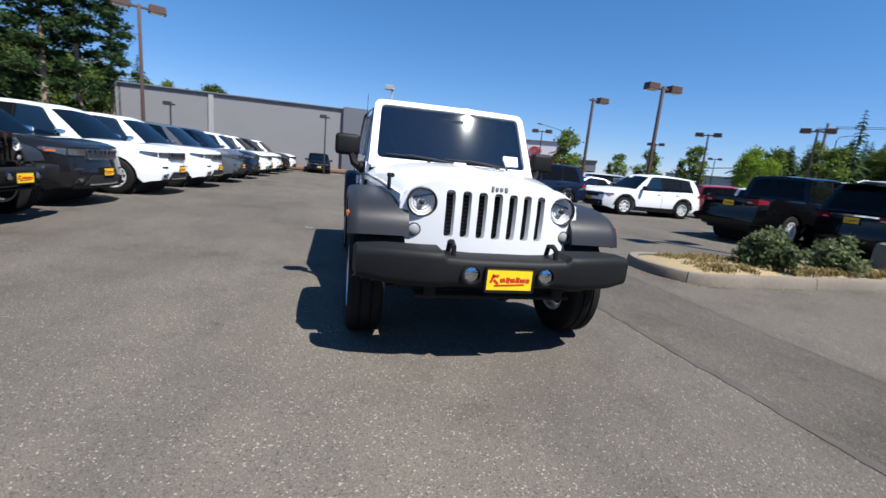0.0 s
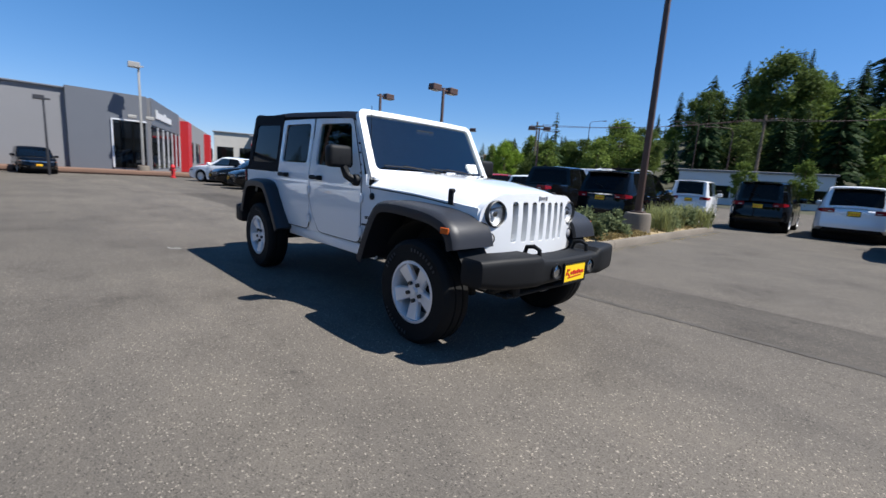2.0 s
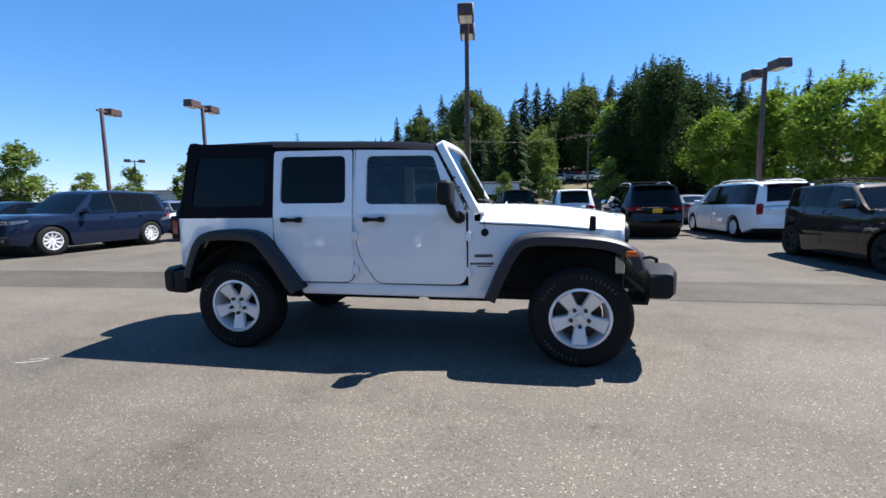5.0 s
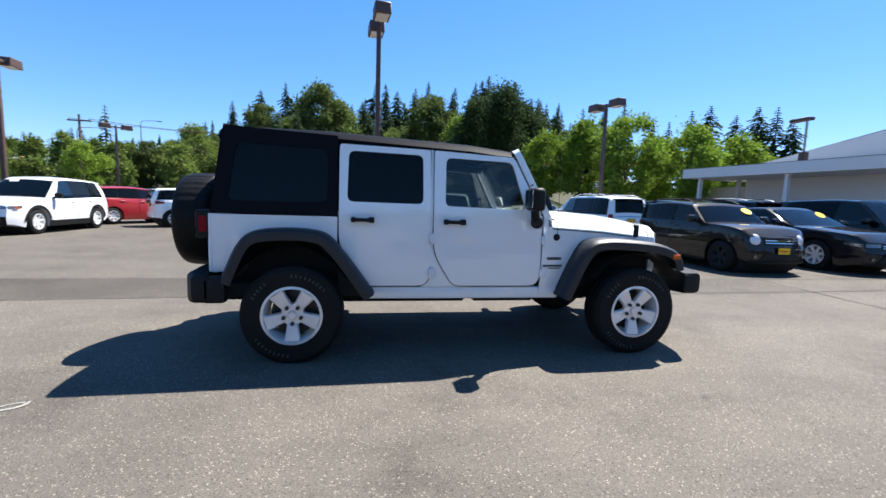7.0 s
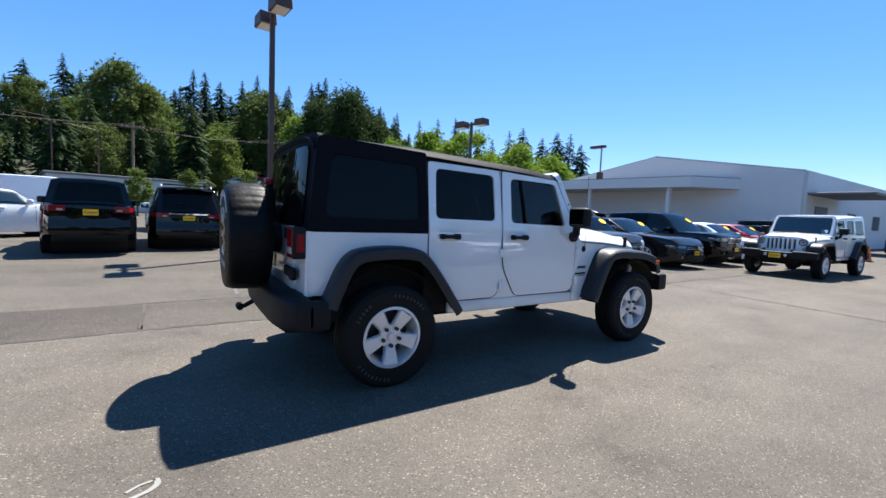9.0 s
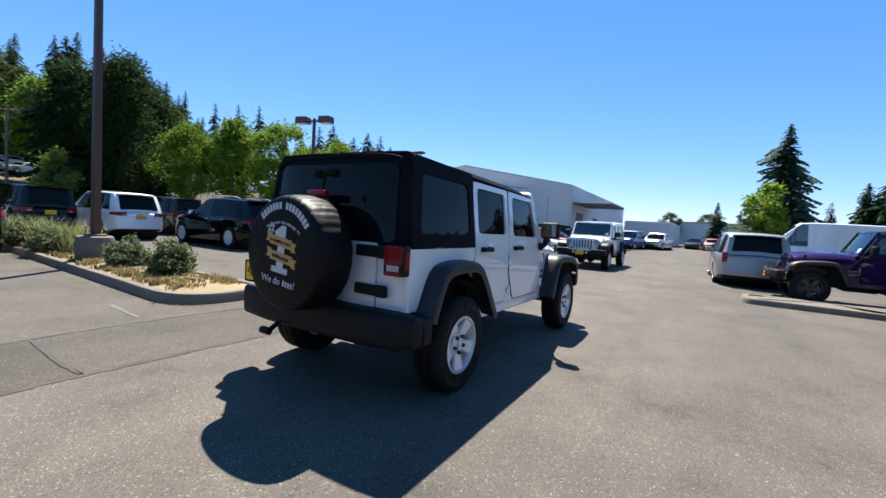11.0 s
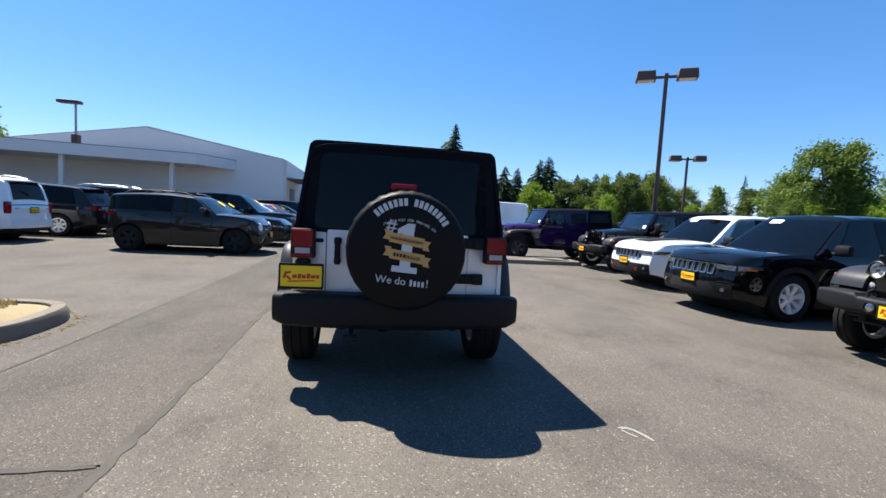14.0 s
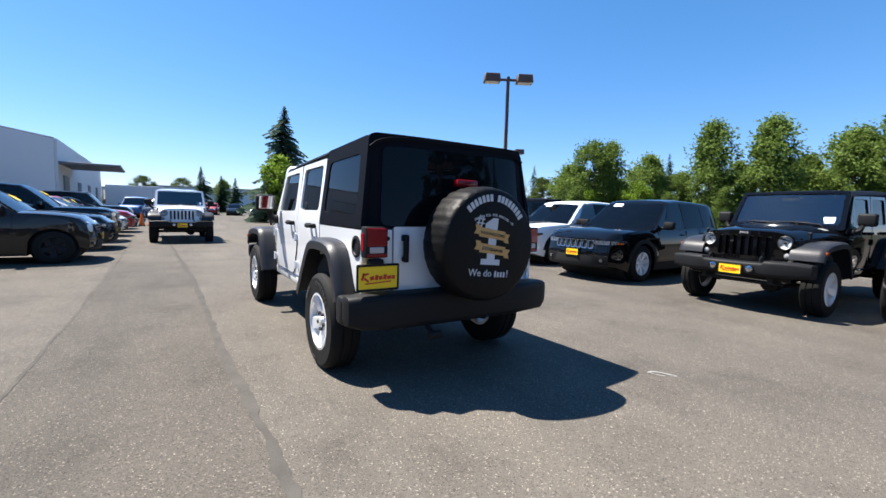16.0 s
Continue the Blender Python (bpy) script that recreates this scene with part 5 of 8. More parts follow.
def car(kind, label, category, paint_mat, m=None, group="", grille="slots", clad=None, rim="alloy", plates="front", rails=False, style="seven", name="car", price=False, glass_side="glass_dark", chrome_trim=False, decal=False):
    P = SPECS[kind]
    xf, xr = P["wb"] / 2 + P["fo"], -P["wb"] / 2 - P["ro"]
    W, r, gc, k = P["W"] / 2, P["r"], P["gc"], P["k"]
    fa, ra_ = P["wb"] / 2, -P["wb"] / 2
    arch = r + 0.055
    top_rows = smooth_path(P["top"], 4)
    roof_rows = smooth_path(P["roof"], 5)
    # stretch the shoulder line to the car's ends
    a0, a1 = top_rows[0][0], top_rows[-1][0]
    top_rows = [(xr + (x - a0) * (xf - xr) / (a1 - a0), z) for x, z in top_rows]

    def top(x):
        return curve_at(top_rows, x)

    def low(x):
        z = gc + (0.1 * smooth(0.8, 1.0, x / xf) if x > 0 else 0.19 * smooth(0.72, 0.98, x / xr))
        for c in (fa, ra_):
            d = abs(x - c)
            if d < arch:
                z = max(z, r + math.sqrt(arch * arch - d * d) * (0.98))
        return z

    def half(x, z):
        u = (x - (xf + xr) / 2) / ((xf - xr) / 2)
        w = W * (1 - 0.025 * u * u - 0.2 * abs(u) ** 9)
        t = (z - gc) / (P["belt"] - gc)
        return w * (1 - 0.035 * (2 * t - 0.9) ** 2 - (0.05 * (0.3 - t) if t < 0.3 else 0))

    def cab(x, z):
        return half(x, top(x)) * 0.975 - k * max(0, z - top(x))

    PLAN_F, PLAN_R = (0.13, 0.07) if kind not in ("van", "pickup") else (0.1, 0.02)
    BULGE, ZB = 0.06, gc + 0.27

    def nose(y, z, off=0.0):
        w0 = half(xf, z)
        return Vector((xf + BULGE * math.exp(-(((z - ZB) / 0.2) ** 2)) + PLAN_F * (1 - min(1, abs(y) / w0) ** 2) + off, y, z))

    def tail(y, z, off=0.0):
        w0 = half(xr, z)
        return Vector((xr - BULGE * 0.7 * math.exp(-(((z - ZB) / 0.2) ** 2)) - PLAN_R * (1 - min(1, abs(y) / w0) ** 2) - off, y, z))

    def strip(fn, y0, y1, z0, z1, off, nu=10, nv=2, thick=0.012):
        return grid(lambda u, v: fn(y0 + (y1 - y0) * u, z0 + (z1 - z0) * v, off), nu, nv, thick)

    C = thing(name, label, category, m, group)
    # body shell
    xs = sorted(set([xr, xf] + [xr + (xf - xr) * i / 36 for i in range(37)] + [c + arch * math.cos(math.pi * j / 10) for c in (fa, ra_) for j in range(11)]))
    xs = [x for i, x in enumerate(xs) if i == 0 or x - xs[i - 1] > 0.012]
    bm, cols = bmesh.new(), []
    for x in xs:
        lo, hi = low(x), top(x)
        ring = []
        for s in (-1, 1):
            col = []
            for j in range(8):
                z = lo + (hi - lo) * (j / 7) ** 0.9
                y = half(x, z) - (0.02 if j == 7 else 0)
                col.append(bm.verts.new((x, s * y, z)))
            ring.append(col)
        if kind == "pickup" and xr + 0.1 < x < -1.18:
            # the open load bed
            mids = [bm.verts.new((x, half(x, hi) * v, hi if abs(v) > 0.9 else 0.72)) for v in (-0.92, -0.88, 0, 0.88, 0.92)]
        else:
            mids = [bm.verts.new((x, half(x, hi) * v, hi + 0.035 * (1 - v * v) + 0.012)) for v in (-0.85, -0.5, 0, 0.5, 0.85)]
        cols.append(ring[0] + mids + ring[1][::-1])
    for a, b in zip(cols, cols[1:]):
        n = len(a)
        for j in range(n):
            bm.faces.new((a[j], a[(j + 1) % n], b[(j + 1) % n], b[j]))
    # rounded nose and tail
    for ring, xe, sg, plan, bl in ((cols[-1], xf, 1, PLAN_F, BULGE), (cols[0], xr, -1, PLAN_R, BULGE * 0.7)):
        lft, mids_, rgt = ring[:8], ring[8:13], ring[13:][::-1]
        rows_ = []
        for j in range(8):
            z = lft[j].co.z
            dx = sg * bl * math.exp(-(((z - ZB) / 0.2) ** 2))
            lft[j].co.x += dx
            rgt[j].co.x += dx
            w0 = abs(lft[j].co.y)
            inn = [bm.verts.new((xe + dx + sg * plan * (1 - v * v), w0 * v, z)) for v in (-0.88, -0.65, -0.35, 0, 0.35, 0.65, 0.88)]
            rows_.append([lft[j]] + inn + [rgt[j]])
        for p_, q_ in zip(rows_, rows_[1:]):
            for i in range(8):
                bm.faces.new((p_[i], p_[i + 1], q_[i + 1], q_[i]))
        for v in mids_:
            v.co.x += sg * plan * 0.3
        bm.faces.new([rows_[7][0]] + mids_ + [rows_[7][8]] + rows_[7][1:8][::-1])
    part("body", bm, paint_mat, C, "" if kind != "pickup" else "painted body with a load bed", 38)
    # dark floor and arch linings
    bm = box(((xf + xr) / 2, 0, gc + 0.1), (xf - xr - 0.5, 2 * W - 0.5, 0.16), 0.03, 1)
    for c in (fa, ra_):
        add_cyl(bm, (c, 0, r + 0.02), (0, 1, 0), arch + 0.02, 2 * W - 0.42, 20)
    part("underbody", bm, "under", C)
    # cabin
    x0, x1 = roof_rows[0][0], roof_rows[-1][0]
    bm, cols = bmesh.new(), []
    cx = [p[0] for p in roof_rows]
    for x in cx:
        zb, zr = top(x) - 0.01, max(curve_at(roof_rows, x), top(x) + 0.002)
        edge = zr - min(0.05, 0.4 * (zr - zb))
        ring = []
        for s in (-1, 1):
            ring.append([bm.verts.new((x, s * cab(x, zb + (edge - zb) * j / 4), zb + (edge - zb) * j / 4)) for j in range(5)])
        we = cab(x, edge)
        mids = [bm.verts.new((x, (we - 0.015) * v, zr - 0.02 * v * v + 0.012 * (1 - abs(v)) - (0.012 if abs(v) > 0.95 else 0))) for v in (-0.97, -0.8, -0.4, 0, 0.4, 0.8, 0.97)]
        cols.append(ring[0] + mids + ring[1][::-1])
    for a, b in zip(cols, cols[1:]):
        for j in range(len(a) - 1):
            bm.faces.new((a[j], a[j + 1], b[j + 1], b[j]))
    part("cabin", bm, paint_mat, C, "", 40)

    def pane(rows, inset=0.06, lift=0.012):
        def fn(u, v):
            x = rows[0] + (rows[1] - rows[0]) * (0.04 + 0.92 * u)
            zr = curve_at(roof_rows, x)
            zb = top(x)
            we = cab(x, zr - min(0.05, 0.4 * max(0.001, zr - zb))) - inset
            t = 2 * v - 1
            d = curve_at(roof_rows, x + 0.02) - curve_at(roof_rows, x - 0.02)
            nx, nz = -d / 0.04, 1.0
            q = math.hypot(nx, nz)
            return Vector((x + nx / q * lift, we * t, zr - 0.02 * t * t + 0.012 * (1 - abs(t)) + nz / q * lift))
        return fn

    w = part("windscreen", grid(pane(P["ws"]), 8, 8, 0.006), "glass_mid", C)
    part("rear_window", grid(pane(P["rw"], 0.12 if kind != "pickup" else 0.16), 6, 8, 0.006), "glass_dark", C)
    for i, (b0, b1, t0, t1) in enumerate(P["win"]):
        for s in (-1, 1):
            def fn(u, v, b0=b0, b1=b1, t0=t0, t1=t1, s=s):
                x = (b0 - 0.022 + (b1 - b0 + 0.044) * u) * (1 - v) + (t0 - 0.022 + (t1 - t0 + 0.044) * u) * v
                zb, zt = top(x) + 0.015, min(P["roof_z"] - 0.07, curve_at(roof_rows, x) - 0.075)
                z = zb + (max(zt, zb + 0.01) - zb) * v
                return Vector((x, s * (cab(x, z) + 0.008), z))
            part("side_window", grid(fn, 6, 4, 0.008), "glass_mid" if i == len(P["win"]) - 1 else glass_side, C)
    for (b0, b1, t0, t1), (c0, c1, u0, u1) in zip(P["win"], P["win"][1:]):
        for s in (-1, 1):
            def post(u, v, b=b1, c=c0, t=t1, q=u0, s=s):
                x = (b + (c - b) * u) * (1 - v) + (t + (q - t) * u) * v
                zb, zt = top(x) + 0.018, min(P["roof_z"] - 0.07, curve_at(roof_rows, x) - 0.078)
                z = zb + (max(zt, zb + 0.01) - zb) * v
                return Vector((x, s * (cab(x, z) + 0.004), z))
            part("window_pillar", grid(post, 2, 4, 0.008), "plastic", C)
    if kind in ("suv", "cherokee", "minivan", "hatch", "boxsuv"):
        sx = P["rw"][1]
        part("roof_spoiler", grid(lambda u, v: Vector((sx - 0.16 + 0.22 * u, (2 * v - 1) * (cab(sx, P["roof_z"] - 0.1) - 0.06), curve_at(roof_rows, sx + 0.06) + 0.012 * u - 0.01 - 0.02 * (2 * v - 1) ** 2)), 4, 10, 0.03), paint_mat, C)
        part("rear_wiper", tube([pane(P["rw"], 0.12)(0.12, 0.5) + Vector((-0.02, 0, 0.01)), pane(P["rw"], 0.12)(0.3, 0.72) + Vector((-0.02, 0, 0.01))], 0.01, 5), "plastic", C)
    # door seams and handles
    for s in (-1, 1):
        for xx in ([w_[1] + 0.035 for w_ in P["win"][1:-1]] + [P["win"][-1][0] - 0.035, P["win"][-1][1] + 0.1] if len(P["win"]) > 1 else [P["win"][0][0] - 0.05, P["win"][0][1] + 0.06]):
            part("door_seam", tube([(xx, s * half(xx, z), z) for z in (max(low(xx), gc + 0.16), 0.55, 0.75, top(xx) - 0.02)], 0.005, 4), "under", C)
        for w_ in P["win"][-2:]:
            hx = w_[0] + 0.13
            hz = top(hx) - 0.1
            part("door_handle", box((hx, s * (half(hx, hz) + 0.014), hz), (0.17, 0.03, 0.03), 0.01, 1), "chrome" if chrome_trim else paint_mat, C)
        mx = P["win"][-1][1] - 0.1
        bm = box((mx + 0.02, s * (half(mx, top(mx)) + 0.11), top(mx) + 0.095), (0.13, 0.22, 0.165), 0.045, 2)
        add_box(bm, (mx + 0.03, s * (half(mx, top(mx)) + 0.0), top(mx) + 0.04), (0.07, 0.12, 0.04), 0.01, 1)
        part("side_mirror", bm, "chrome" if chrome_trim else "plastic" if clad else paint_mat, C)
        for x in (fa, ra_):
            wheel(C, x, s * (W - 0.135), r, r, 0.22, r * 0.62, s, style, rim)
        if clad:
            def sill(u, v, s=s):
                x = ra_ + arch + (fa - ra_ - 2 * arch) * u
                z = gc - 0.01 + 0.17 * v
                return Vector((x, s * (half(x, z) + 0.012), z))
            part("sill_cladding", grid(sill, 10, 2, 0.012), clad, C)
            for c in (fa, ra_):
                def ring(u, v, c=c, s=s):
                    a = math.pi * (0.02 + 0.96 * u)
                    rr = arch - 0.012 + 0.075 * v
                    x, z = c + rr * math.cos(a), r + rr * math.sin(a)
                    return Vector((x, s * (half(x, z) + 0.014), z))
                part("arch_cladding", grid(ring, 18, 1, 0.014), clad, C)
    # nose
    zt, zb = top(xf), gc + 0.1
    wn_ = half(xf, 0.6)
    if clad:
        part("front_cladding", strip(nose, -wn_ * 0.99, wn_ * 0.99, zb - 0.01, zb + 0.2, 0.01, 16, 4), clad, C)
    part("lower_intake", grid(lambda u, v: nose((2 * u - 1) * wn_ * (0.7 - 0.16 * v), zb + 0.03 + 0.15 * v, 0.016), 10, 2, 0.012), "under", C)
    if chrome_trim:
        part("bumper_trim", strip(nose, -wn_ * 0.6, wn_ * 0.6, zb + 0.015, zb + 0.04, 0.026, 10, 1), "chrome", C)
    part("front_lip", strip(nose, -wn_ * 0.97, wn_ * 0.97, zb - 0.03, zb + 0.02, 0.02, 14, 1), "plastic", C)
    gz = zt - 0.02
    if grille == "slots":
        part("grille", strip(nose, -0.47, 0.47, gz - 0.165, gz + 0.0, 0.008), "under", C)
        for j in range(-3, 4):
            o_ = rrect(j * 0.126 - 0.052, gz - 0.165, j * 0.126 + 0.052, gz + 0.0, 0.024)
            h_ = rrect(j * 0.126 - 0.039, gz - 0.151, j * 0.126 + 0.039, gz - 0.014, 0.017)
            part("grille_slot", plate(o_, [h_], lambda u, v, d: nose(u, v, 0.03 + d), 0.03), "grille_chrome", C)
    else:
        part("grille", strip(nose, -wn_ * 0.55, wn_ * 0.55, gz - 0.13, gz - 0.01, 0.01), "under", C)
        for j in range(2):
            part("grille_bar", strip(nose, -wn_ * 0.55, wn_ * 0.55, gz - 0.1 + j * 0.05, gz - 0.085 + j * 0.05, 0.022, 8, 1), "chrome", C)
    for s in (-1, 1):
        hz = zt - 0.055
        if kind == "hatch":
            bm = lathe([(0.12, -0.08), (0.12, 0.0), (0.09, 0.025), (0, 0.035)], tuple(nose(s * wn_ * 0.8, hz + 0.0, -0.02)), (0.9, s * 0.36, 0.25), 20)
        else:
            dn = 0.072 if kind == "suv" else 0.045
            bm = strip(nose, s * wn_ * 0.6, s * wn_ * 0.985, hz - dn, hz + 0.03, 0.014, 6, 2)
            def wrap(u, v, s=s, hz=hz, dn=dn):
                x = xf - 0.3 * u
                z = hz - dn + (dn - 0.005) * u + (dn + 0.03 - (dn - 0.015) * u) * v
                return Vector((x, s * (half(x, z) + 0.012), z))
            add_grid(bm, wrap, 6, 2, 0.012)
        h = part("headlight", bm, "headlight" if kind == "hatch" else "car_headlight", C, "clear headlight")
        if kind in ("cherokee", "boxsuv") or (kind == "suv" and paint_mat in ("granite", "black")):
            def amb(u, v, s=s, hz=hz):
                x = xf - 0.1 - 0.11 * u
                z = hz - 0.03 + 0.03 * v
                return Vector((x, s * (half(x, z) + 0.026), z))
            part("turn_signal", grid(amb, 4, 1, 0.006), "amber", h)
        if kind == "suv":
            part("bumper_slot", strip(nose, s * wn_ * 0.72, s * wn_ * 0.93, zb + 0.27, zb + 0.3, 0.012, 6, 1), "under", C)
            part("side_intake", grid(lambda u, v, s=s: nose(s * wn_ * (0.77 + 0.17 * u - 0.04 * v), zb + 0.06 + (0.09 - 0.03 * u) * v, 0.014), 5, 2, 0.012), "under", C)
        part("fog_lamp", cyl(tuple(nose(s * wn_ * 0.83, zb + 0.11, 0.016)), (1, s * 0.3, 0), 0.032, 0.03, 14), "car_headlight", C)
    if "front" in plates:
        dealer_plate(C, Matrix.Translation(tuple(nose(0, zb + 0.24, 0.02))))
    # tail
    wt = half(xr, 0.7)
    tz = top(xr + 0.05) - 0.1
    part("rear_bumper", strip(tail, -wt * 0.98, wt * 0.98, gc + 0.19, gc + 0.37, 0.02, 14, 4, 0.03), clad or paint_mat, C)
    part("bumper_step", strip(tail, -wt * 0.9, wt * 0.9, gc + 0.12, gc + 0.22, 0.01, 10, 2, 0.02), "plastic", C)
    for s in (-1, 1):
        if kind in ("minivan", "van"):
            bm = box((xr + 0.04, s * (wt * 0.97), tz + 0.0), (0.12, 0.15, 0.32), 0.03, 2)
        else:
            bm = strip(tail, s * wt * 0.6, s * wt * 0.985, tz - 0.055, tz + 0.07, 0.014, 6, 2)
            def twrap(u, v, s=s):
                x = xr + 0.24 * u
                z = tz - 0.05 + 0.03 * u + (0.12 - 0.05 * u) * v
                return Vector((x, s * (half(x, z) + 0.012), z))
            add_grid(bm, twrap, 5, 2, 0.012)
        t = part("tail_light", bm, "red_lens", C, "red tail light")
        part("reverse_lens", strip(tail, s * wt * 0.66, s * wt * 0.8, tz - 0.03, tz + 0.0, 0.03, 3, 1), "pale_lens", t)
    if "rear" in plates:
        dealer_plate(C, Matrix.Translation(tuple(tail(0, tz - 0.06, 0.02))) @ Matrix.Rotation(math.pi, 4, "Z"))
    if chrome_trim:
        part("tailgate_trim", strip(tail, -0.45, 0.45, tz + 0.03, tz + 0.065, 0.015, 8, 1), "chrome", C)
    if rails:
        for s in (-1, 1):
            xa, xb = P["win"][0][2] + 0.2, P["win"][-1][3] - 0.1
            pts = [(xa + (xb - xa) * j / 8, s * (cab(xa, P["roof_z"]) - 0.08), curve_at(roof_rows, xa + (xb - xa) * j / 8) + (0.0 if j in (0, 8) else 0.055)) for j in range(9)]
            part("roof_rail", tube(pts, 0.016, 6), "plastic" if rails == "black" else "alloy", C)
        for j in (0.25, 0.75):
            xx = xa + (xb - xa) * j
            part("cross_bar", tube([(xx, -cab(xx, P["roof_z"]) + 0.08, curve_at(roof_rows, xx) + 0.075), (xx, cab(xx, P["roof_z"]) - 0.08, curve_at(roof_rows, xx) + 0.075)], 0.016, 6), "plastic", C)
    if decal:
        def patch(u, v):
            x, y = 1.0 + 0.95 * u, (-0.36 + 0.72 * v) * (1 - 0.25 * u)
            return Vector((x, y, top(x) + 0.035 * (1 - (y / half(x, top(x))) ** 2) + 0.024))
        part("bonnet_decal", grid(patch, 10, 8, 0.003), "plastic", C, "matt black bonnet decal")
        for s in (-1, 1):
            part("tow_hook", tube([nose(s * 0.42, zb + 0.1, 0.0), nose(s * 0.42, zb + 0.1, 0.06), nose(s * 0.42, zb + 0.05, 0.06), nose(s * 0.42, zb + 0.05, 0.0)], 0.014, 6), "red_panel", C, "red tow hook")
    # cabin furniture
    for s in (-1, 1):
        bm = box((-0.1, s * 0.38, 0.75), (0.5, 0.46, 0.2), 0.05, 1)
        add_box(bm, (-0.38, s * 0.38, 1.0), (0.16, 0.46, 0.6), 0.05, 1, Matrix.Rotation(radians(-14), 3, "Y"))
        add_box(bm, (-0.47, s * 0.38, min(1.4, P["roof_z"] - 0.22)), (0.1, 0.24, 0.16), 0.04, 1)
        part("seat", bm, "cloth", C)
    if price:
        x = P["ws"][0] + 0.5 * (P["ws"][1] - P["ws"][0])
        o = pane(P["ws"])(0.3, 0.86)
        part("price_sticker", cyl(tuple(o + Vector((0.012, 0, 0.012))), (0.55, 0, 0.8), 0.12, 0.006, 20), "yellow", C, "round yellow price sticker")
    elif price is None:
        o = pane(P["ws"])(0.1, 0.25)
        part("window_sticker", box(tuple(o + Vector((0.012, 0, 0.012))), (0.1, 0.22, 0.005), 0, 1, Matrix.Rotation(radians(40), 3, "Y")), "paper", C, "white paper sticker")
    return C


def facing(x, y, deg):
    """Where a car stands (its middle between the axles) and which way it points, from +x."""
    return pose(x, y, 0, 0, 0, deg)


# ---- seams, patches and paint on the asphalt ----
def ribbon(name, pts, width, mat, z, label, category, ragged=0.0, spur=None):
    bm = bmesh.new()
    for line in [pts] + ([spur] if spur else []):
        strip_of(bm, line, width * (1 if line is pts else 0.6), z, ragged)
    return tagged(part(name, bm, mat), label, category, kind="structure")


def strip_of(bm, pts, width, z, ragged):
    fine = smooth_path(pts, 60)
    rows = []
    for i, p in enumerate(fine):
        a, b = Vector(fine[max(0, i - 1)]), Vector(fine[min(len(fine) - 1, i + 1)])
        d = (b - a).normalized()
        n = Vector((-d.y, d.x))
        w = width * (0.5 + ragged * (0.6 * noise.noise((p[0] * 2.3, p[1] * 2.3, 3.1)) + 0.6 * noise.noise((p[0] * 11, p[1] * 11, 3.1))))
        w2 = width * (0.5 + ragged * (0.6 * noise.noise((p[0] * 2.3, p[1] * 2.3, 9.7)) + 0.6 * noise.noise((p[0] * 11, p[1] * 11, 9.7))))
        off = n * ragged * width * 0.6 * noise.noise((p[0] * 0.9, p[1] * 0.9, 5.5))
        rows.append((bm.verts.new((p[0] + n.x * w + off.x, p[1] + n.y * w + off.y, z)), bm.verts.new((p[0] - n.x * w2 + off.x, p[1] - n.y * w2 + off.y, z))))
    for a, b in zip(rows, rows[1:]):
        bm.faces.new((a[0], a[1], b[1], b[0]))


ribbon("tar_seam", [(-9, 1.1), (-5.3, 1.33), (-3.5, 1.45), (-2.5, 1.47), (-0.8, 1.51), (0.6, 1.53), (2.7, 1.53), (5, 1.6), (8, 1.69), (16, 2.0)], 0.07, "tar", 0.004, "dark tar seam across the asphalt", "seam", 0.55)
ribbon("tar_seam", [(-9, 2.6), (-4.2, 2.76), (-2.2, 2.86), (-0.5, 2.83), (1.7, 2.79), (4.4, 2.78), (7, 2.8), (12, 2.86)], 0.026, "tar", 0.004, "thin dark tar seam across the asphalt", "seam", 0.8)
ribbon("tar_seam", [(6.1, -3.0), (6.28, 0.46), (6.48, 1.75), (6.6, 3.2)], 0.03, "tar", 0.005, "thin dark tar seam across the asphalt", "seam", 0.8)
ribbon("tar_seam", [(-3.1, 1.5), (-3.1, 1.9), (-3.06, 2.75)], 0.03, "tar", 0.008, "thin dark tar seam across the asphalt", "seam", 0.6)
ribbon("asphalt_patch", [(-14, 1.75), (-9, 1.86), (-5.3, 2.02), (-3.1, 2.13)], 1.38, "patch", 0.002, "darker trench patch in the asphalt", "patch", 0.02)
ribbon("asphalt_patch", [(-3.1, 2.13), (-1.0, 2.17), (1.6, 2.16), (6.4, 2.2)], 1.3, "patch_soft", 0.002, "slightly darker worn strip of asphalt", "patch", 0.03)
ribbon("paint_mark", [(-2.868, -1.395), (-2.862, -1.44), (-2.895, -1.482), (-2.96, -1.51), (-3.025, -1.53)], 0.024, "line", 0.004, "worn white paint mark on the asphalt", "road marking", 0.5, [(-2.866, -1.4), (-2.93, -1.42), (-2.975, -1.455)])
ribbon("paint_mark", [(-1.98, 4.02), (-2.03, 3.12)], 0.05, "line_faint", 0.004, "almost worn-off white line on the asphalt", "road marking", 0.7)


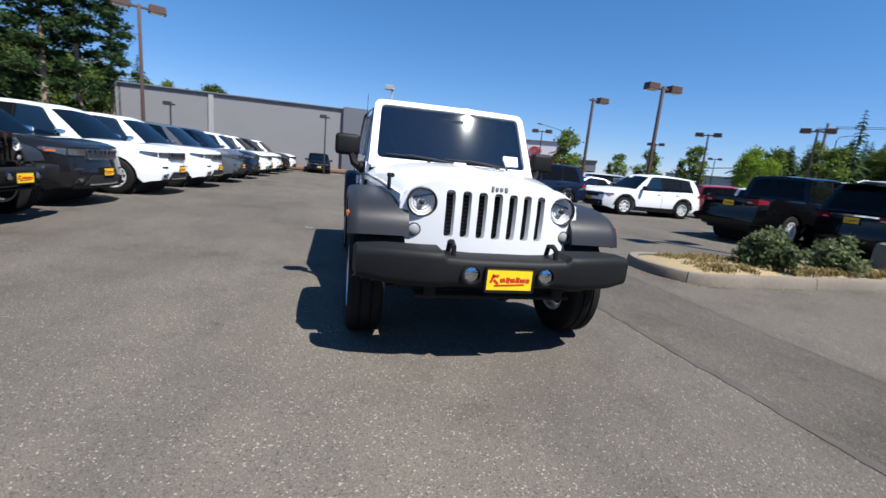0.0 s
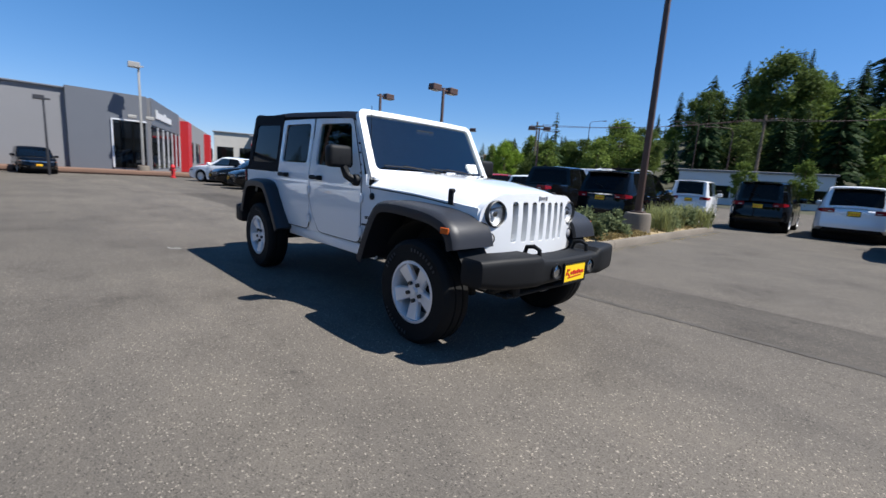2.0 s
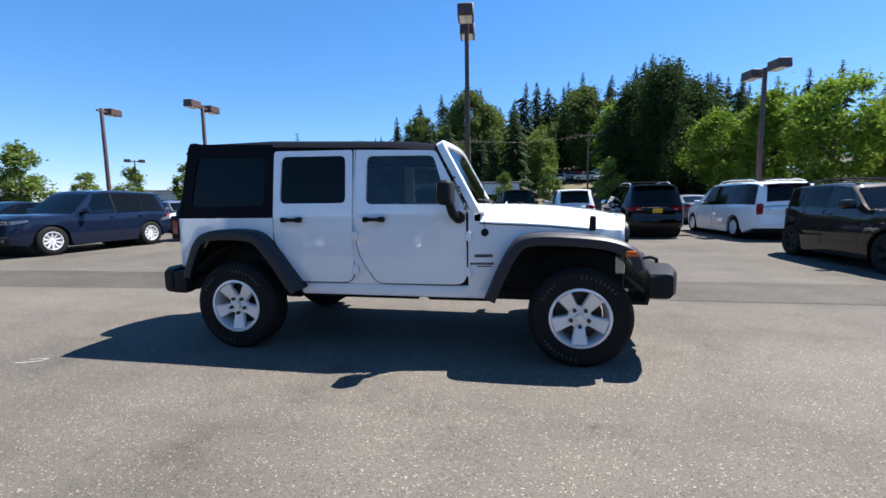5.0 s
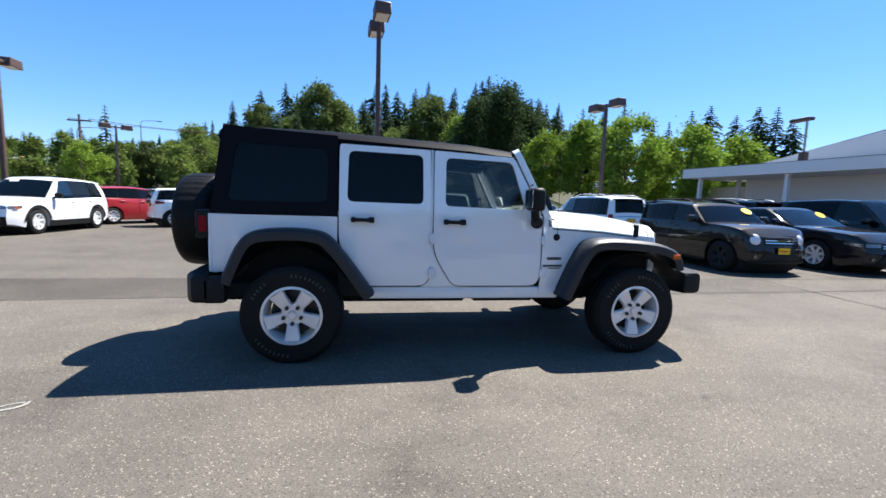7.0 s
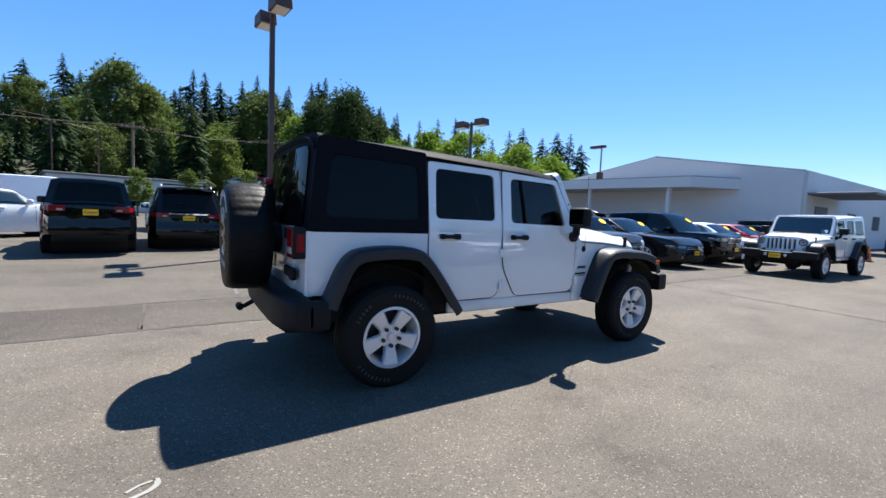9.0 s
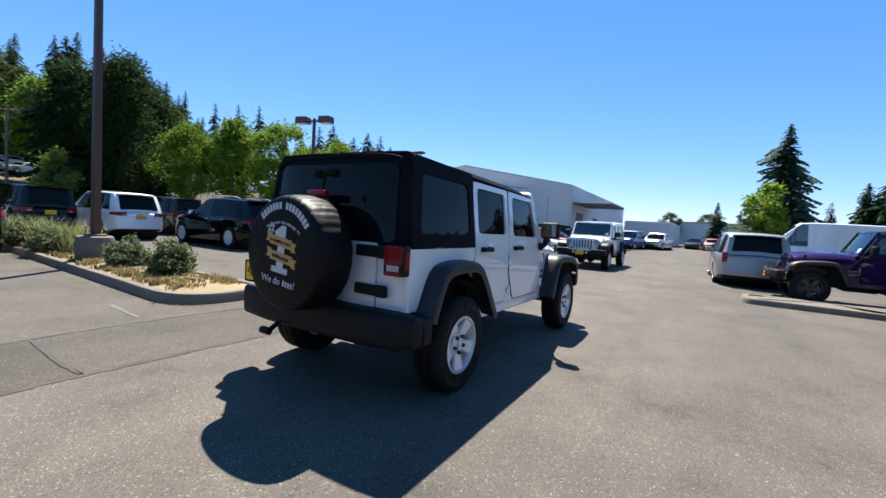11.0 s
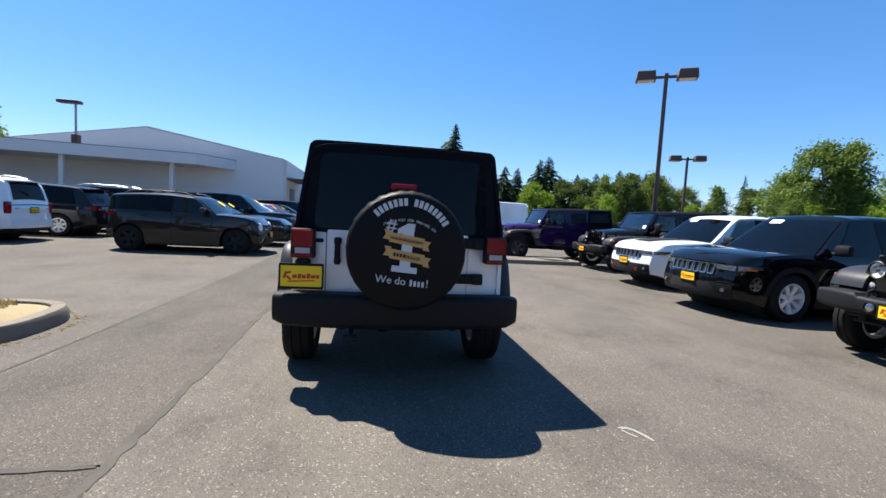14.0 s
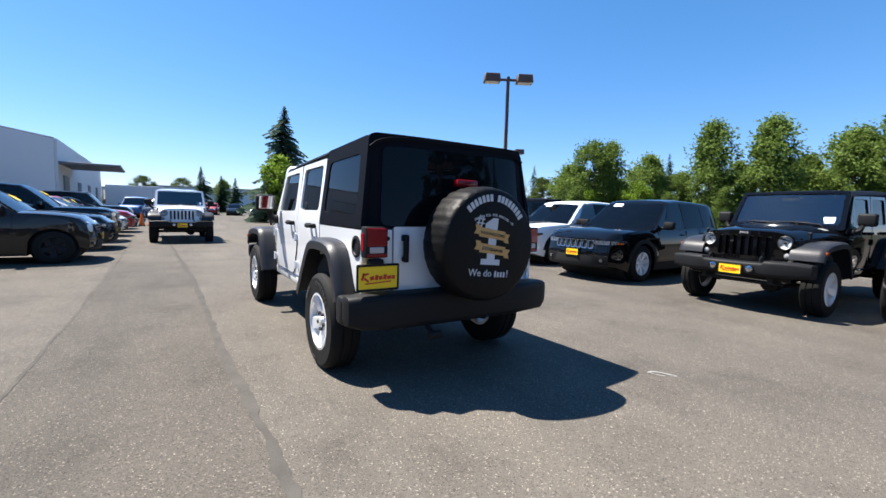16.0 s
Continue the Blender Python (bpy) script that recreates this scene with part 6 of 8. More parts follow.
def kerbed_island(outline, radii, label, kerb_h=0.14, kerb_w=0.15, fill="soil"):
    """A raised bed: a concrete kerb ring with a worn top edge, filled with soil."""
    pts = round_poly(outline, radii, 8)
    n = len(pts)
    P = [Vector(p) for p in pts]
    # split long straights so that the kerb can waver
    out = []
    for i in range(n):
        a, b = P[i], P[(i + 1) % n]
        k = max(1, int((b - a).length / 0.5))
        out += [a + (b - a) * j / k for j in range(k)]
    c = sum(out, Vector((0, 0))) / len(out)

    def inset(d):
        res = []
        for i, p in enumerate(out):
            t = (out[(i + 1) % len(out)] - out[i - 1]).normalized()
            nv = Vector((-t.y, t.x))
            if nv.dot(c - p) < 0 and abs(nv.dot((c - p).normalized())) > 0.05:
                nv = -nv
            res.append(p + nv * d)
        return res

    isl = thing("kerbed_island", label, "planting bed", kind="structure")
    prof = [(0.0, -0.02), (0.012, kerb_h * 0.75), (0.035, kerb_h), (kerb_w, kerb_h), (kerb_w + 0.01, kerb_h - 0.06)]
    lines = [[Vector((q.x, q.y, z + 0.008 * noise.noise((q.x * 2, q.y * 2, z * 9)))) for q in inset(d)] for d, z in prof]
    n = len(out)
    # the bedding that shows in the joints
    bm = bmesh.new()
    rings = [[bm.verts.new((q.x, q.y, z - 0.012)) for q in inset(d + 0.01)] for d, z in prof]
    for p, q in zip(rings, rings[1:]):
        for k in range(n):
            bm.faces.new((p[k], p[(k + 1) % n], q[(k + 1) % n], q[k]))
    part("kerb_bedding", bm, "tar", isl)
    # kerb stones about two metres long
    start, run = 0, 0.0
    for k in range(n):
        run += (out[(k + 1) % n] - out[k]).length
        if run < 1.9 and k < n - 1:
            continue
        bm, cols_ = bmesh.new(), []
        for j in range(start, k + 2):
            cut = 0.006 if j in (start, k + 1) else 0.0
            other = start + 1 if j == start else k
            col = []
            for ln in lines:
                p, q = ln[j % n], ln[other % n]
                col.append(bm.verts.new(p + (q - p).normalized() * cut if cut else p))
            cols_.append(col)
        for p, q in zip(cols_, cols_[1:]):
            for i in range(len(p) - 1):
                bm.faces.new((p[i], p[i + 1], q[i + 1], q[i]))
        bm.faces.new(cols_[0]), bm.faces.new(cols_[-1])
        part("kerb_stone", bm, "concrete", isl)
        start, run = k + 1, 0.0
    bm = bmesh.new()
    inner = inset(kerb_w - 0.005)
    edge = [bm.verts.new((q.x, q.y, kerb_h - 0.03)) for q in inner]
    mid = [bm.verts.new((q.x, q.y, kerb_h + 0.015 + 0.03 * noise.noise((q.x * 1.7, q.y * 1.7, 0)))) for q in inset(kerb_w + 0.3)]
    cv = bm.verts.new((c.x, c.y, kerb_h + 0.04))
    for k in range(len(edge)):
        k2 = (k + 1) % len(edge)
        bm.faces.new((edge[k], edge[k2], mid[k2], mid[k]))
        bm.faces.new((mid[k], mid[k2], cv))
    part("bed_soil", bm, fill, isl, "dry straw-coloured mulch")
    return isl


kerbed_island([(-1.52, 3.32), (0.12, 3.32), (-0.12, 13.6), (-1.12, 13.6)], [0.75, 0.75, 0.4, 0.4], "long planting bed with dry mulch inside a concrete kerb")
kerbed_island([(6.95, -6.2), (8.1, -6.2), (8.15, -3.25), (7.0, -3.2)], [0.2, 0.2, 0.35, 0.35], "low kerbed concrete strip beside the parked cars", 0.12, 0.15, "concrete")


# ---- buildings ----
def wall_between(parent, name, a, b, z0, z1, thick, mat, label=""):
    a, b = Vector(a), Vector(b)
    d = b - a
    ang = math.atan2(d.y, d.x)
    bm = box((0, 0, 0), (d.length, thick, z1 - z0), 0.0)
    o = part(name, bm, mat, parent, label)
    o.matrix_basis = Matrix.Translation(((a.x + b.x) / 2, (a.y + b.y) / 2, (z0 + z1) / 2)) @ Matrix.Rotation(ang, 4, "Z")
    return o


def on_wall(parent, name, a, b, u, z0, z1, w, mat, proud=0.04, depth=0.08, label=""):
    """A box set on the wall a-b at u metres along it, standing proud on the right-hand side of a to b."""
    a, b = Vector(a), Vector(b)
    d = (b - a).normalized()
    n = Vector((d.y, -d.x))
    p = a + d * u + n * proud
    o = part(name, box((0, 0, 0), (w, depth, z1 - z0), 0.01, 1), mat, parent, label)
    o.matrix_basis = Matrix.Translation((p.x, p.y, (z0 + z1) / 2)) @ Matrix.Rotation(math.atan2(d.y, d.x), 4, "Z")
    return o


def west_building():
    B = thing("showroom_building", "grey block showroom with a dark entrance and red portals", "building")
    x = -30.0
    wall_between(B, "wall", (x - 0.15, -15.8), (x - 0.15, -1.0), 0, 4.72, 0.3, "wall_grey", "plain grey block wall")
    wall_between(B, "wall", (x, -15.8), (x - 30, -15.8), 0, 4.72, 0.3, "wall_grey")
    part("wall_pier", box((x + 0.03, -10.1, 2.37), (0.12, 0.32, 4.7), 0.01, 1), "wall_pale_grey", B)
    part("coping", box((x - 0.12, -8.4, 4.76), (0.5, 14.9, 0.1), 0.02, 1), "wall_dark", B)
    e0, e1 = (x + 0.1, -1.0), (x - 0.1, 2.92)
    wall_between(B, "entrance_wall", e0, e1, 0, 4.9, 0.4, "wall_dark", "dark grey entrance wall")
    a, b = e1, (-67.5, 16.8)
    wall_between(B, "facade_wall", a, b, 0, 4.85, 0.4, "wall_grey", "grey facade with glass")
    part("roof", box((-46, -7, 4.6), (31, 17, 0.15)), "roof_grey", B)
    on_wall(B, "shop_window", e0, e1, 2.95, 0.42, 3.28, 1.7, "window", 0.2, 0.1, "dark glass front")
    on_wall(B, "window_frame", e0, e1, 2.06, 0.4, 3.34, 0.09, "alloy", 0.22, 0.14)
    on_wall(B, "window_frame", e0, e1, 2.95, 3.28, 3.36, 1.8, "alloy", 0.22, 0.14)
    on_wall(B, "dark_fascia", a, b, 5.6, 3.2, 4.9, 11.0, "wall_dark", 0.22, 0.1, "dark grey fascia")
    for k in range(6):
        on_wall(B, "shop_window", a, b, 1.0 + 1.84 * k, 0.45, 3.1, 1.74, "window", 0.2, 0.1)
        on_wall(B, "window_frame", a, b, 1.92 + 1.84 * k, 0.4, 3.15, 0.08, "alloy", 0.23, 0.14)
    for u, w in ((19.0, 3.5), (25.0, 3.5), (41, 6)):
        on_wall(B, "shop_window", a, b, u, 0.8, 3.0, w, "window", 0.2, 0.1)
    for u in (13.2, 33.0):
        on_wall(B, "red_portal", a, b, u, 0.0, 4.5, 2.2, "red_panel", 0.4, 0.9, "glossy red portal")
    for k in range(8):
        on_wall(B, "sign_bar", a, b, 1.5 + 0.72 * k, 3.72, 4.28 if k in (0, 4) else 4.14, 0.5, "print_white", 0.32, 0.08, "pale sign letter drawn as a bar")
    bank = part("planted_bank", box((x + 1.0, -4.2, 0.13), (1.9, 23, 0.34), 0.12, 2), "brick_bed")
    tagged(bank, "low reddish-brown bank along the wall", "bank", kind="structure")
    H = thing("fire_hydrant", "red fire hydrant by the showroom bank", "fire hydrant", Matrix.Translation((-26.9, 3.6, 0)))
    part("barrel", lathe([(0.0, 0.0), (0.16, 0.0), (0.16, 0.06), (0.11, 0.08), (0.1, 0.6), (0.14, 0.62), (0.14, 0.68), (0.1, 0.76), (0.03, 0.82), (0, 0.83)], (0, 0, 0), (0, 0, 1), 16), "red_panel", H)
    for q in (0, 120, 240):
        part("outlet", cyl((0.14 * math.cos(radians(q)), 0.14 * math.sin(radians(q)), 0.48), (math.cos(radians(q)), math.sin(radians(q)), 0), 0.055, 0.1, 10), "red_panel", H)
    return B


def east_building():
    B = thing("gabled_hall", "low white hall with a shallow gable and a flat drive-through canopy", "building")
    c0, c2 = Vector((32.3, 7.8)), Vector((31.8, 28.4))
    d = (c2 - c0).normalized()
    ang = math.atan2(d.y, d.x)
    L = (c2 - c0).length
    # gable front as one outline
    fn = lambda u, v, dd: Vector((c0.x + d.x * u + d.y * -dd * -1, c0.y + d.y * u + d.x * dd * -1, v))
    part("gable_wall", plate([(0, 0), (L, 0), (L, 5.2), (L / 2, 6.95), (0, 5.2)], [], fn, 0.3), "wall_white", B, "white painted gable wall")
    part("roof_edge", tube([(c0.x, c0.y, 5.23), (c0.x + d.x * L / 2, c0.y + d.y * L / 2, 7.0), (c2.x, c2.y, 5.23)], 0.1, 6), "wall_grey", B)
    n = Vector((d.y, -d.x))
    for u0, u1, z0, z1 in ((0, L / 2, 5.2, 6.95), (L / 2, L, 6.95, 5.2)):
        bm = bmesh.new()
        q = [(c0 + d * u0, z0), (c0 + d * u1, z1), (c0 + d * u1 + n * 30, z1), (c0 + d * u0 + n * 30, z0)]
        bm.faces.new([bm.verts.new((p.x, p.y, z + 0.02)) for p, z in q])
        bmesh.ops.solidify(bm, geom=list(bm.faces), thickness=0.12)
        part("roof", bm, "roof_grey", B)
    a, b = c0, c0 + n * 30
    wall_between(B, "side_wall", a, b, 0, 5.25, 0.3, "wall_white", "long white side wall")
    on_wall(B, "shutter_door", a, b, 3.0, 0, 3.0, 2.4, "wall_dark", 0.16, 0.1, "dark shutter door")
    for u in (10, 17, 24, 33):
        on_wall(B, "window", a, b, u, 1.6, 2.8, 2.0, "window", 0.16, 0.08)
    bm = box((0, 0, 0), (6.5, 3.4, 0.16), 0.02, 1)
    aw = part("awning", bm, "wall_dark", B, "dark flat awning over the side door")
    p = c0 + n * 3.4 + d * -1.7
    aw.matrix_basis = Matrix.Translation((p.x, p.y, 3.75)) @ Matrix.Rotation(math.atan2(n.y, n.x), 4, "Z")
    part("annex_wall", box((72, 5.0, 1.7), (20, 6, 3.4), 0.02, 1), "wall_white", B)
    # canopy
    cp = [(26.2, 29.6), (28.6, 13.2), (32.0, 11.4), (32.0, 24.0), (32.0, 30.5)]
    part("canopy", plate(cp, [], lambda u, v, dd: Vector((u, v, 4.85 + dd)), 0.75), "wall_white", B, "flat white canopy with a deep fascia")
    part("canopy_cap", plate(cp, [], lambda u, v, dd: Vector((u * 1.002 - 0.06, v, 4.9 + dd)), 0.05), "wall_grey", B)
    for px, py in ((27.0, 28.4), (28.0, 21.5), (29.0, 15.0), (31.0, 28.6)):
        part("canopy_post", box((px, py, 2.05), (0.28, 0.28, 4.1), 0.02, 1), "wall_white", B, "white canopy post")
    part("office_wall", box((34.0, 31.5, 1.8), (4, 6, 3.6)), "wall_beige", B)
    part("office_window", box((31.8, 20.0, 1.7), (0.06, 2.0, 1.3), 0.01, 1), "window", B)
    part("office_door", box((31.8, 24.0, 1.1), (0.06, 1.1, 2.1), 0.01, 1), "window", B)
    return B


def far_building(az, dist, width, height, mat, label, eye=(2.0, -3.0), depth=8.0, windows=0, stripe=None, turn=0.0):
    a = radians(az)
    B = thing("far_building", label, "building", Matrix.Translation((eye[0] + dist * math.cos(a), eye[1] + dist * math.sin(a), 0)) @ Matrix.Rotation(a + radians(turn), 4, "Z"))
    part("wall", box((depth / 2, 0, height / 2), (depth, width, height), 0.03, 1), mat, B)
    part("roof", box((depth / 2, 0, height + 0.1), (depth + 0.4, width + 0.4, 0.2), 0.03, 1), "roof_grey", B)
    for k in range(windows):
        y = -width / 2 + width * (k + 0.5) / windows
        part("window", box((-0.03, y, height * 0.42), (0.1, width / windows * 0.72, height * 0.36), 0.02, 1), "window", B)
    if stripe:
        part("fascia", box((-0.1, 0, height - 1.5), (0.3, width, 0.32), 0.03, 1), stripe, B)
    return B


west_building()
east_building()
# dealership over the way: pale halls, a white portal wall with a red ring emblem
B = far_building(151.7, 86, 8.0, 7.7, "wall_white", "white portal building with a red emblem", eye=(2.5, -3.8))
bm = bmesh.new()
for rx, rz in ((1.1, 0.75), (0.45, 0.72), (0.85, 0.3)):
    ringp = [(-0.06, 1.9 + rx * math.cos(t), 5.9 + rz * math.sin(t)) for t in [k * math.pi / 12 for k in range(25)]]
    add_tube(bm, ringp, 0.1, 6)
part("emblem", bm, "red_panel", B, "red ring emblem")
part("sign_bars", box((-0.06, 1.9, 4.65), (0.1, 2.8, 0.45), 0.02, 1), "red_panel", B)
part("entrance", box((-0.05, -2.0, 1.9), (0.2, 3.0, 3.8), 0.02, 1), "window", B)
part("porch_roof", box((-0.8, -2.0, 4.1), (1.8, 3.6, 0.4), 0.03, 1), "red_panel", B, "flat red porch roof")
for y in (-3.4, -0.6):
    part("porch_post", box((-1.4, y, 1.95), (0.35, 0.35, 3.9), 0.02, 1), "wall_grey", B)
far_building(156.3, 88, 9.0, 6.0, "wall_grey", "grey hall with a red stripe", eye=(2.5, -3.8), windows=3, stripe="red_panel")
far_building(160.8, 90, 7.5, 6.4, "wall_beige", "pale hall with dark windows", eye=(2.5, -3.8), windows=2)
far_building(147.5, 100, 6.5, 5.4, "wall_grey", "low grey building far off", eye=(2.5, -3.8), windows=3)
far_building(133.0, 95, 16, 4.0, "wall_beige", "low pale building behind parked cars", windows=6)
far_building(116.0, 92, 9, 4.6, "blue_panel", "low building with blue fascia", windows=0, stripe="blue_panel")
far_building(99.0, 54, 13, 3.5, "wall_white", "long low white building below the wooded slope", windows=5, turn=4)
far_building(-2.0, 112, 24, 5.2, "wall_white", "long white hall at the end of the lane", windows=0)
far_building(7.0, 100, 10, 4.0, "wall_white", "low white annex at the end of the lane", windows=3)


# ---- lamp posts ----
def lamp_post(x, y, h, heads, label, turn=0.0, mat="pole", base=False, single=False, group="lot lamp posts", r=0.075, head=1.0):
    P = thing("lamp_post", label, "lamp post", Matrix.Translation((x, y, 0)) @ Matrix.Rotation(radians(turn), 4, "Z"), group)
    z0 = 0.0
    if base:
        z0 = 0.62
        b = part("concrete_base", lathe([(0.0, 0.0), (0.34, 0.0), (0.33, 0.5), (0.31, 0.6), (0.28, z0), (0, z0)], (0, 0, 0), (0, 0, 1), 24), "concrete", P, "round concrete footing")
        part("base_plate", box((0, 0, z0 + 0.02), (0.3, 0.3, 0.04), 0.006, 1), "pole", P)
    bm = box((0, 0, (z0 + h) / 2), (2 * r, 2 * r, h - z0), 0.02, 2)
    for v in bm.verts:
        f = 1 - 0.25 * (v.co.z - z0) / (h - z0)
        v.co.x *= f
        v.co.y *= f
    part("post", bm, mat, P)
    part("cross_arm", box((0, 0, h - 0.12), (0.9 if not single else 0.5, 0.07, 0.09), 0.012, 1), mat, P)
    for s in heads:
        bm = box((s * 0.62 * head, 0, h - 0.08), (0.62 * head, 0.42 * head, 0.3 * head), 0.02, 1)
        for v in bm.verts:
            if v.co.z > h - 0.05:
                v.co.x = s * 0.62 * head + (v.co.x - s * 0.62 * head) * 0.9
        hd = part("lamp_head", bm, mat, P, "boxy brown floodlight head" if mat == "pole" else "")
        part("lamp_lens", box((s * 0.62 * head, 0, h - 0.08 - 0.155 * head), (0.5 * head, 0.32 * head, 0.02), 0.004, 1), "lens", hd)
    return P


def street_lamp(x, y, h, arm, turn):
    """A tall street lamp with a curved arm > post, arm, lamp_head."""
    P = thing("street_lamp", "tall dark street lamp with a curved arm", "street lamp", Matrix.Translation((x, y, ground_height(x, y) - 0.02)) @ Matrix.Rotation(radians(turn), 4, "Z"), "street lamps")
    part("post", tube([(0, 0, 0), (0, 0, h * 0.5), (0, 0, h - 0.5)], [0.08, 0.07, 0.05], 8), "pole", P)
    part("arm", tube([(0, 0, h - 0.6), (0.15, 0, h - 0.15), (arm * 0.4, 0, h - 0.02), (arm, 0, h + 0.08)], 0.035, 7), "pole", P)
    part("lamp_head", box((arm + 0.3, 0, h + 0.06), (0.65, 0.28, 0.13), 0.05, 2), "pole", P)
    return P


def polar(a, d, ex=2.0, ey=-3.0):
    return ex + d * math.cos(radians(a)), ey + d * math.sin(radians(a))


for a_, d_, h_, t_ in ((122.8, 72, 8.6, 30), (117.2, 84, 7.9, 20), (101.5, 58, 8.2, 200), (104.9, 60, 8.9, 190)):
    street_lamp(*polar(a_, d_), h_, 2.2, t_)
# traffic signals over the far road
sx, sy = polar(133.5, 72)
S = thing("traffic_signal", "grey mast arm with yellow traffic signals", "traffic signal", Matrix.Translation((sx, sy, ground_height(sx, sy) - 0.02)) @ Matrix.Rotation(radians(40), 4, "Z"))
part("mast", tube([(0, 0, 0), (0, 0, 5.6)], [0.16, 0.12], 10), "pole_grey", S)
part("mast_arm", tube([(0, 0, 4.5), (4.0, 0, 4.8), (8.5, 0, 4.9)], [0.1, 0.08, 0.05], 8), "pole_grey", S)
for u in (4.6, 6.9, 8.3):
    hd = part("signal_head", box((u, -0.12, 4.6), (0.36, 0.24, 1.05), 0.04, 1), "signal_yellow", S, "yellow signal housing")
    for k, mt in enumerate(("red_lens", "amber", "under")):
        part("signal_lens", cyl((u, -0.26, 4.93 - 0.33 * k), (0, 1, 0), 0.12, 0.05, 12), mt, hd)


two = "brown square lamp post with two boxy floodlights"
lamp_post(-0.66, 8.32, 6.3, (-1, 1), two + " on concrete", 96, base=True)
lamp_post(-13.3, 13.1, 5.72, (-1, 1), two, 93)
lamp_post(-18.2, 12.6, 5.76, (1,), "brown square lamp post with one floodlight head", 95, single=True)
lamp_post(-17.8, 28.7, 5.76, (-1, 1), two, 42)
lamp_post(-24.9, 27.2, 5.7, (-1, 1), two, 42)
lamp_post(-43.0, 21.5, 6.4, (-1, 1), two, 60, head=1.25)
street_lamp(-48.5, 27.0, 7.4, 5.0, -60)
lamp_post(-39.6, 34.3, 6.1, (-1, 1), two, 45)
lamp_post(-49.3, 52.6, 6.1, (-1, 1), two, 45)
lamp_post(9.06, 13.1, 5.7, (-1, 1), two, 102)
lamp_post(7.95, -9.12, 6.42, (-1, 1), two, 60)
lamp_post(16.5, -16.9, 5.33, (-1, 1), two, 65)
lamp_post(-16.7, -9.2, 6.5, (-1, 1), two, 115)
lp = lamp_post(-28.7, 2.4, 6.6, (-0.35,), "grey lamp post with one floodlight head before the showroom", 85, "pole_grey", True, True)
for q in (-0.45, 0.45):
    part("small_flood", box((q, 0, 3.5), (0.45, 0.3, 0.2), 0.03, 1), "pole_grey", lp)
lamp_post(-24.5, -2.07, 3.68, (-0.35,), "short dark lamp post before the grey wall", 90, "pole_dark", False, True, head=0.7, r=0.052)
lamp_post(-24.2, -10.7, 3.4, (-0.35,), "short dark lamp post before the grey wall", 90, "pole_dark", False, True, head=0.7, r=0.052)
lamp_post(-4.0, -35.0, 6.0, (1,), "pale lamp post among the southern trees", 20, "pole_grey", False, True)
P = thing("lamp_post", "thin grey lamp post on the canopy roof", "lamp post", Matrix.Translation((28.0, 20.6, 4.9)), "lot lamp posts")
part("post", tube([(0, 0, 0), (0, 0, 2.7)], 0.07, 8), "pole_grey", P)
part("lamp_head", box((-0.1, 0.3, 2.75), (0.5, 1.4, 0.22), 0.06, 2), "pole", P)
part("post_foot", box((0, 0, 0.3), (0.4, 0.4, 0.6), 0.02, 1), "pole", P)

# wooden utility poles and cables in the north
for x, y, h in ((-6.5, 52.0, 9.5), (9.0, 58.0, 10.5), (-30.0, 46.0, 9.0)):
    U = thing("utility_pole", "weathered wooden utility pole with a cross arm", "utility pole", Matrix.Translation((x, y, 0)), "utility poles")
    part("post", tube([(0, 0, 0), (0, 0, h)], [0.16, 0.11], 8), "wood_pole", U)
    part("cross_arm", box((0, 0, h - 0.6), (2.2, 0.12, 0.14), 0.01, 1), "wood_pole", U)
    for k in (-0.9, 0.9):
        part("insulator", cyl((k, 0, h - 0.45), (0, 0, 1), 0.05, 0.18, 8), "pole_grey", U)
W = thing("overhead_cables", "thin dark overhead cables between the poles", "cable")
for k in (-0.9, 0.9):
    for (xa, ya, ha), (xb, yb, hb) in (((-30, 46, 9.0), (-6.5, 52, 9.5)), ((-6.5, 52, 9.5), (9, 58, 10.5))):
        pts = [(xa + (xb - xa) * t + k, ya + (yb - ya) * t, ha + (hb - ha) * t - 0.4 - 2.4 * t * (1 - t)) for t in [j / 10 for j in range(11)]]
        part("cable", tube(pts, 0.025, 4), "pole", W)
# ---- the car that the camera walks round ----
jeep("white four-door off-roader with black hardtop on the open asphalt", "white", Matrix(), hero=True)
# ---- parked cars ----
# the row behind the walk: noses towards +y
ROW_S = "cars in the south row"
jeep("black four-door off-roader with black hardtop in the row", "black", facing(-2.03, -7.04, 88), group=ROW_S)
car("cherokee", "black compact SUV with chrome grille slots in the row", "SUV", "black", facing(1.0, -7.25, 92), ROW_S, clad="plastic", style="seven", price=None)
car("cherokee", "white compact SUV with black bonnet decal and lower cladding", "SUV", "white", facing(3.6, -7.75, 91), ROW_S, clad="plastic", style="five", rim="alloy_dark", price=None, decal=True)
jeep("black four-door off-roader parked beside the kerbed strip", "black", facing(6.55, -8.1, 90), group=ROW_S)
jeep("purple four-door off-roader with black hardtop behind the low kerb", "purple", facing(9.35, -6.0, 91), group=ROW_S, rim="alloy_dark")
jgc_dark = car("suv", "dark grey SUV with chrome grille slots in the row", "SUV", "granite", facing(-4.35, -7.4, 88), ROW_S, style="ten", chrome_trim=True)
jgc_white = car("suv", "white SUV with chrome grille slots in the row", "SUV", "white", facing(-6.9, -7.05, 88), ROW_S, style="ten", chrome_trim=True)
copy_thing(jgc_white, facing(-9.4, -6.85, 88))
car("suv", "silver-grey SUV with chrome grille slots in the row", "SUV", "grey", facing(-12.0, -6.75, 88), ROW_S, style="ten")
car("suv", "dark blue SUV with chrome grille slots in the row", "SUV", "navy", facing(-14.7, -6.7, 88), ROW_S, style="ten")
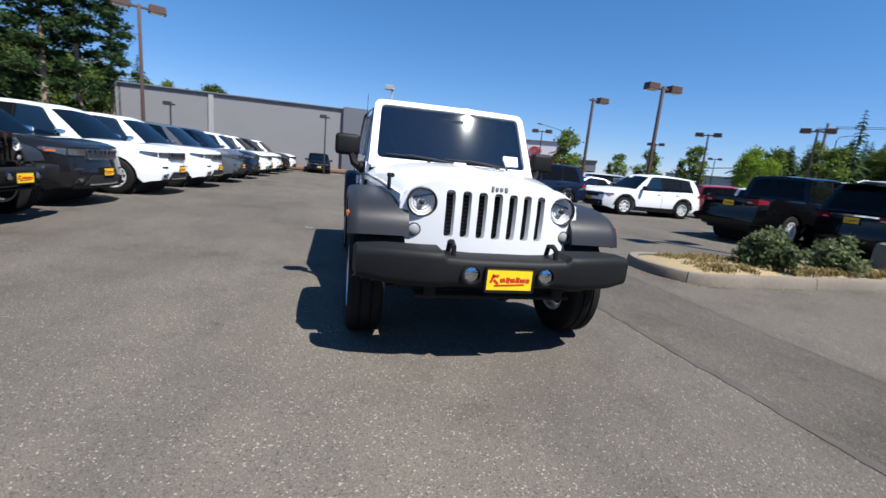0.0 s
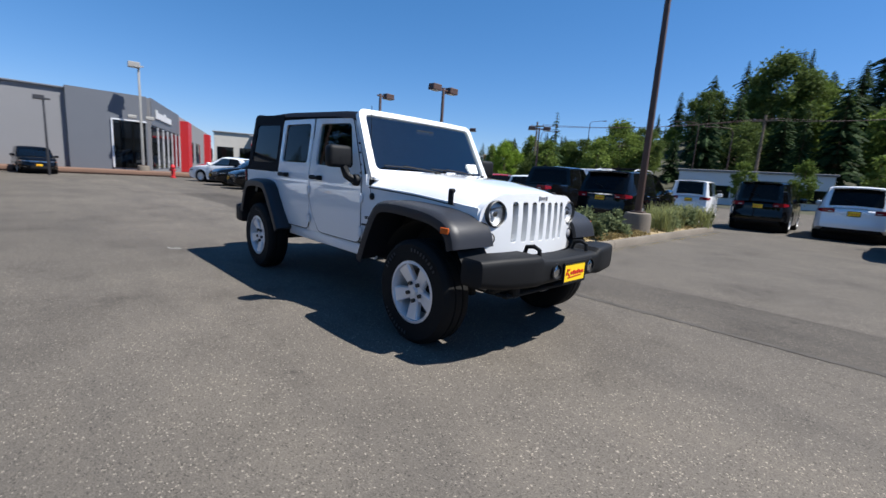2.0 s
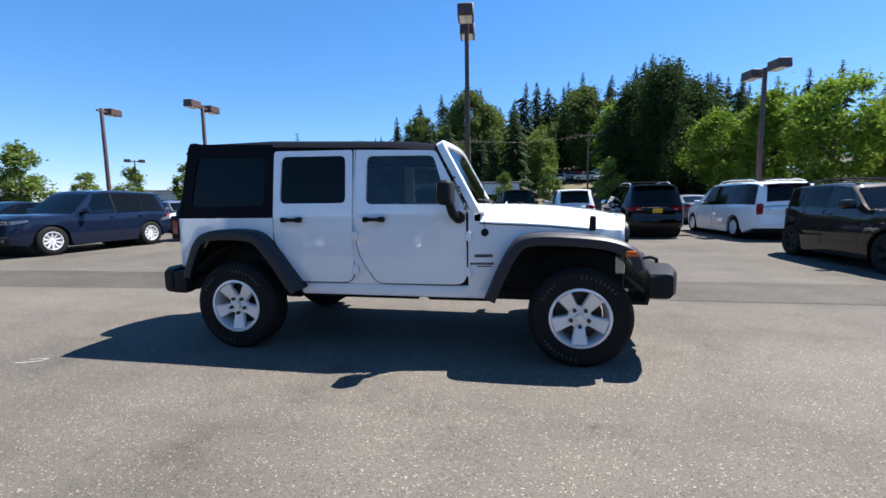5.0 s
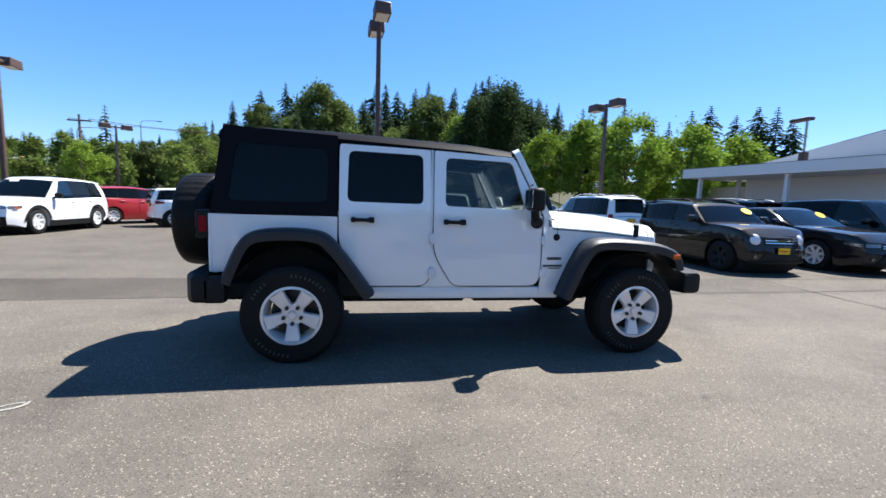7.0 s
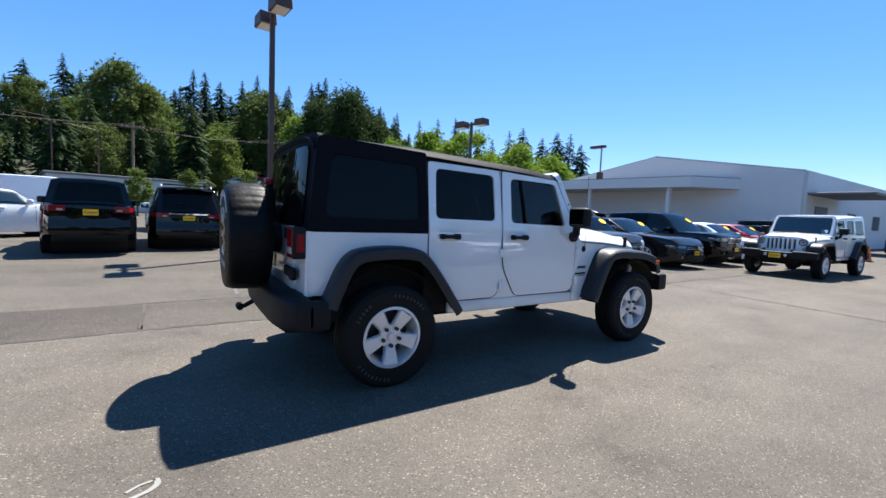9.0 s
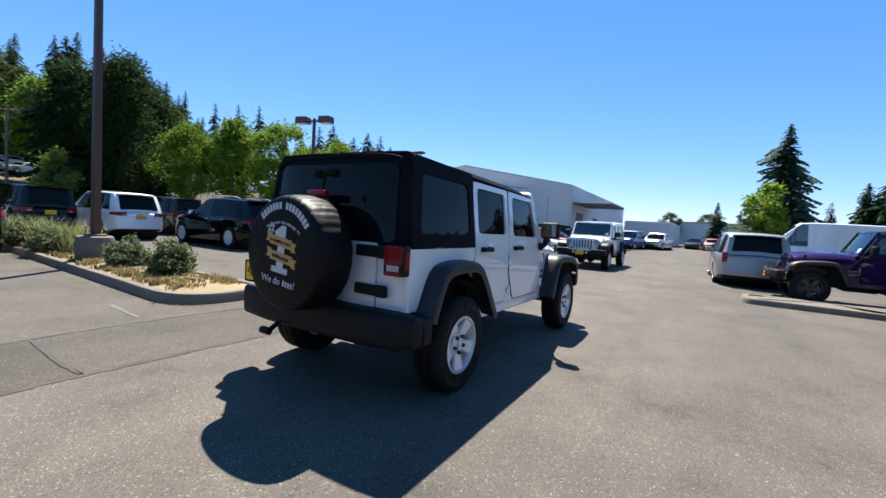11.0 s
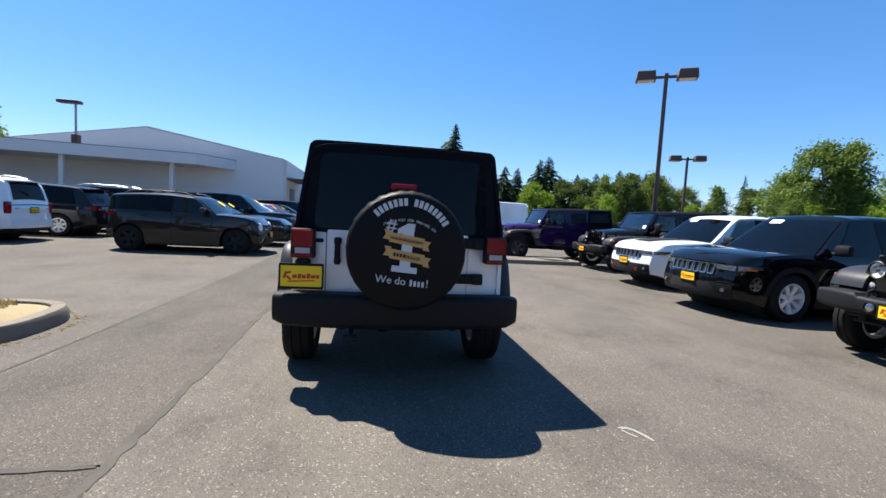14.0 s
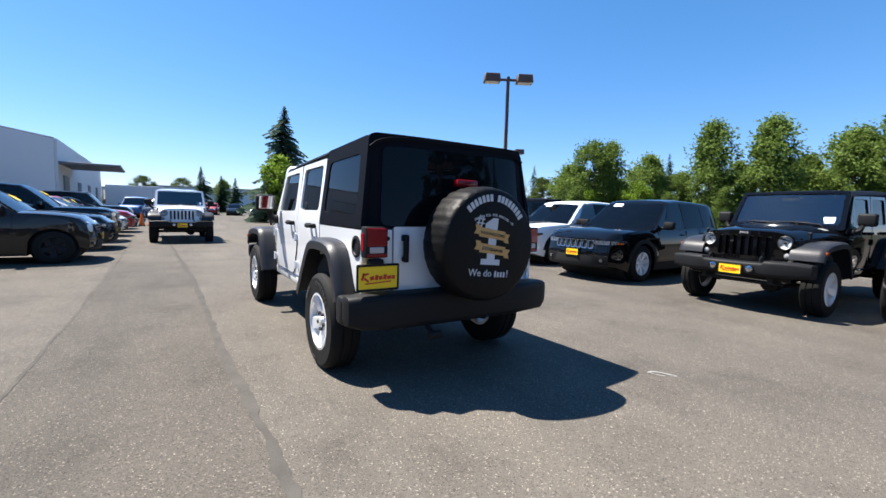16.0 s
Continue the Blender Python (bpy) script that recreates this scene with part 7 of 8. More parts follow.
copy_thing(jgc_white, facing(-17.4, -6.6, 88))
copy_thing(jgc_white, facing(-20.1, -6.5, 88))
copy_thing(jgc_dark, facing(-22.8, -6.4, 88))
copy_thing(jgc_white, facing(-25.5, -6.3, 88))
# alone in front of the grey wall
car("boxsuv", "black SUV standing before the grey wall", "SUV", "black", facing(-27.2, -2.55, 5) @ Matrix.Diagonal((0.82, 0.84, 0.75, 1)), "", grille="bar")
# lone SUV and the rows on the north side
car("cherokee", "white compact SUV parked side-on beyond the bed", "SUV", "white", facing(-11.1, 11.2, -90), "", clad="plastic", price=None)
car("pickup", "black crew-cab pickup with its tail to the lane", "pickup truck", "black", facing(-4.75, 11.2, 98) @ Matrix.Diagonal((0.92, 0.94, 1.06, 1)), "", plates="rear", grille="bar", name="pickup_truck")
ROW_N = "cars in the north row"
jd = car("suv", "dark SUV with its tail to the planting bed", "SUV", "black", facing(-2.55, 12.3, 92), ROW_N, plates="rear", style="ten", chrome_trim=True, rails=True)
copy_thing(jd, facing(5.0, 12.85, 91))
car("boxsuv", "white boxy SUV in the far row", "SUV", "white", facing(-2.9, 20.6, 100), ROW_N, plates="rear", grille="bar")
car("boxsuv", "black boxy SUV with its tail to the lane", "SUV", "black", facing(0.5, 17.7, 92), ROW_N, plates="rear", grille="bar")
car("suv", "white SUV with its tail to the lane", "SUV", "white", facing(3.0, 17.6, 91), ROW_N, plates="rear", style="ten")
car("minivan", "white minivan with tinted windows in the north row", "minivan", "white", facing(8.25, 12.3, 92), ROW_N, plates="rear", grille="bar", rails=True, name="minivan")
car("cherokee", "dark grey crossover in the north row", "SUV", "granite", facing(11.0, 11.6, 92), ROW_N, plates="rear")
copy_thing(jd, facing(13.7, 11.4, 92))
car("boxsuv", "tan-grey SUV in the far row", "SUV", "brown", facing(6.3, 20.5, 91), ROW_N, plates="rear", grille="bar")
for i, (x, y, kind, col, txt) in enumerate(((-5.8, 22.0, "hatch", "blue", "blue"), (-8.6, 22.6, "sedan", "silver", "silver"), (9.2, 20.5, "sedan", "grey", "grey"), (12.2, 20.0, "sedan", "white", "white"), (15.2, 19.5, "boxsuv", "navy", "dark blue"), (18.0, 18.6, "sedan", "black", "black"), (16.6, 11.4, "sedan", "silver", "silver"))):
    car(kind, f"{txt} car in the far north row", "car", col, facing(x, y, 92), ROW_N, grille="bar", plates="")
car("hatch", "white hatchback standing side-on behind the pickup", "hatchback", "white", facing(-7.6, 15.0, 35), "", plates="rear", grille="bar")
car("hatch", "dark red hatchback beyond the white SUV", "hatchback", "red", facing(-10.9, 16.2, 60), "", plates="rear", grille="bar")
car("van", "white panel van at the back of the lot", "van", "white", facing(-7.3, 19.5, 2) @ Matrix.Diagonal((0.88, 1, 0.84, 1)), "", plates="", grille="bar", name="panel_van")
# the western lot: dark saloons, noses to the lane
ROW_W = "dark cars in the west row"
sd = car("sedan", "black saloon with a yellow dealer plate", "saloon car", "black", facing(-14.6, 6.2, -92), ROW_W, grille="bar", style="ten")
car("suv", "dark blue SUV beside the black saloons", "SUV", "navy", facing(-12.1, 6.35, -92), ROW_W, style="ten")
car("hatch", "blue-grey hatchback behind the west row", "hatchback", "grey", facing(-16.2, 14.6, -20), "", grille="bar", plates="")
for k in range(2, 4):
    copy_thing(sd, facing(-12.0 - 2.55 * k, 6.2 - 0.05 * k, -92))
car("sedan", "white saloon at the end of the row", "saloon car", "white", facing(-22.4, 5.6, -145), ROW_W, grille="bar", plates="")
car("sedan", "dark blue saloon before the showroom", "saloon car", "navy", facing(-34.0, 9.5, -100), ROW_W, grille="bar", plates="")
car("sedan", "red saloon before the showroom", "saloon car", "red", facing(-37.0, 9.8, -100), ROW_W, grille="bar", plates="")
ROW_B = "cars behind the white compact SUV"
for x, y, kind, col, txt in ((-19.0, 13.4, "sedan", "silver", "silver"), (-21.6, 15.0, "minivan", "silver", "pale silver"), (-24.2, 16.4, "sedan", "white", "white"), (-26.8, 17.8, "hatch", "red", "red"), (-29.4, 19.0, "suv", "grey", "grey")):
    car(kind, f"{txt} car in the lot behind the white SUV", "car", col, facing(x, y, -100), ROW_B, grille="bar", plates="")
# the eastern row, noses to -y
ROW_E = "cars in the east row"
car("hatch", "dark brown-grey small crossover with a roof rack", "crossover", "brown", facing(7.5, 5.1, -90), ROW_E, grille="bar", rails="black", price=True, rim="under", style="five")
car("coupe", "dark grey low coupe with a yellow price sticker", "coupe", "granite", facing(10.4, 5.6, -90), ROW_E, grille="bar", price=True, name="coupe")
car("suv", "black SUV with a yellow price sticker", "SUV", "black", facing(13.1, 5.6, -90), ROW_E, price=True, style="ten")
car("sedan", "white saloon with a yellow price sticker", "saloon car", "white", facing(15.8, 5.5, -90), ROW_E, grille="bar", price=True)
car("coupe", "red coupe with a yellow price sticker", "coupe", "red", facing(18.5, 5.5, -90), ROW_E, grille="bar", price=True, name="coupe")
car("sedan", "black saloon in the east row", "saloon car", "black", facing(21.2, 5.6, -90), ROW_E, grille="bar")
car("boxsuv", "dark SUV in the east row", "SUV", "granite", facing(24.0, 5.5, -90), ROW_E, grille="bar")
jeep("white four-door off-roader with white hardtop standing in the lane", "white", facing(13.6, 1.45, 180), top="white", bumper_mat="plastic")
# beyond the kerbed strip
car("minivan", "silver minivan with its tail to the lot", "minivan", "silver_dull", facing(13.4, -3.6, 2) @ Matrix.Diagonal((1, 1, 0.94, 1)), "", grille="bar", name="minivan")
car("van", "white high-roofed panel van", "van", "white", facing(23.5, -7.1, 90), "", grille="bar", plates="", name="panel_van")
ROW_F = "cars at the end of the lane"
for x, y, kind, col, txt in ((40.5, 4.0, "boxsuv", "blue", "blue"), (45.0, 2.0, "pickup", "silver", "silver"), (60.0, -1.0, "sedan", "brown", "brown"), (57.0, -3.0, "hatch", "red", "red"), (56.0, -5.6, "sedan", "granite", "dark grey"), (52.0, -7.6, "sedan", "silver", "silver")):
    car(kind, f"{txt} car at the far end of the lane", "car", col, facing(x, y, 170), ROW_F, grille="bar", plates="")
for x, y in ((24.6, 2.6), (23.9, 3.0)):
    K = thing("traffic_cone", "orange traffic cone by the parked cars", "traffic cone", Matrix.Translation((x, y, 0)), "traffic cones")
    part("cone", cyl((0, 0, 0.37), (0, 0, 1), 0.15, 0.7, 16, 0.03), "cone", K)
    part("foot", box((0, 0, 0.02), (0.38, 0.38, 0.04), 0.01, 1), "under", K)
# cars on the terrace of the wooded slope
protos = [car("hatch", "small car on the far terrace below the trees", "car", c, facing(0, 0, 0), "cars on the far terrace", grille="bar", plates="") for c in ("white", "silver", "red")]
for k in range(22):
    a, d = 86 - k * 1.25, 76 + (k * 7) % 5
    x, y = d * math.cos(radians(a)), -3 + d * math.sin(radians(a))
    mt = pose(x, y, ground_height(x, y) + 0.1, 0, 0, 180 + (k * 53) % 30)
    if k < 3:
        protos[k].matrix_world = mt
    else:
        copy_thing(protos[(k * 2) % 3 if k % 4 else 0], mt)
# sunburnt grass bank below the terrace
bm = bmesh.new()
rows = [[bm.verts.new((r * math.cos(radians(q)), -3 + r * math.sin(radians(q)), ground_height(r * math.cos(radians(q)), -3 + r * math.sin(radians(q))) + 0.05)) for q in range(68, 90, 2)] for r in (58, 62, 66, 70, 74, 78, 83)]
for p, q in zip(rows, rows[1:]):
    for k in range(len(p) - 1):
        bm.faces.new((p[k], p[k + 1], q[k + 1], q[k]))
tagged(part("grass_bank", bm, "bank"), "dry straw-coloured grass bank below the wooded slope", "bank", kind="structure")
# ---- trees and shrubs ----
def unit(rng, n):
    a = rng.normal(size=(n, 3))
    return a / np.linalg.norm(a, axis=1, keepdims=True)


def conifer(name, label, h, seed, mat="needle", width=0.2, bare=0.08, sparse=1.0, group="", bark="bark"):
    """A conifer > trunk, crown: whorls of drooping sprays, ragged and gappy."""
    rng = np.random.default_rng(seed)
    T = thing(name, label, "tree", group=group)
    lean = rng.normal(size=2) * 0.006 * h
    trunk = [(lean[0] * t * t, lean[1] * t * t, h * t * 0.98) for t in (0, 0.2, 0.4, 0.6, 0.8, 1.0)]
    part("trunk", tube(trunk, [0.018 * h * (1 - 0.9 * t) + 0.01 for t in (0, 0.2, 0.4, 0.6, 0.8, 1.0)], 7), bark, T)
    V, F = [], []
    layers = int(46 * sparse)
    lob = [(rng.random() * 6.283, rng.random(), 0.25 + 0.45 * rng.random()) for _ in range(9)]
    for i in range(layers):
        t = bare + (1 - bare) * (i / layers) ** 0.95
        z = h * t
        reach = h * width * (1 - t) ** 0.8 * (0.75 + 0.5 * rng.random()) + 0.03 * h * (1 - t) + 0.012 * h
        n = int(7 + 4 * (1 - t))
        a0 = rng.random() * 6.28
        for j in range(n):
            if rng.random() < 0.2:
                continue
            a = a0 + 6.283 * j / n + rng.normal() * 0.25
            L = reach * (0.45 + 0.6 * rng.random()) * (0.72 + sum(w_ * math.exp(-4 * (1 - math.cos(a - la)) - 60 * (t - lt) ** 2) for la, lt, w_ in lob))
            droop = L * (0.25 + 0.3 * rng.random())
            ca, sa = math.cos(a), math.sin(a)
            bx, by = lean[0] * t * t, lean[1] * t * t
            # each bough: a spine with small side sprays hanging from it
            k = 6
            for s_ in range(k):
                u0 = 0.12 + 0.88 * s_ / k
                u1 = min(1.08, u0 + 0.3)
                wd = L * 0.17 * (1.15 - u0) + 0.004 * h
                tw = rng.normal() * 0.35
                for side in (-1, 1):
                    p0 = (bx + ca * L * u0, by + sa * L * u0, z - droop * u0 * u0 + L * 0.1 * u0)
                    p1 = (bx + ca * L * u1, by + sa * L * u1, z - droop * u1 * u1 + L * 0.1 * u1)
                    ox, oy = -sa * side * wd * (1 + 0.4 * rng.random()), ca * side * wd * (1 + 0.4 * rng.random())
                    um = u0 + 0.6 * (u1 - u0)
                    p2 = (bx + ca * L * um + ox, by + sa * L * um + oy, z - droop * um * um - wd * (0.25 + tw * 0.3 + 0.4 * rng.random()))
                    b0 = len(V)
                    V += [p0, p1, p2]
                    F.append((b0, b0 + 1, b0 + 2))
    raw("crown", V, F, mat, T)
    return T


def leaf_tris(name, rng, clumps, per, size, mat, parent, flat=0.8, up=0.35):
    """Small pointed leaf sprays, gathered in soft clumps (centre, radius)."""
    C = np.repeat(np.array([c for c, _ in clumps]), per, axis=0)
    Rr = np.repeat(np.array([r for _, r in clumps]), per)[:, None]
    n = len(C)
    P = C + rng.normal(size=(n, 3)) * Rr * np.array([0.5, 0.5, 0.5 * flat])
    nrm = unit(rng, n) + np.array([0, 0, up])
    nrm /= np.linalg.norm(nrm, axis=1, keepdims=True)
    t = np.cross(nrm, unit(rng, n))
    t /= np.linalg.norm(t, axis=1, keepdims=True)
    q = np.cross(nrm, t)
    s = size * (0.55 + 0.9 * rng.random((n, 1)))
    V = np.empty((n, 3, 3))
    V[:, 0] = P - t * s - q * s * 0.45
    V[:, 1] = P + t * s - q * s * 0.3
    V[:, 2] = P + q * s * 0.75
    return raw(name, V.reshape(-1, 3).tolist(), np.arange(3 * n).reshape(n, 3).tolist(), mat, parent)


def broadleaf(name, label, h, seed, mat="leaf", width=0.36, trunk_h=0.28, clumps=85, per=150, size=0.014, group="", peak=0.45):
    """A broad-leaved tree > trunk with limbs, crown of loose leaf clumps with gaps."""
    rng = np.random.default_rng(seed)
    T = thing(name, label, "tree", group=group)
    lean = rng.normal(size=2) * 0.02 * h
    bm = tube([(0, 0, 0), (0.3 * lean[0], 0.3 * lean[1], h * trunk_h), (lean[0] * 0.7, lean[1] * 0.7, h * 0.6), (lean[0], lean[1], h * 0.9)], [0.02 * h, 0.015 * h, 0.009 * h, 0.003 * h], 8)
    lobes = [(rng.random() * 6.283, rng.random(), 0.2 + 0.4 * rng.random()) for _ in range(9)]
    B = []
    for i in range(clumps):
        t = rng.random() ** 0.9
        env = (t / peak) ** 0.5 if t < peak else max(0.0, 1 - ((t - peak) / (1 - peak)) ** 1.7) ** 0.75
        a = rng.random() * 6.283
        bump = 0.62 + sum(w_ * math.exp(-3 * (1 - math.cos(a - la)) - 18 * (t - lt) ** 2) for la, lt, w_ in lobes)
        rr = h * width * (0.12 + 0.88 * env) * bump * (0.35 + 0.65 * rng.random() ** 0.5)
        c = (rr * math.cos(a) + lean[0] * t, rr * math.sin(a) + lean[1] * t, h * (trunk_h * 0.8 + (0.96 - trunk_h * 0.8) * t))
        B.append((c, h * (0.055 + 0.05 * rng.random())))
        if i % 7 == 0:
            z0 = max(h * trunk_h * 0.7, c[2] - 0.2 * h)
            add_tube(bm, [(lean[0] * 0.5, lean[1] * 0.5, z0), (c[0] * 0.5, c[1] * 0.5, c[2] - 0.07 * h), c], [0.007 * h, 0.005 * h, 0.002 * h], 5)
    part("trunk", bm, "bark", T)
    leaf_tris("crown", rng, B, per, size * h, mat, T)
    return T


def pine(name, label, h, seed, group="", bare=0.35):
    """A tall open pine > pale trunk with bare limbs, crown of flat needle clumps."""
    rng = np.random.default_rng(seed)
    T = thing(name, label, "tree", group=group)
    lean = rng.normal(size=2) * 0.02 * h
    bm = tube([(lean[0] * t * t, lean[1] * t * t, h * t) for t in (0, 0.25, 0.5, 0.75, 0.97)], [0.014 * h, 0.012 * h, 0.009 * h, 0.006 * h, 0.002 * h], 8)
    B = []
    for i in range(28):
        t = bare + (1 - bare) * (i / 28) ** 0.9
        a = i * 2.4 + rng.normal() * 0.4
        L = h * 0.17 * (1.1 - ((t - bare) / (1 - bare)) ** 1.3) * (0.5 + 0.7 * rng.random())
        x0, y0, z0 = lean[0] * t * t, lean[1] * t * t, h * t
        e = (x0 + L * math.cos(a), y0 + L * math.sin(a), z0 + L * (0.15 + 0.2 * rng.random()))
        add_tube(bm, [(x0, y0, z0), (x0 + (e[0] - x0) * 0.5, y0 + (e[1] - y0) * 0.5, z0 - 0.02 * L), e], [0.0035 * h, 0.0025 * h, 0.001 * h], 5)
        for u in (1.0, 0.75, 0.5):
            B.append(((x0 + (e[0] - x0) * u + rng.normal() * 0.02 * h, y0 + (e[1] - y0) * u + rng.normal() * 0.02 * h, z0 + (e[2] - z0) * u + 0.01 * h), h * (0.03 + 0.02 * rng.random())))
    part("trunk", bm, "bark_light", T)
    leaf_tris("crown", rng, B, 95, 0.0095 * h, "needle", T, 0.5, 0.6)
    return T


def bush(x, y, w, h, seed, label, mat="shrub", n=60, per=85):
    rng = np.random.default_rng(seed)
    T = thing("bush", label, "bush", Matrix.Translation((x, y, 0.12)), "island shrubs")
    bm = bmesh.new()
    B = []
    for i in range(n):
        a, e = rng.random() * 6.283, math.asin(0.02 + 0.95 * rng.random())
        rr = (0.5 + 0.5 * rng.random()) * (0.85 + 0.25 * math.sin(3 * a + seed) * math.cos(2 * e))
        c = (w * 0.47 * rr * math.cos(a) * math.cos(e), w * 0.47 * rr * math.sin(a) * math.cos(e), h * (0.1 + 0.8 * rr * math.sin(e)))
        B.append((c, w * (0.1 + 0.07 * rng.random())))
        if i % 4 == 0:
            add_tube(bm, [(0, 0, -0.05), (c[0] * 0.5, c[1] * 0.5, c[2] * 0.7), c], [0.014, 0.009, 0.003], 5)
    part("stems", bm, "bark", T)
    leaf_tris("foliage", rng, [q for q in B if q[0][2] > 0.06], per, 0.034, mat, T)
    return T


def tuft(name, spots, blade, count, mat, label, category, seed, kind="stuff"):
    """Blades of grass as thin bent strips."""
    rng = np.random.default_rng(seed)
    V, F = [], []
    for x, y, z, r in spots:
        for _ in range(count):
            a, q = rng.random() * 6.283, r * math.sqrt(rng.random())
            bx, by = x + q * math.cos(a), y + q * math.sin(a)
            L = blade * (0.5 + 0.7 * rng.random())
            d, lean = rng.random() * 6.283, 0.15 + 0.5 * rng.random()
            w = 0.006 + 0.004 * rng.random()
            px, py = -math.sin(d) * w, math.cos(d) * w
            tx, ty = math.cos(d) * L * lean, math.sin(d) * L * lean
            b = len(V)
            V += [(bx - px, by - py, z), (bx + px, by + py, z), (bx + tx * 0.4 + px, by + ty * 0.4 + py, z + L * 0.6), (bx + tx * 0.4 - px, by + ty * 0.4 - py, z + L * 0.6), (bx + tx, by + ty, z + L * (1 - 0.3 * lean))]
            F += [(b, b + 1, b + 2, b + 3), (b + 3, b + 2, b + 4)]
    return tagged(raw(name, V, F, mat), label, category, kind=kind)


# the planting bed by the lamp post
SH = "round dark green shrub with small leaves in the planting bed"
bush(-0.6, 5.4, 0.84, 0.72, 1, SH)
bush(-0.66, 6.85, 0.82, 0.64, 2, SH)
bush(-0.75, 10.3, 1.2, 0.85, 3, SH)
bush(-0.8, 11.9, 1.2, 0.8, 4, SH)
tuft("tall_grass", [(-0.5, 9.5, 0.12, 0.35), (-0.7, 11.1, 0.12, 0.3), (-0.5, 12.7, 0.12, 0.45), (-0.9, 12.9, 0.12, 0.3)], 0.78, 240, "grass", "tall pale green grass in the planting bed", "grass", 5)
rs = random.Random(4)
tuft("dry_grass", [(-0.7 + rs.uniform(-0.5, 0.5), rs.uniform(3.9, 8.0), 0.12, 0.12) for _ in range(120)] + [(-0.7 + rs.uniform(-0.4, 0.35), rs.uniform(8, 13), 0.12, 0.12) for _ in range(70)], 0.12, 34, "straw", "short dry straw on the planting bed", "grass", 6)

# prototypes, each standing where it is first needed
EYE = (0.0, -3.0)


def spot(az, dist):
    return EYE[0] + dist * math.cos(radians(az)), EYE[1] + dist * math.sin(radians(az))


def stand(proto, proto_h, az, dist, elev, seed):
    """Sets a copy of a tree so that its top stands at an elevation seen from the lot."""
    x, y = spot(az, dist)
    z = ground_height(x, y)
    h = max(2.5, 1.3 + dist * math.tan(radians(elev)) - z)
    s = h / proto_h
    c = copy_thing(proto, Matrix.Translation((x, y, z - 0.1)) @ Matrix.Rotation(seed * 2.4, 4, "Z"))
    c.scale = (s * (0.9 + 0.2 * ((seed * 37) % 10) / 10), s, s)
    return c


F1 = "trees on the slope"
firs = [conifer("fir_tree", "tall dark green fir on the wooded slope", 18, 11 + k, "needle", (0.19, 0.26, 0.22, 0.3, 0.24)[k], (0.1, 0.06, 0.14, 0.08, 0.1)[k], (1.0, 1.1, 0.85, 1.15, 0.95)[k], F1) for k in range(5)]
broad = [broadleaf("broadleaf_tree", "dense dark green broad-leaved tree", 12, 31 + k, ("leaf", "leaf_dark", "leaf", "leaf_dark")[k], (0.34, 0.3, 0.25, 0.38)[k], 0.12, 90, 150, 0.0138, F1, (0.4, 0.5, 0.35, 0.45)[k]) for k in range(4)]
light = [broadleaf("street_tree", "bright green broad-leaved tree", 10, 41 + k, "leaf_light", (0.31, 0.27, 0.35)[k], 0.26, 70, 150, 0.0142, "bright green trees") for k in range(3)]
olive = [broadleaf("broadleaf_tree", "sunlit olive-green broad-leaved tree", 12, 131 + k, "leaf_olive", (0.26, 0.17, 0.24)[k], 0.1, 70, 150, 0.0135, "southern trees", (0.4, 0.36, 0.5)[k]) for k in range(3)]
# these crowns carry the slope's shade in their leaf colour
deep = [broadleaf("shade_tree", "tall dense tree before the slope, its green darkened for shade", 18, 141 + k, "leaf_shaded", (0.25, 0.2)[k], 0.16, 130, 170, 0.0095, F1, 0.4) for k in range(2)]
mid = [broadleaf("young_tree", "young green broad-leaved tree", 6, 51 + k, "leaf", 0.3, 0.3, 45, 80, 0.022, "young trees") for k in range(2)]
cols = [conifer("columnar_tree", "narrow dark evergreen at the lane end", 7, 61, "needle", 0.3, 0.0, 1.4, "narrow evergreens")]
dense = [conifer("evergreen_tree", "dense dark evergreen behind the panel van", 9, 91 + k, "needle", 0.42 + 0.08 * k, 0.0, 1.7, "dark evergreens") for k in range(2)]
for p in firs + dense + deep + broad + olive + light + mid + cols:
    p["proto"] = 1

SKYLINE = [(124, 6.0), (118, 6.5), (114, 5.5), (110, 9.5), (104, 12.5), (98, 14.5), (92, 13.5), (88, 15.5), (80, 16.0), (74, 16.5), (69, 13.5), (64, 12.0), (58, 10.5), (50, 9.0), (43, 9.0), (38, 7.0)]
rt = random.Random(9)


def skyline(az):
    return curve_at(sorted(SKYLINE), az)


used = set()


def plant(protos, heights, az, dist, elev):
    fresh = [k for k, p in enumerate(protos) if id(p) not in used]
    i = fresh[0] if fresh else rt.randrange(len(protos))
    n = rt.randrange(100)
    if id(protos[i]) not in used:
        used.add(id(protos[i]))
        x, y = spot(az, dist)
        z = ground_height(x, y)
        s = max(2.5, 1.3 + dist * math.tan(radians(elev)) - z) / heights
        protos[i].matrix_world = Matrix.Translation((x, y, z - 0.1)) @ Matrix.Diagonal((s, s, s, 1))
        return protos[i]
    return stand(protos[i], heights, az, dist, elev, n)


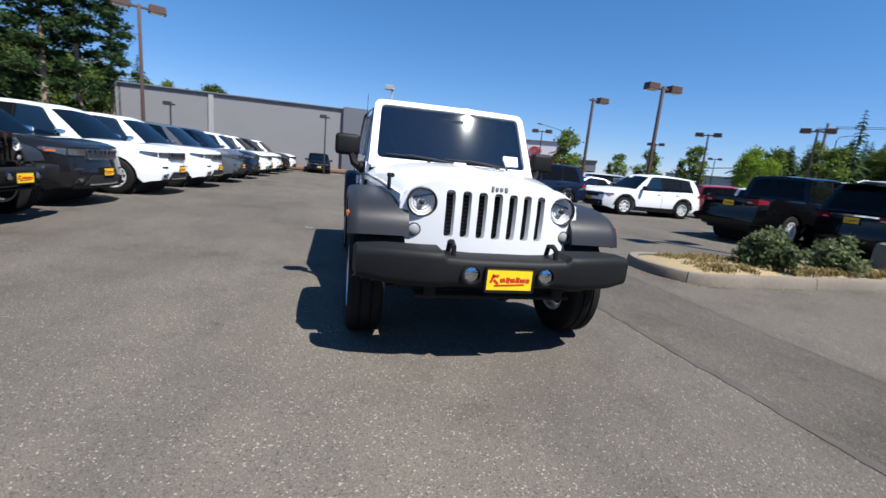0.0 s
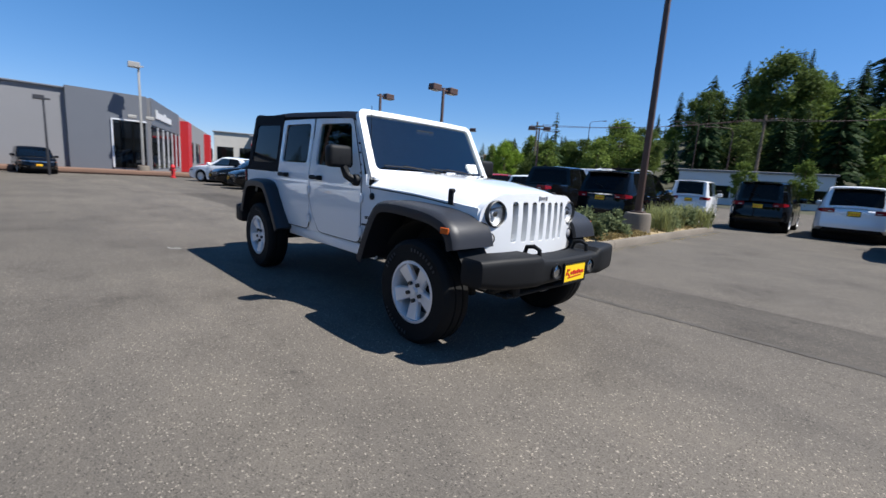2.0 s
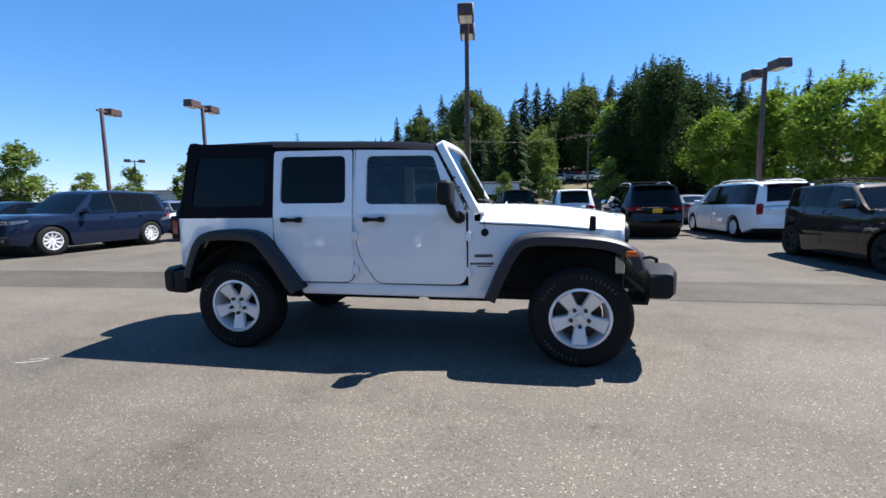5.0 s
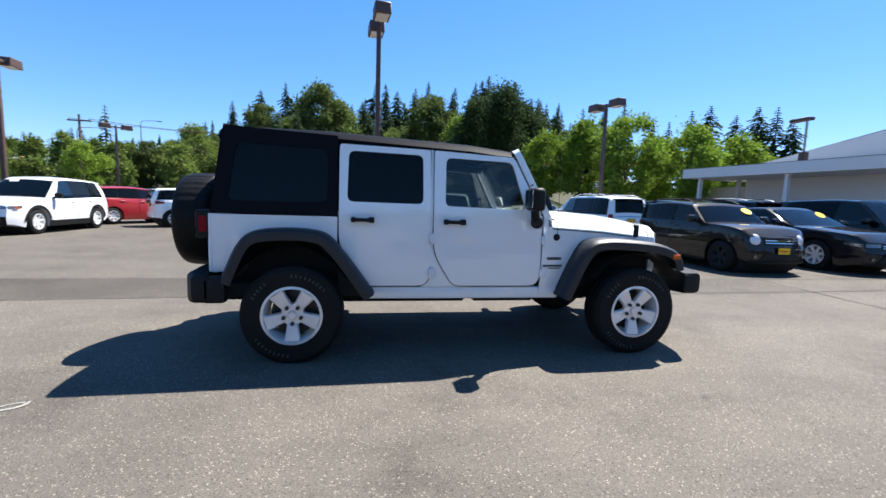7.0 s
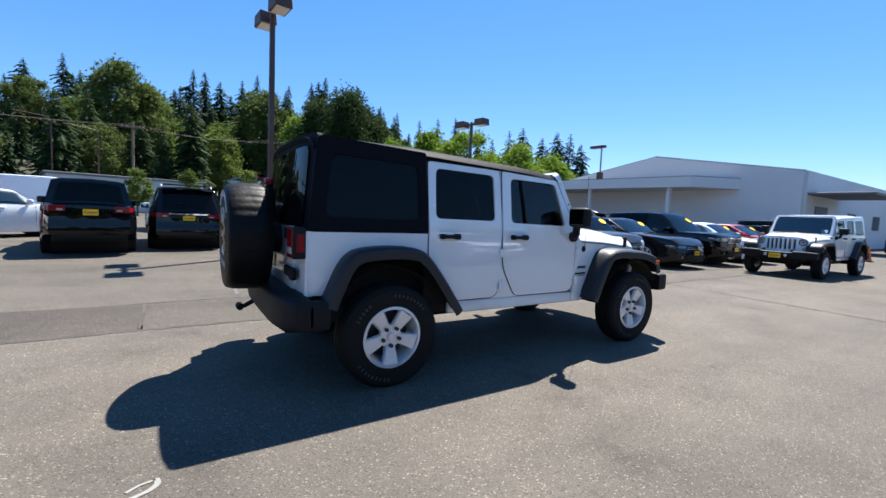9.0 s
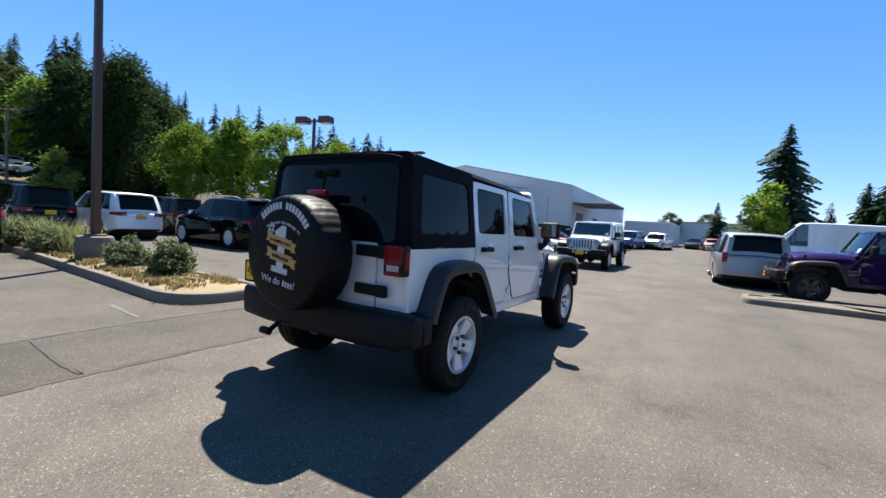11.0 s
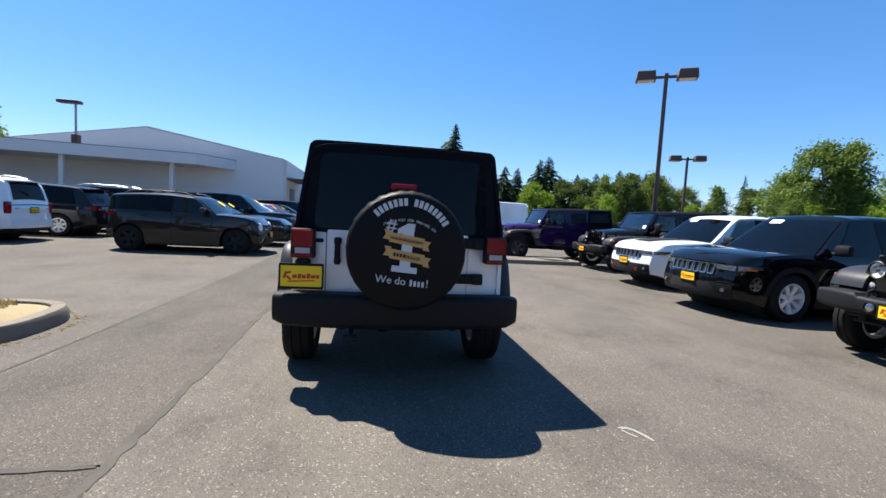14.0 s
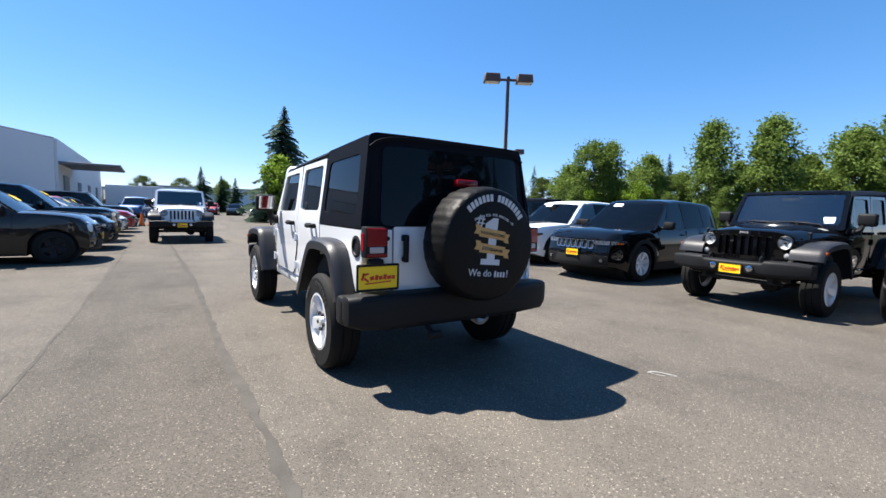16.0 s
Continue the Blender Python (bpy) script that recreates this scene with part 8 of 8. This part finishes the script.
az = 124.0
while az > 62:
    plant(firs, 18, az + rt.uniform(-1, 1), rt.uniform(98, 112), skyline(az) * rt.uniform(0.86, 1.06))
    az -= 1.5
az = 126.0
while az > 60:
    if rt.random() < 0.72:
        plant(firs, 18, az + rt.uniform(-1, 1), rt.uniform(80, 95), skyline(az) * rt.uniform(0.72, 0.98))
    else:
        plant(broad, 12, az, rt.uniform(80, 92), skyline(az) * rt.uniform(0.6, 0.9))
    az -= 1.6
az = 124.0
while az > 88:
    if rt.random() < 0.62:
        plant(firs, 18, az + rt.uniform(-1, 1), rt.uniform(62, 74), min(13.0, skyline(az) * rt.uniform(0.55, 0.85)))
    else:
        plant(broad, 12, az + rt.uniform(-1.5, 1.5), rt.uniform(62, 72), min(9.5, skyline(az) * rt.uniform(0.42, 0.66)))
    az -= 2.2
# bright trees beyond the parked cars, firs behind them
for a, d, e in ((67, 52, 9.6), (63, 50, 11.2), (57.5, 47, 11.6), (54, 54, 8.6), (50.3, 47, 10.2), (46, 52, 8.4), (79, 72, 11.5), (43.5, 56, 6.5)):
    plant(light, 10, a, d, e)
for a, e in ((66, 13.2), (63, 12.5), (60.5, 12.8), (58, 13.0), (55, 11.0), (51, 11.6), (49, 12.0), (46.5, 10.8), (44.5, 11.5), (43, 11.4), (41.5, 10.0), (68.5, 13.5), (53, 10.6)):
    plant(firs, 18, a, rt.uniform(84, 96), e)
# young trees in the lots
for a, d, e in ((146, 42, 6.2), (131.6, 48, 5.0), (137, 55, 4.2), (119, 45, 5.3), (113, 50, 5.6), (97, 46, 3.6), (92, 48, 3.8), (86, 44, 4.4), (79, 52, 5.0), (141, 60, 3.6), (125, 58, 5.0)):
    plant(mid, 6, a, d, e)
lone = conifer("spruce_tree", "lone open-branched conifer above the far roofs", 13, 77, "needle", 0.2, 0.05, 0.6)
x, y = spot(119.3, 62)
lone.matrix_world = Matrix.Translation((x, y, ground_height(x, y))) @ Matrix.Scale(0.83, 4)

# the large blue-green spruce and its neighbours in the east
spruce = conifer("spruce_tree", "tall blue-green spruce beside the lane", 9.6, 71, "needle_blue", 0.27, 0.07, 2.4)
spruce.matrix_world = Matrix.Translation((32.8, -6.6, 0)) @ Matrix.Diagonal((1.2, 1.2, 1, 1))
sm = broadleaf("young_tree", "young yellow-green tree before the spruce", 5.3, 72, "leaf_light", 0.24, 0.2, 55, 90, 0.022)
sm.matrix_world = Matrix.Translation((30.5, -5.6, 0))
for x, y, h in ((77, -3.2, 7.6), (79, -6.4, 6.4), (76, -8.2, 6.0)):
    if h == 7.6:
        cols[0].matrix_world = Matrix.Translation((x, y, 0)) @ Matrix.Scale(h / 7, 4)
    else:
        c = copy_thing(cols[0], Matrix.Translation((x, y, 0)))
        c.scale = (h / 7,) * 3
# one light young tree by the far lot, and the great dark crown beyond the low building
yt = copy_thing(light[0], Matrix.Translation((-16.2, 22.4, 0)))
yt.scale = (0.33, 0.33, 0.39)
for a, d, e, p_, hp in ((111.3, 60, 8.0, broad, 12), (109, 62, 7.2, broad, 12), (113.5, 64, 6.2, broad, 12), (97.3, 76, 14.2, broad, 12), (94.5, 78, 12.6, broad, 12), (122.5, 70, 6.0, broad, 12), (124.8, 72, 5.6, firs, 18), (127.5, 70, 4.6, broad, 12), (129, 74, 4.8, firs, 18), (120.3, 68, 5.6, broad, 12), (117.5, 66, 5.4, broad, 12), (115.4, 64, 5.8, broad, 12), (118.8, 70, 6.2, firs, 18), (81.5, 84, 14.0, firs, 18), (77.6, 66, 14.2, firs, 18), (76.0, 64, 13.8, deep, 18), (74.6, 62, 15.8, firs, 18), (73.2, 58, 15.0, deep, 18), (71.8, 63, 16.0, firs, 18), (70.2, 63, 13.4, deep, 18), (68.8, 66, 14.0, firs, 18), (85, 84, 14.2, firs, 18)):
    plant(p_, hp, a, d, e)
EYE = (-5.0, 0.0)
for a, d, e, kind in ((-15.2, 50, 6.4, "d"), (-16.6, 50, 7.2, "d"), (-18.4, 52, 7.0, "d"), (-21.2, 50, 8.2, "d"), (-22.3, 52, 8.6, "d"), (-23.8, 50, 6.2, "d"), (-26, 52, 6.4, "d"), (-28.2, 50, 6.6, "d"), (-31, 54, 7.0, "d"), (-34, 54, 6.6, "d"), (-20.5, 40, 5.0, "l"), (-24.5, 50, 5.6, "b"), (-27, 50, 5.8, "b"), (-29.5, 48, 6.4, "b"), (-32, 48, 6.6, "b"), (-35, 50, 6.6, "b"), (-30, 40, 4.0, "l"), (-12, 70, 4.6, "f"), (-5, 120, 3.0, "b"), (-1, 125, 3.0, "b"), (3, 118, 3.0, "b")):
    if kind == "f":
        plant(firs, 18, a, d, e)
    elif kind == "d":
        plant(dense, 9, a, d, e)
    elif kind == "b":
        plant(broad, 12, a, d, e)
    else:
        plant(light, 10, a, d, e)
# southern trees: a low wood, with taller single crowns before it
for k in range(22):
    a = -36 - k * 2.8 + rt.uniform(-0.8, 0.8)
    e = curve_at([(-100, 7), (-72, 6.8), (-58, 6.2), (-50, 5.4), (-36, 5.2)], a)
    plant(olive if k % 3 else broad, 12, a, rt.uniform(62, 78), e * rt.uniform(0.85, 1.05))
    if k % 3 == 0:
        plant(firs, 18, a + 0.8, rt.uniform(90, 105), (e + 1.0) * rt.uniform(0.95, 1.1))
    if k % 3 != 0:
        plant(light if k % 2 else olive, 10 if k % 2 else 12, a + rt.uniform(-1, 1), rt.uniform(42, 52), e * rt.uniform(0.5, 0.75))
for a, d, e, kind in ((-50.2, 46, 9.6, 0), (-52.4, 47, 9.3, 1), (-57, 50, 7.6, 2), (-63.3, 46, 11.2, 1), (-68.9, 45, 11.2, 1), (-75.5, 48, 9.6, 0), (-78.5, 47, 10.2, 2), (-84, 46, 10.5, 2), (-92, 46, 9.5, 0), (-47.5, 48, 6.5, 2), (-60.5, 50, 5.6, 0), (-66.2, 50, 6.6, 2), (-72, 50, 7.2, 0)):
    plant([olive[kind]], 12, a, d, e)
# tall pines and firs in the west
EYE = (4.5, -1.0)
pines = [pine("pine_tree", "tall open pine with a bare pale trunk", 18, 81 + k, "western pines", 0.35 - 0.12 * k) for k in range(3)]
for a, d, e in ((-156.3, 42, 13.0), (-153.7, 39, 18.5), (-151.2, 38, 20), (-147.8, 40, 19)):
    plant(pines, 18, a, d, e)
for a, d, e in ((-158.5, 50, 8.5), (-149.5, 56, 12), (-146.5, 50, 15), (-144, 46, 15), (-141, 46, 15)):
    plant(firs, 18, a, d, e)
for a, d, e in ((-155.5, 60, 7.0), (-152.8, 62, 7.4), (-150.5, 60, 8.0), (-147, 50, 8.5), (-144, 44, 8.0), (-165.7, 72, 6.6), (-167.5, 74, 5.6), (-163, 72, 5.8), (-161, 70, 6.4), (-169.5, 76, 5.0), (-171, 78, 4.6), (-159, 66, 6.2)):
    plant(broad, 12, a, d, e)
# dry leaves and grit along the kerb's foot
rl = np.random.default_rng(21)
V, F = [], []
for _ in range(420):
    side = rl.random()
    if side < 0.45:
        x, y = 0.12 + abs(rl.normal()) * 0.06, 3.6 + rl.random() * 9.5
    elif side < 0.75:
        x, y = -1.52 - abs(rl.normal()) * 0.06, 3.6 + rl.random() * 9.5
    else:
        a = rl.random() * math.pi
        x, y = -0.7 + 0.86 * math.cos(a), 4.0 - 0.78 * math.sin(a) - abs(rl.normal()) * 0.05
    q, w_ = rl.random() * 6.283, 0.012 + 0.016 * rl.random()
    b = len(V)
    V += [(x + w_ * math.cos(q), y + w_ * math.sin(q), 0.004), (x + w_ * 0.6 * math.cos(q + 2), y + w_ * 0.6 * math.sin(q + 2), 0.012), (x - w_ * math.cos(q), y - w_ * math.sin(q), 0.006), (x + w_ * 0.6 * math.cos(q - 2), y + w_ * 0.6 * math.sin(q - 2), 0.01)]
    F.append((b, b + 1, b + 2, b + 3))
tagged(raw("dry_leaves", V, F, "straw"), "dry leaves and straw along the kerb", "leaf litter", kind="stuff")
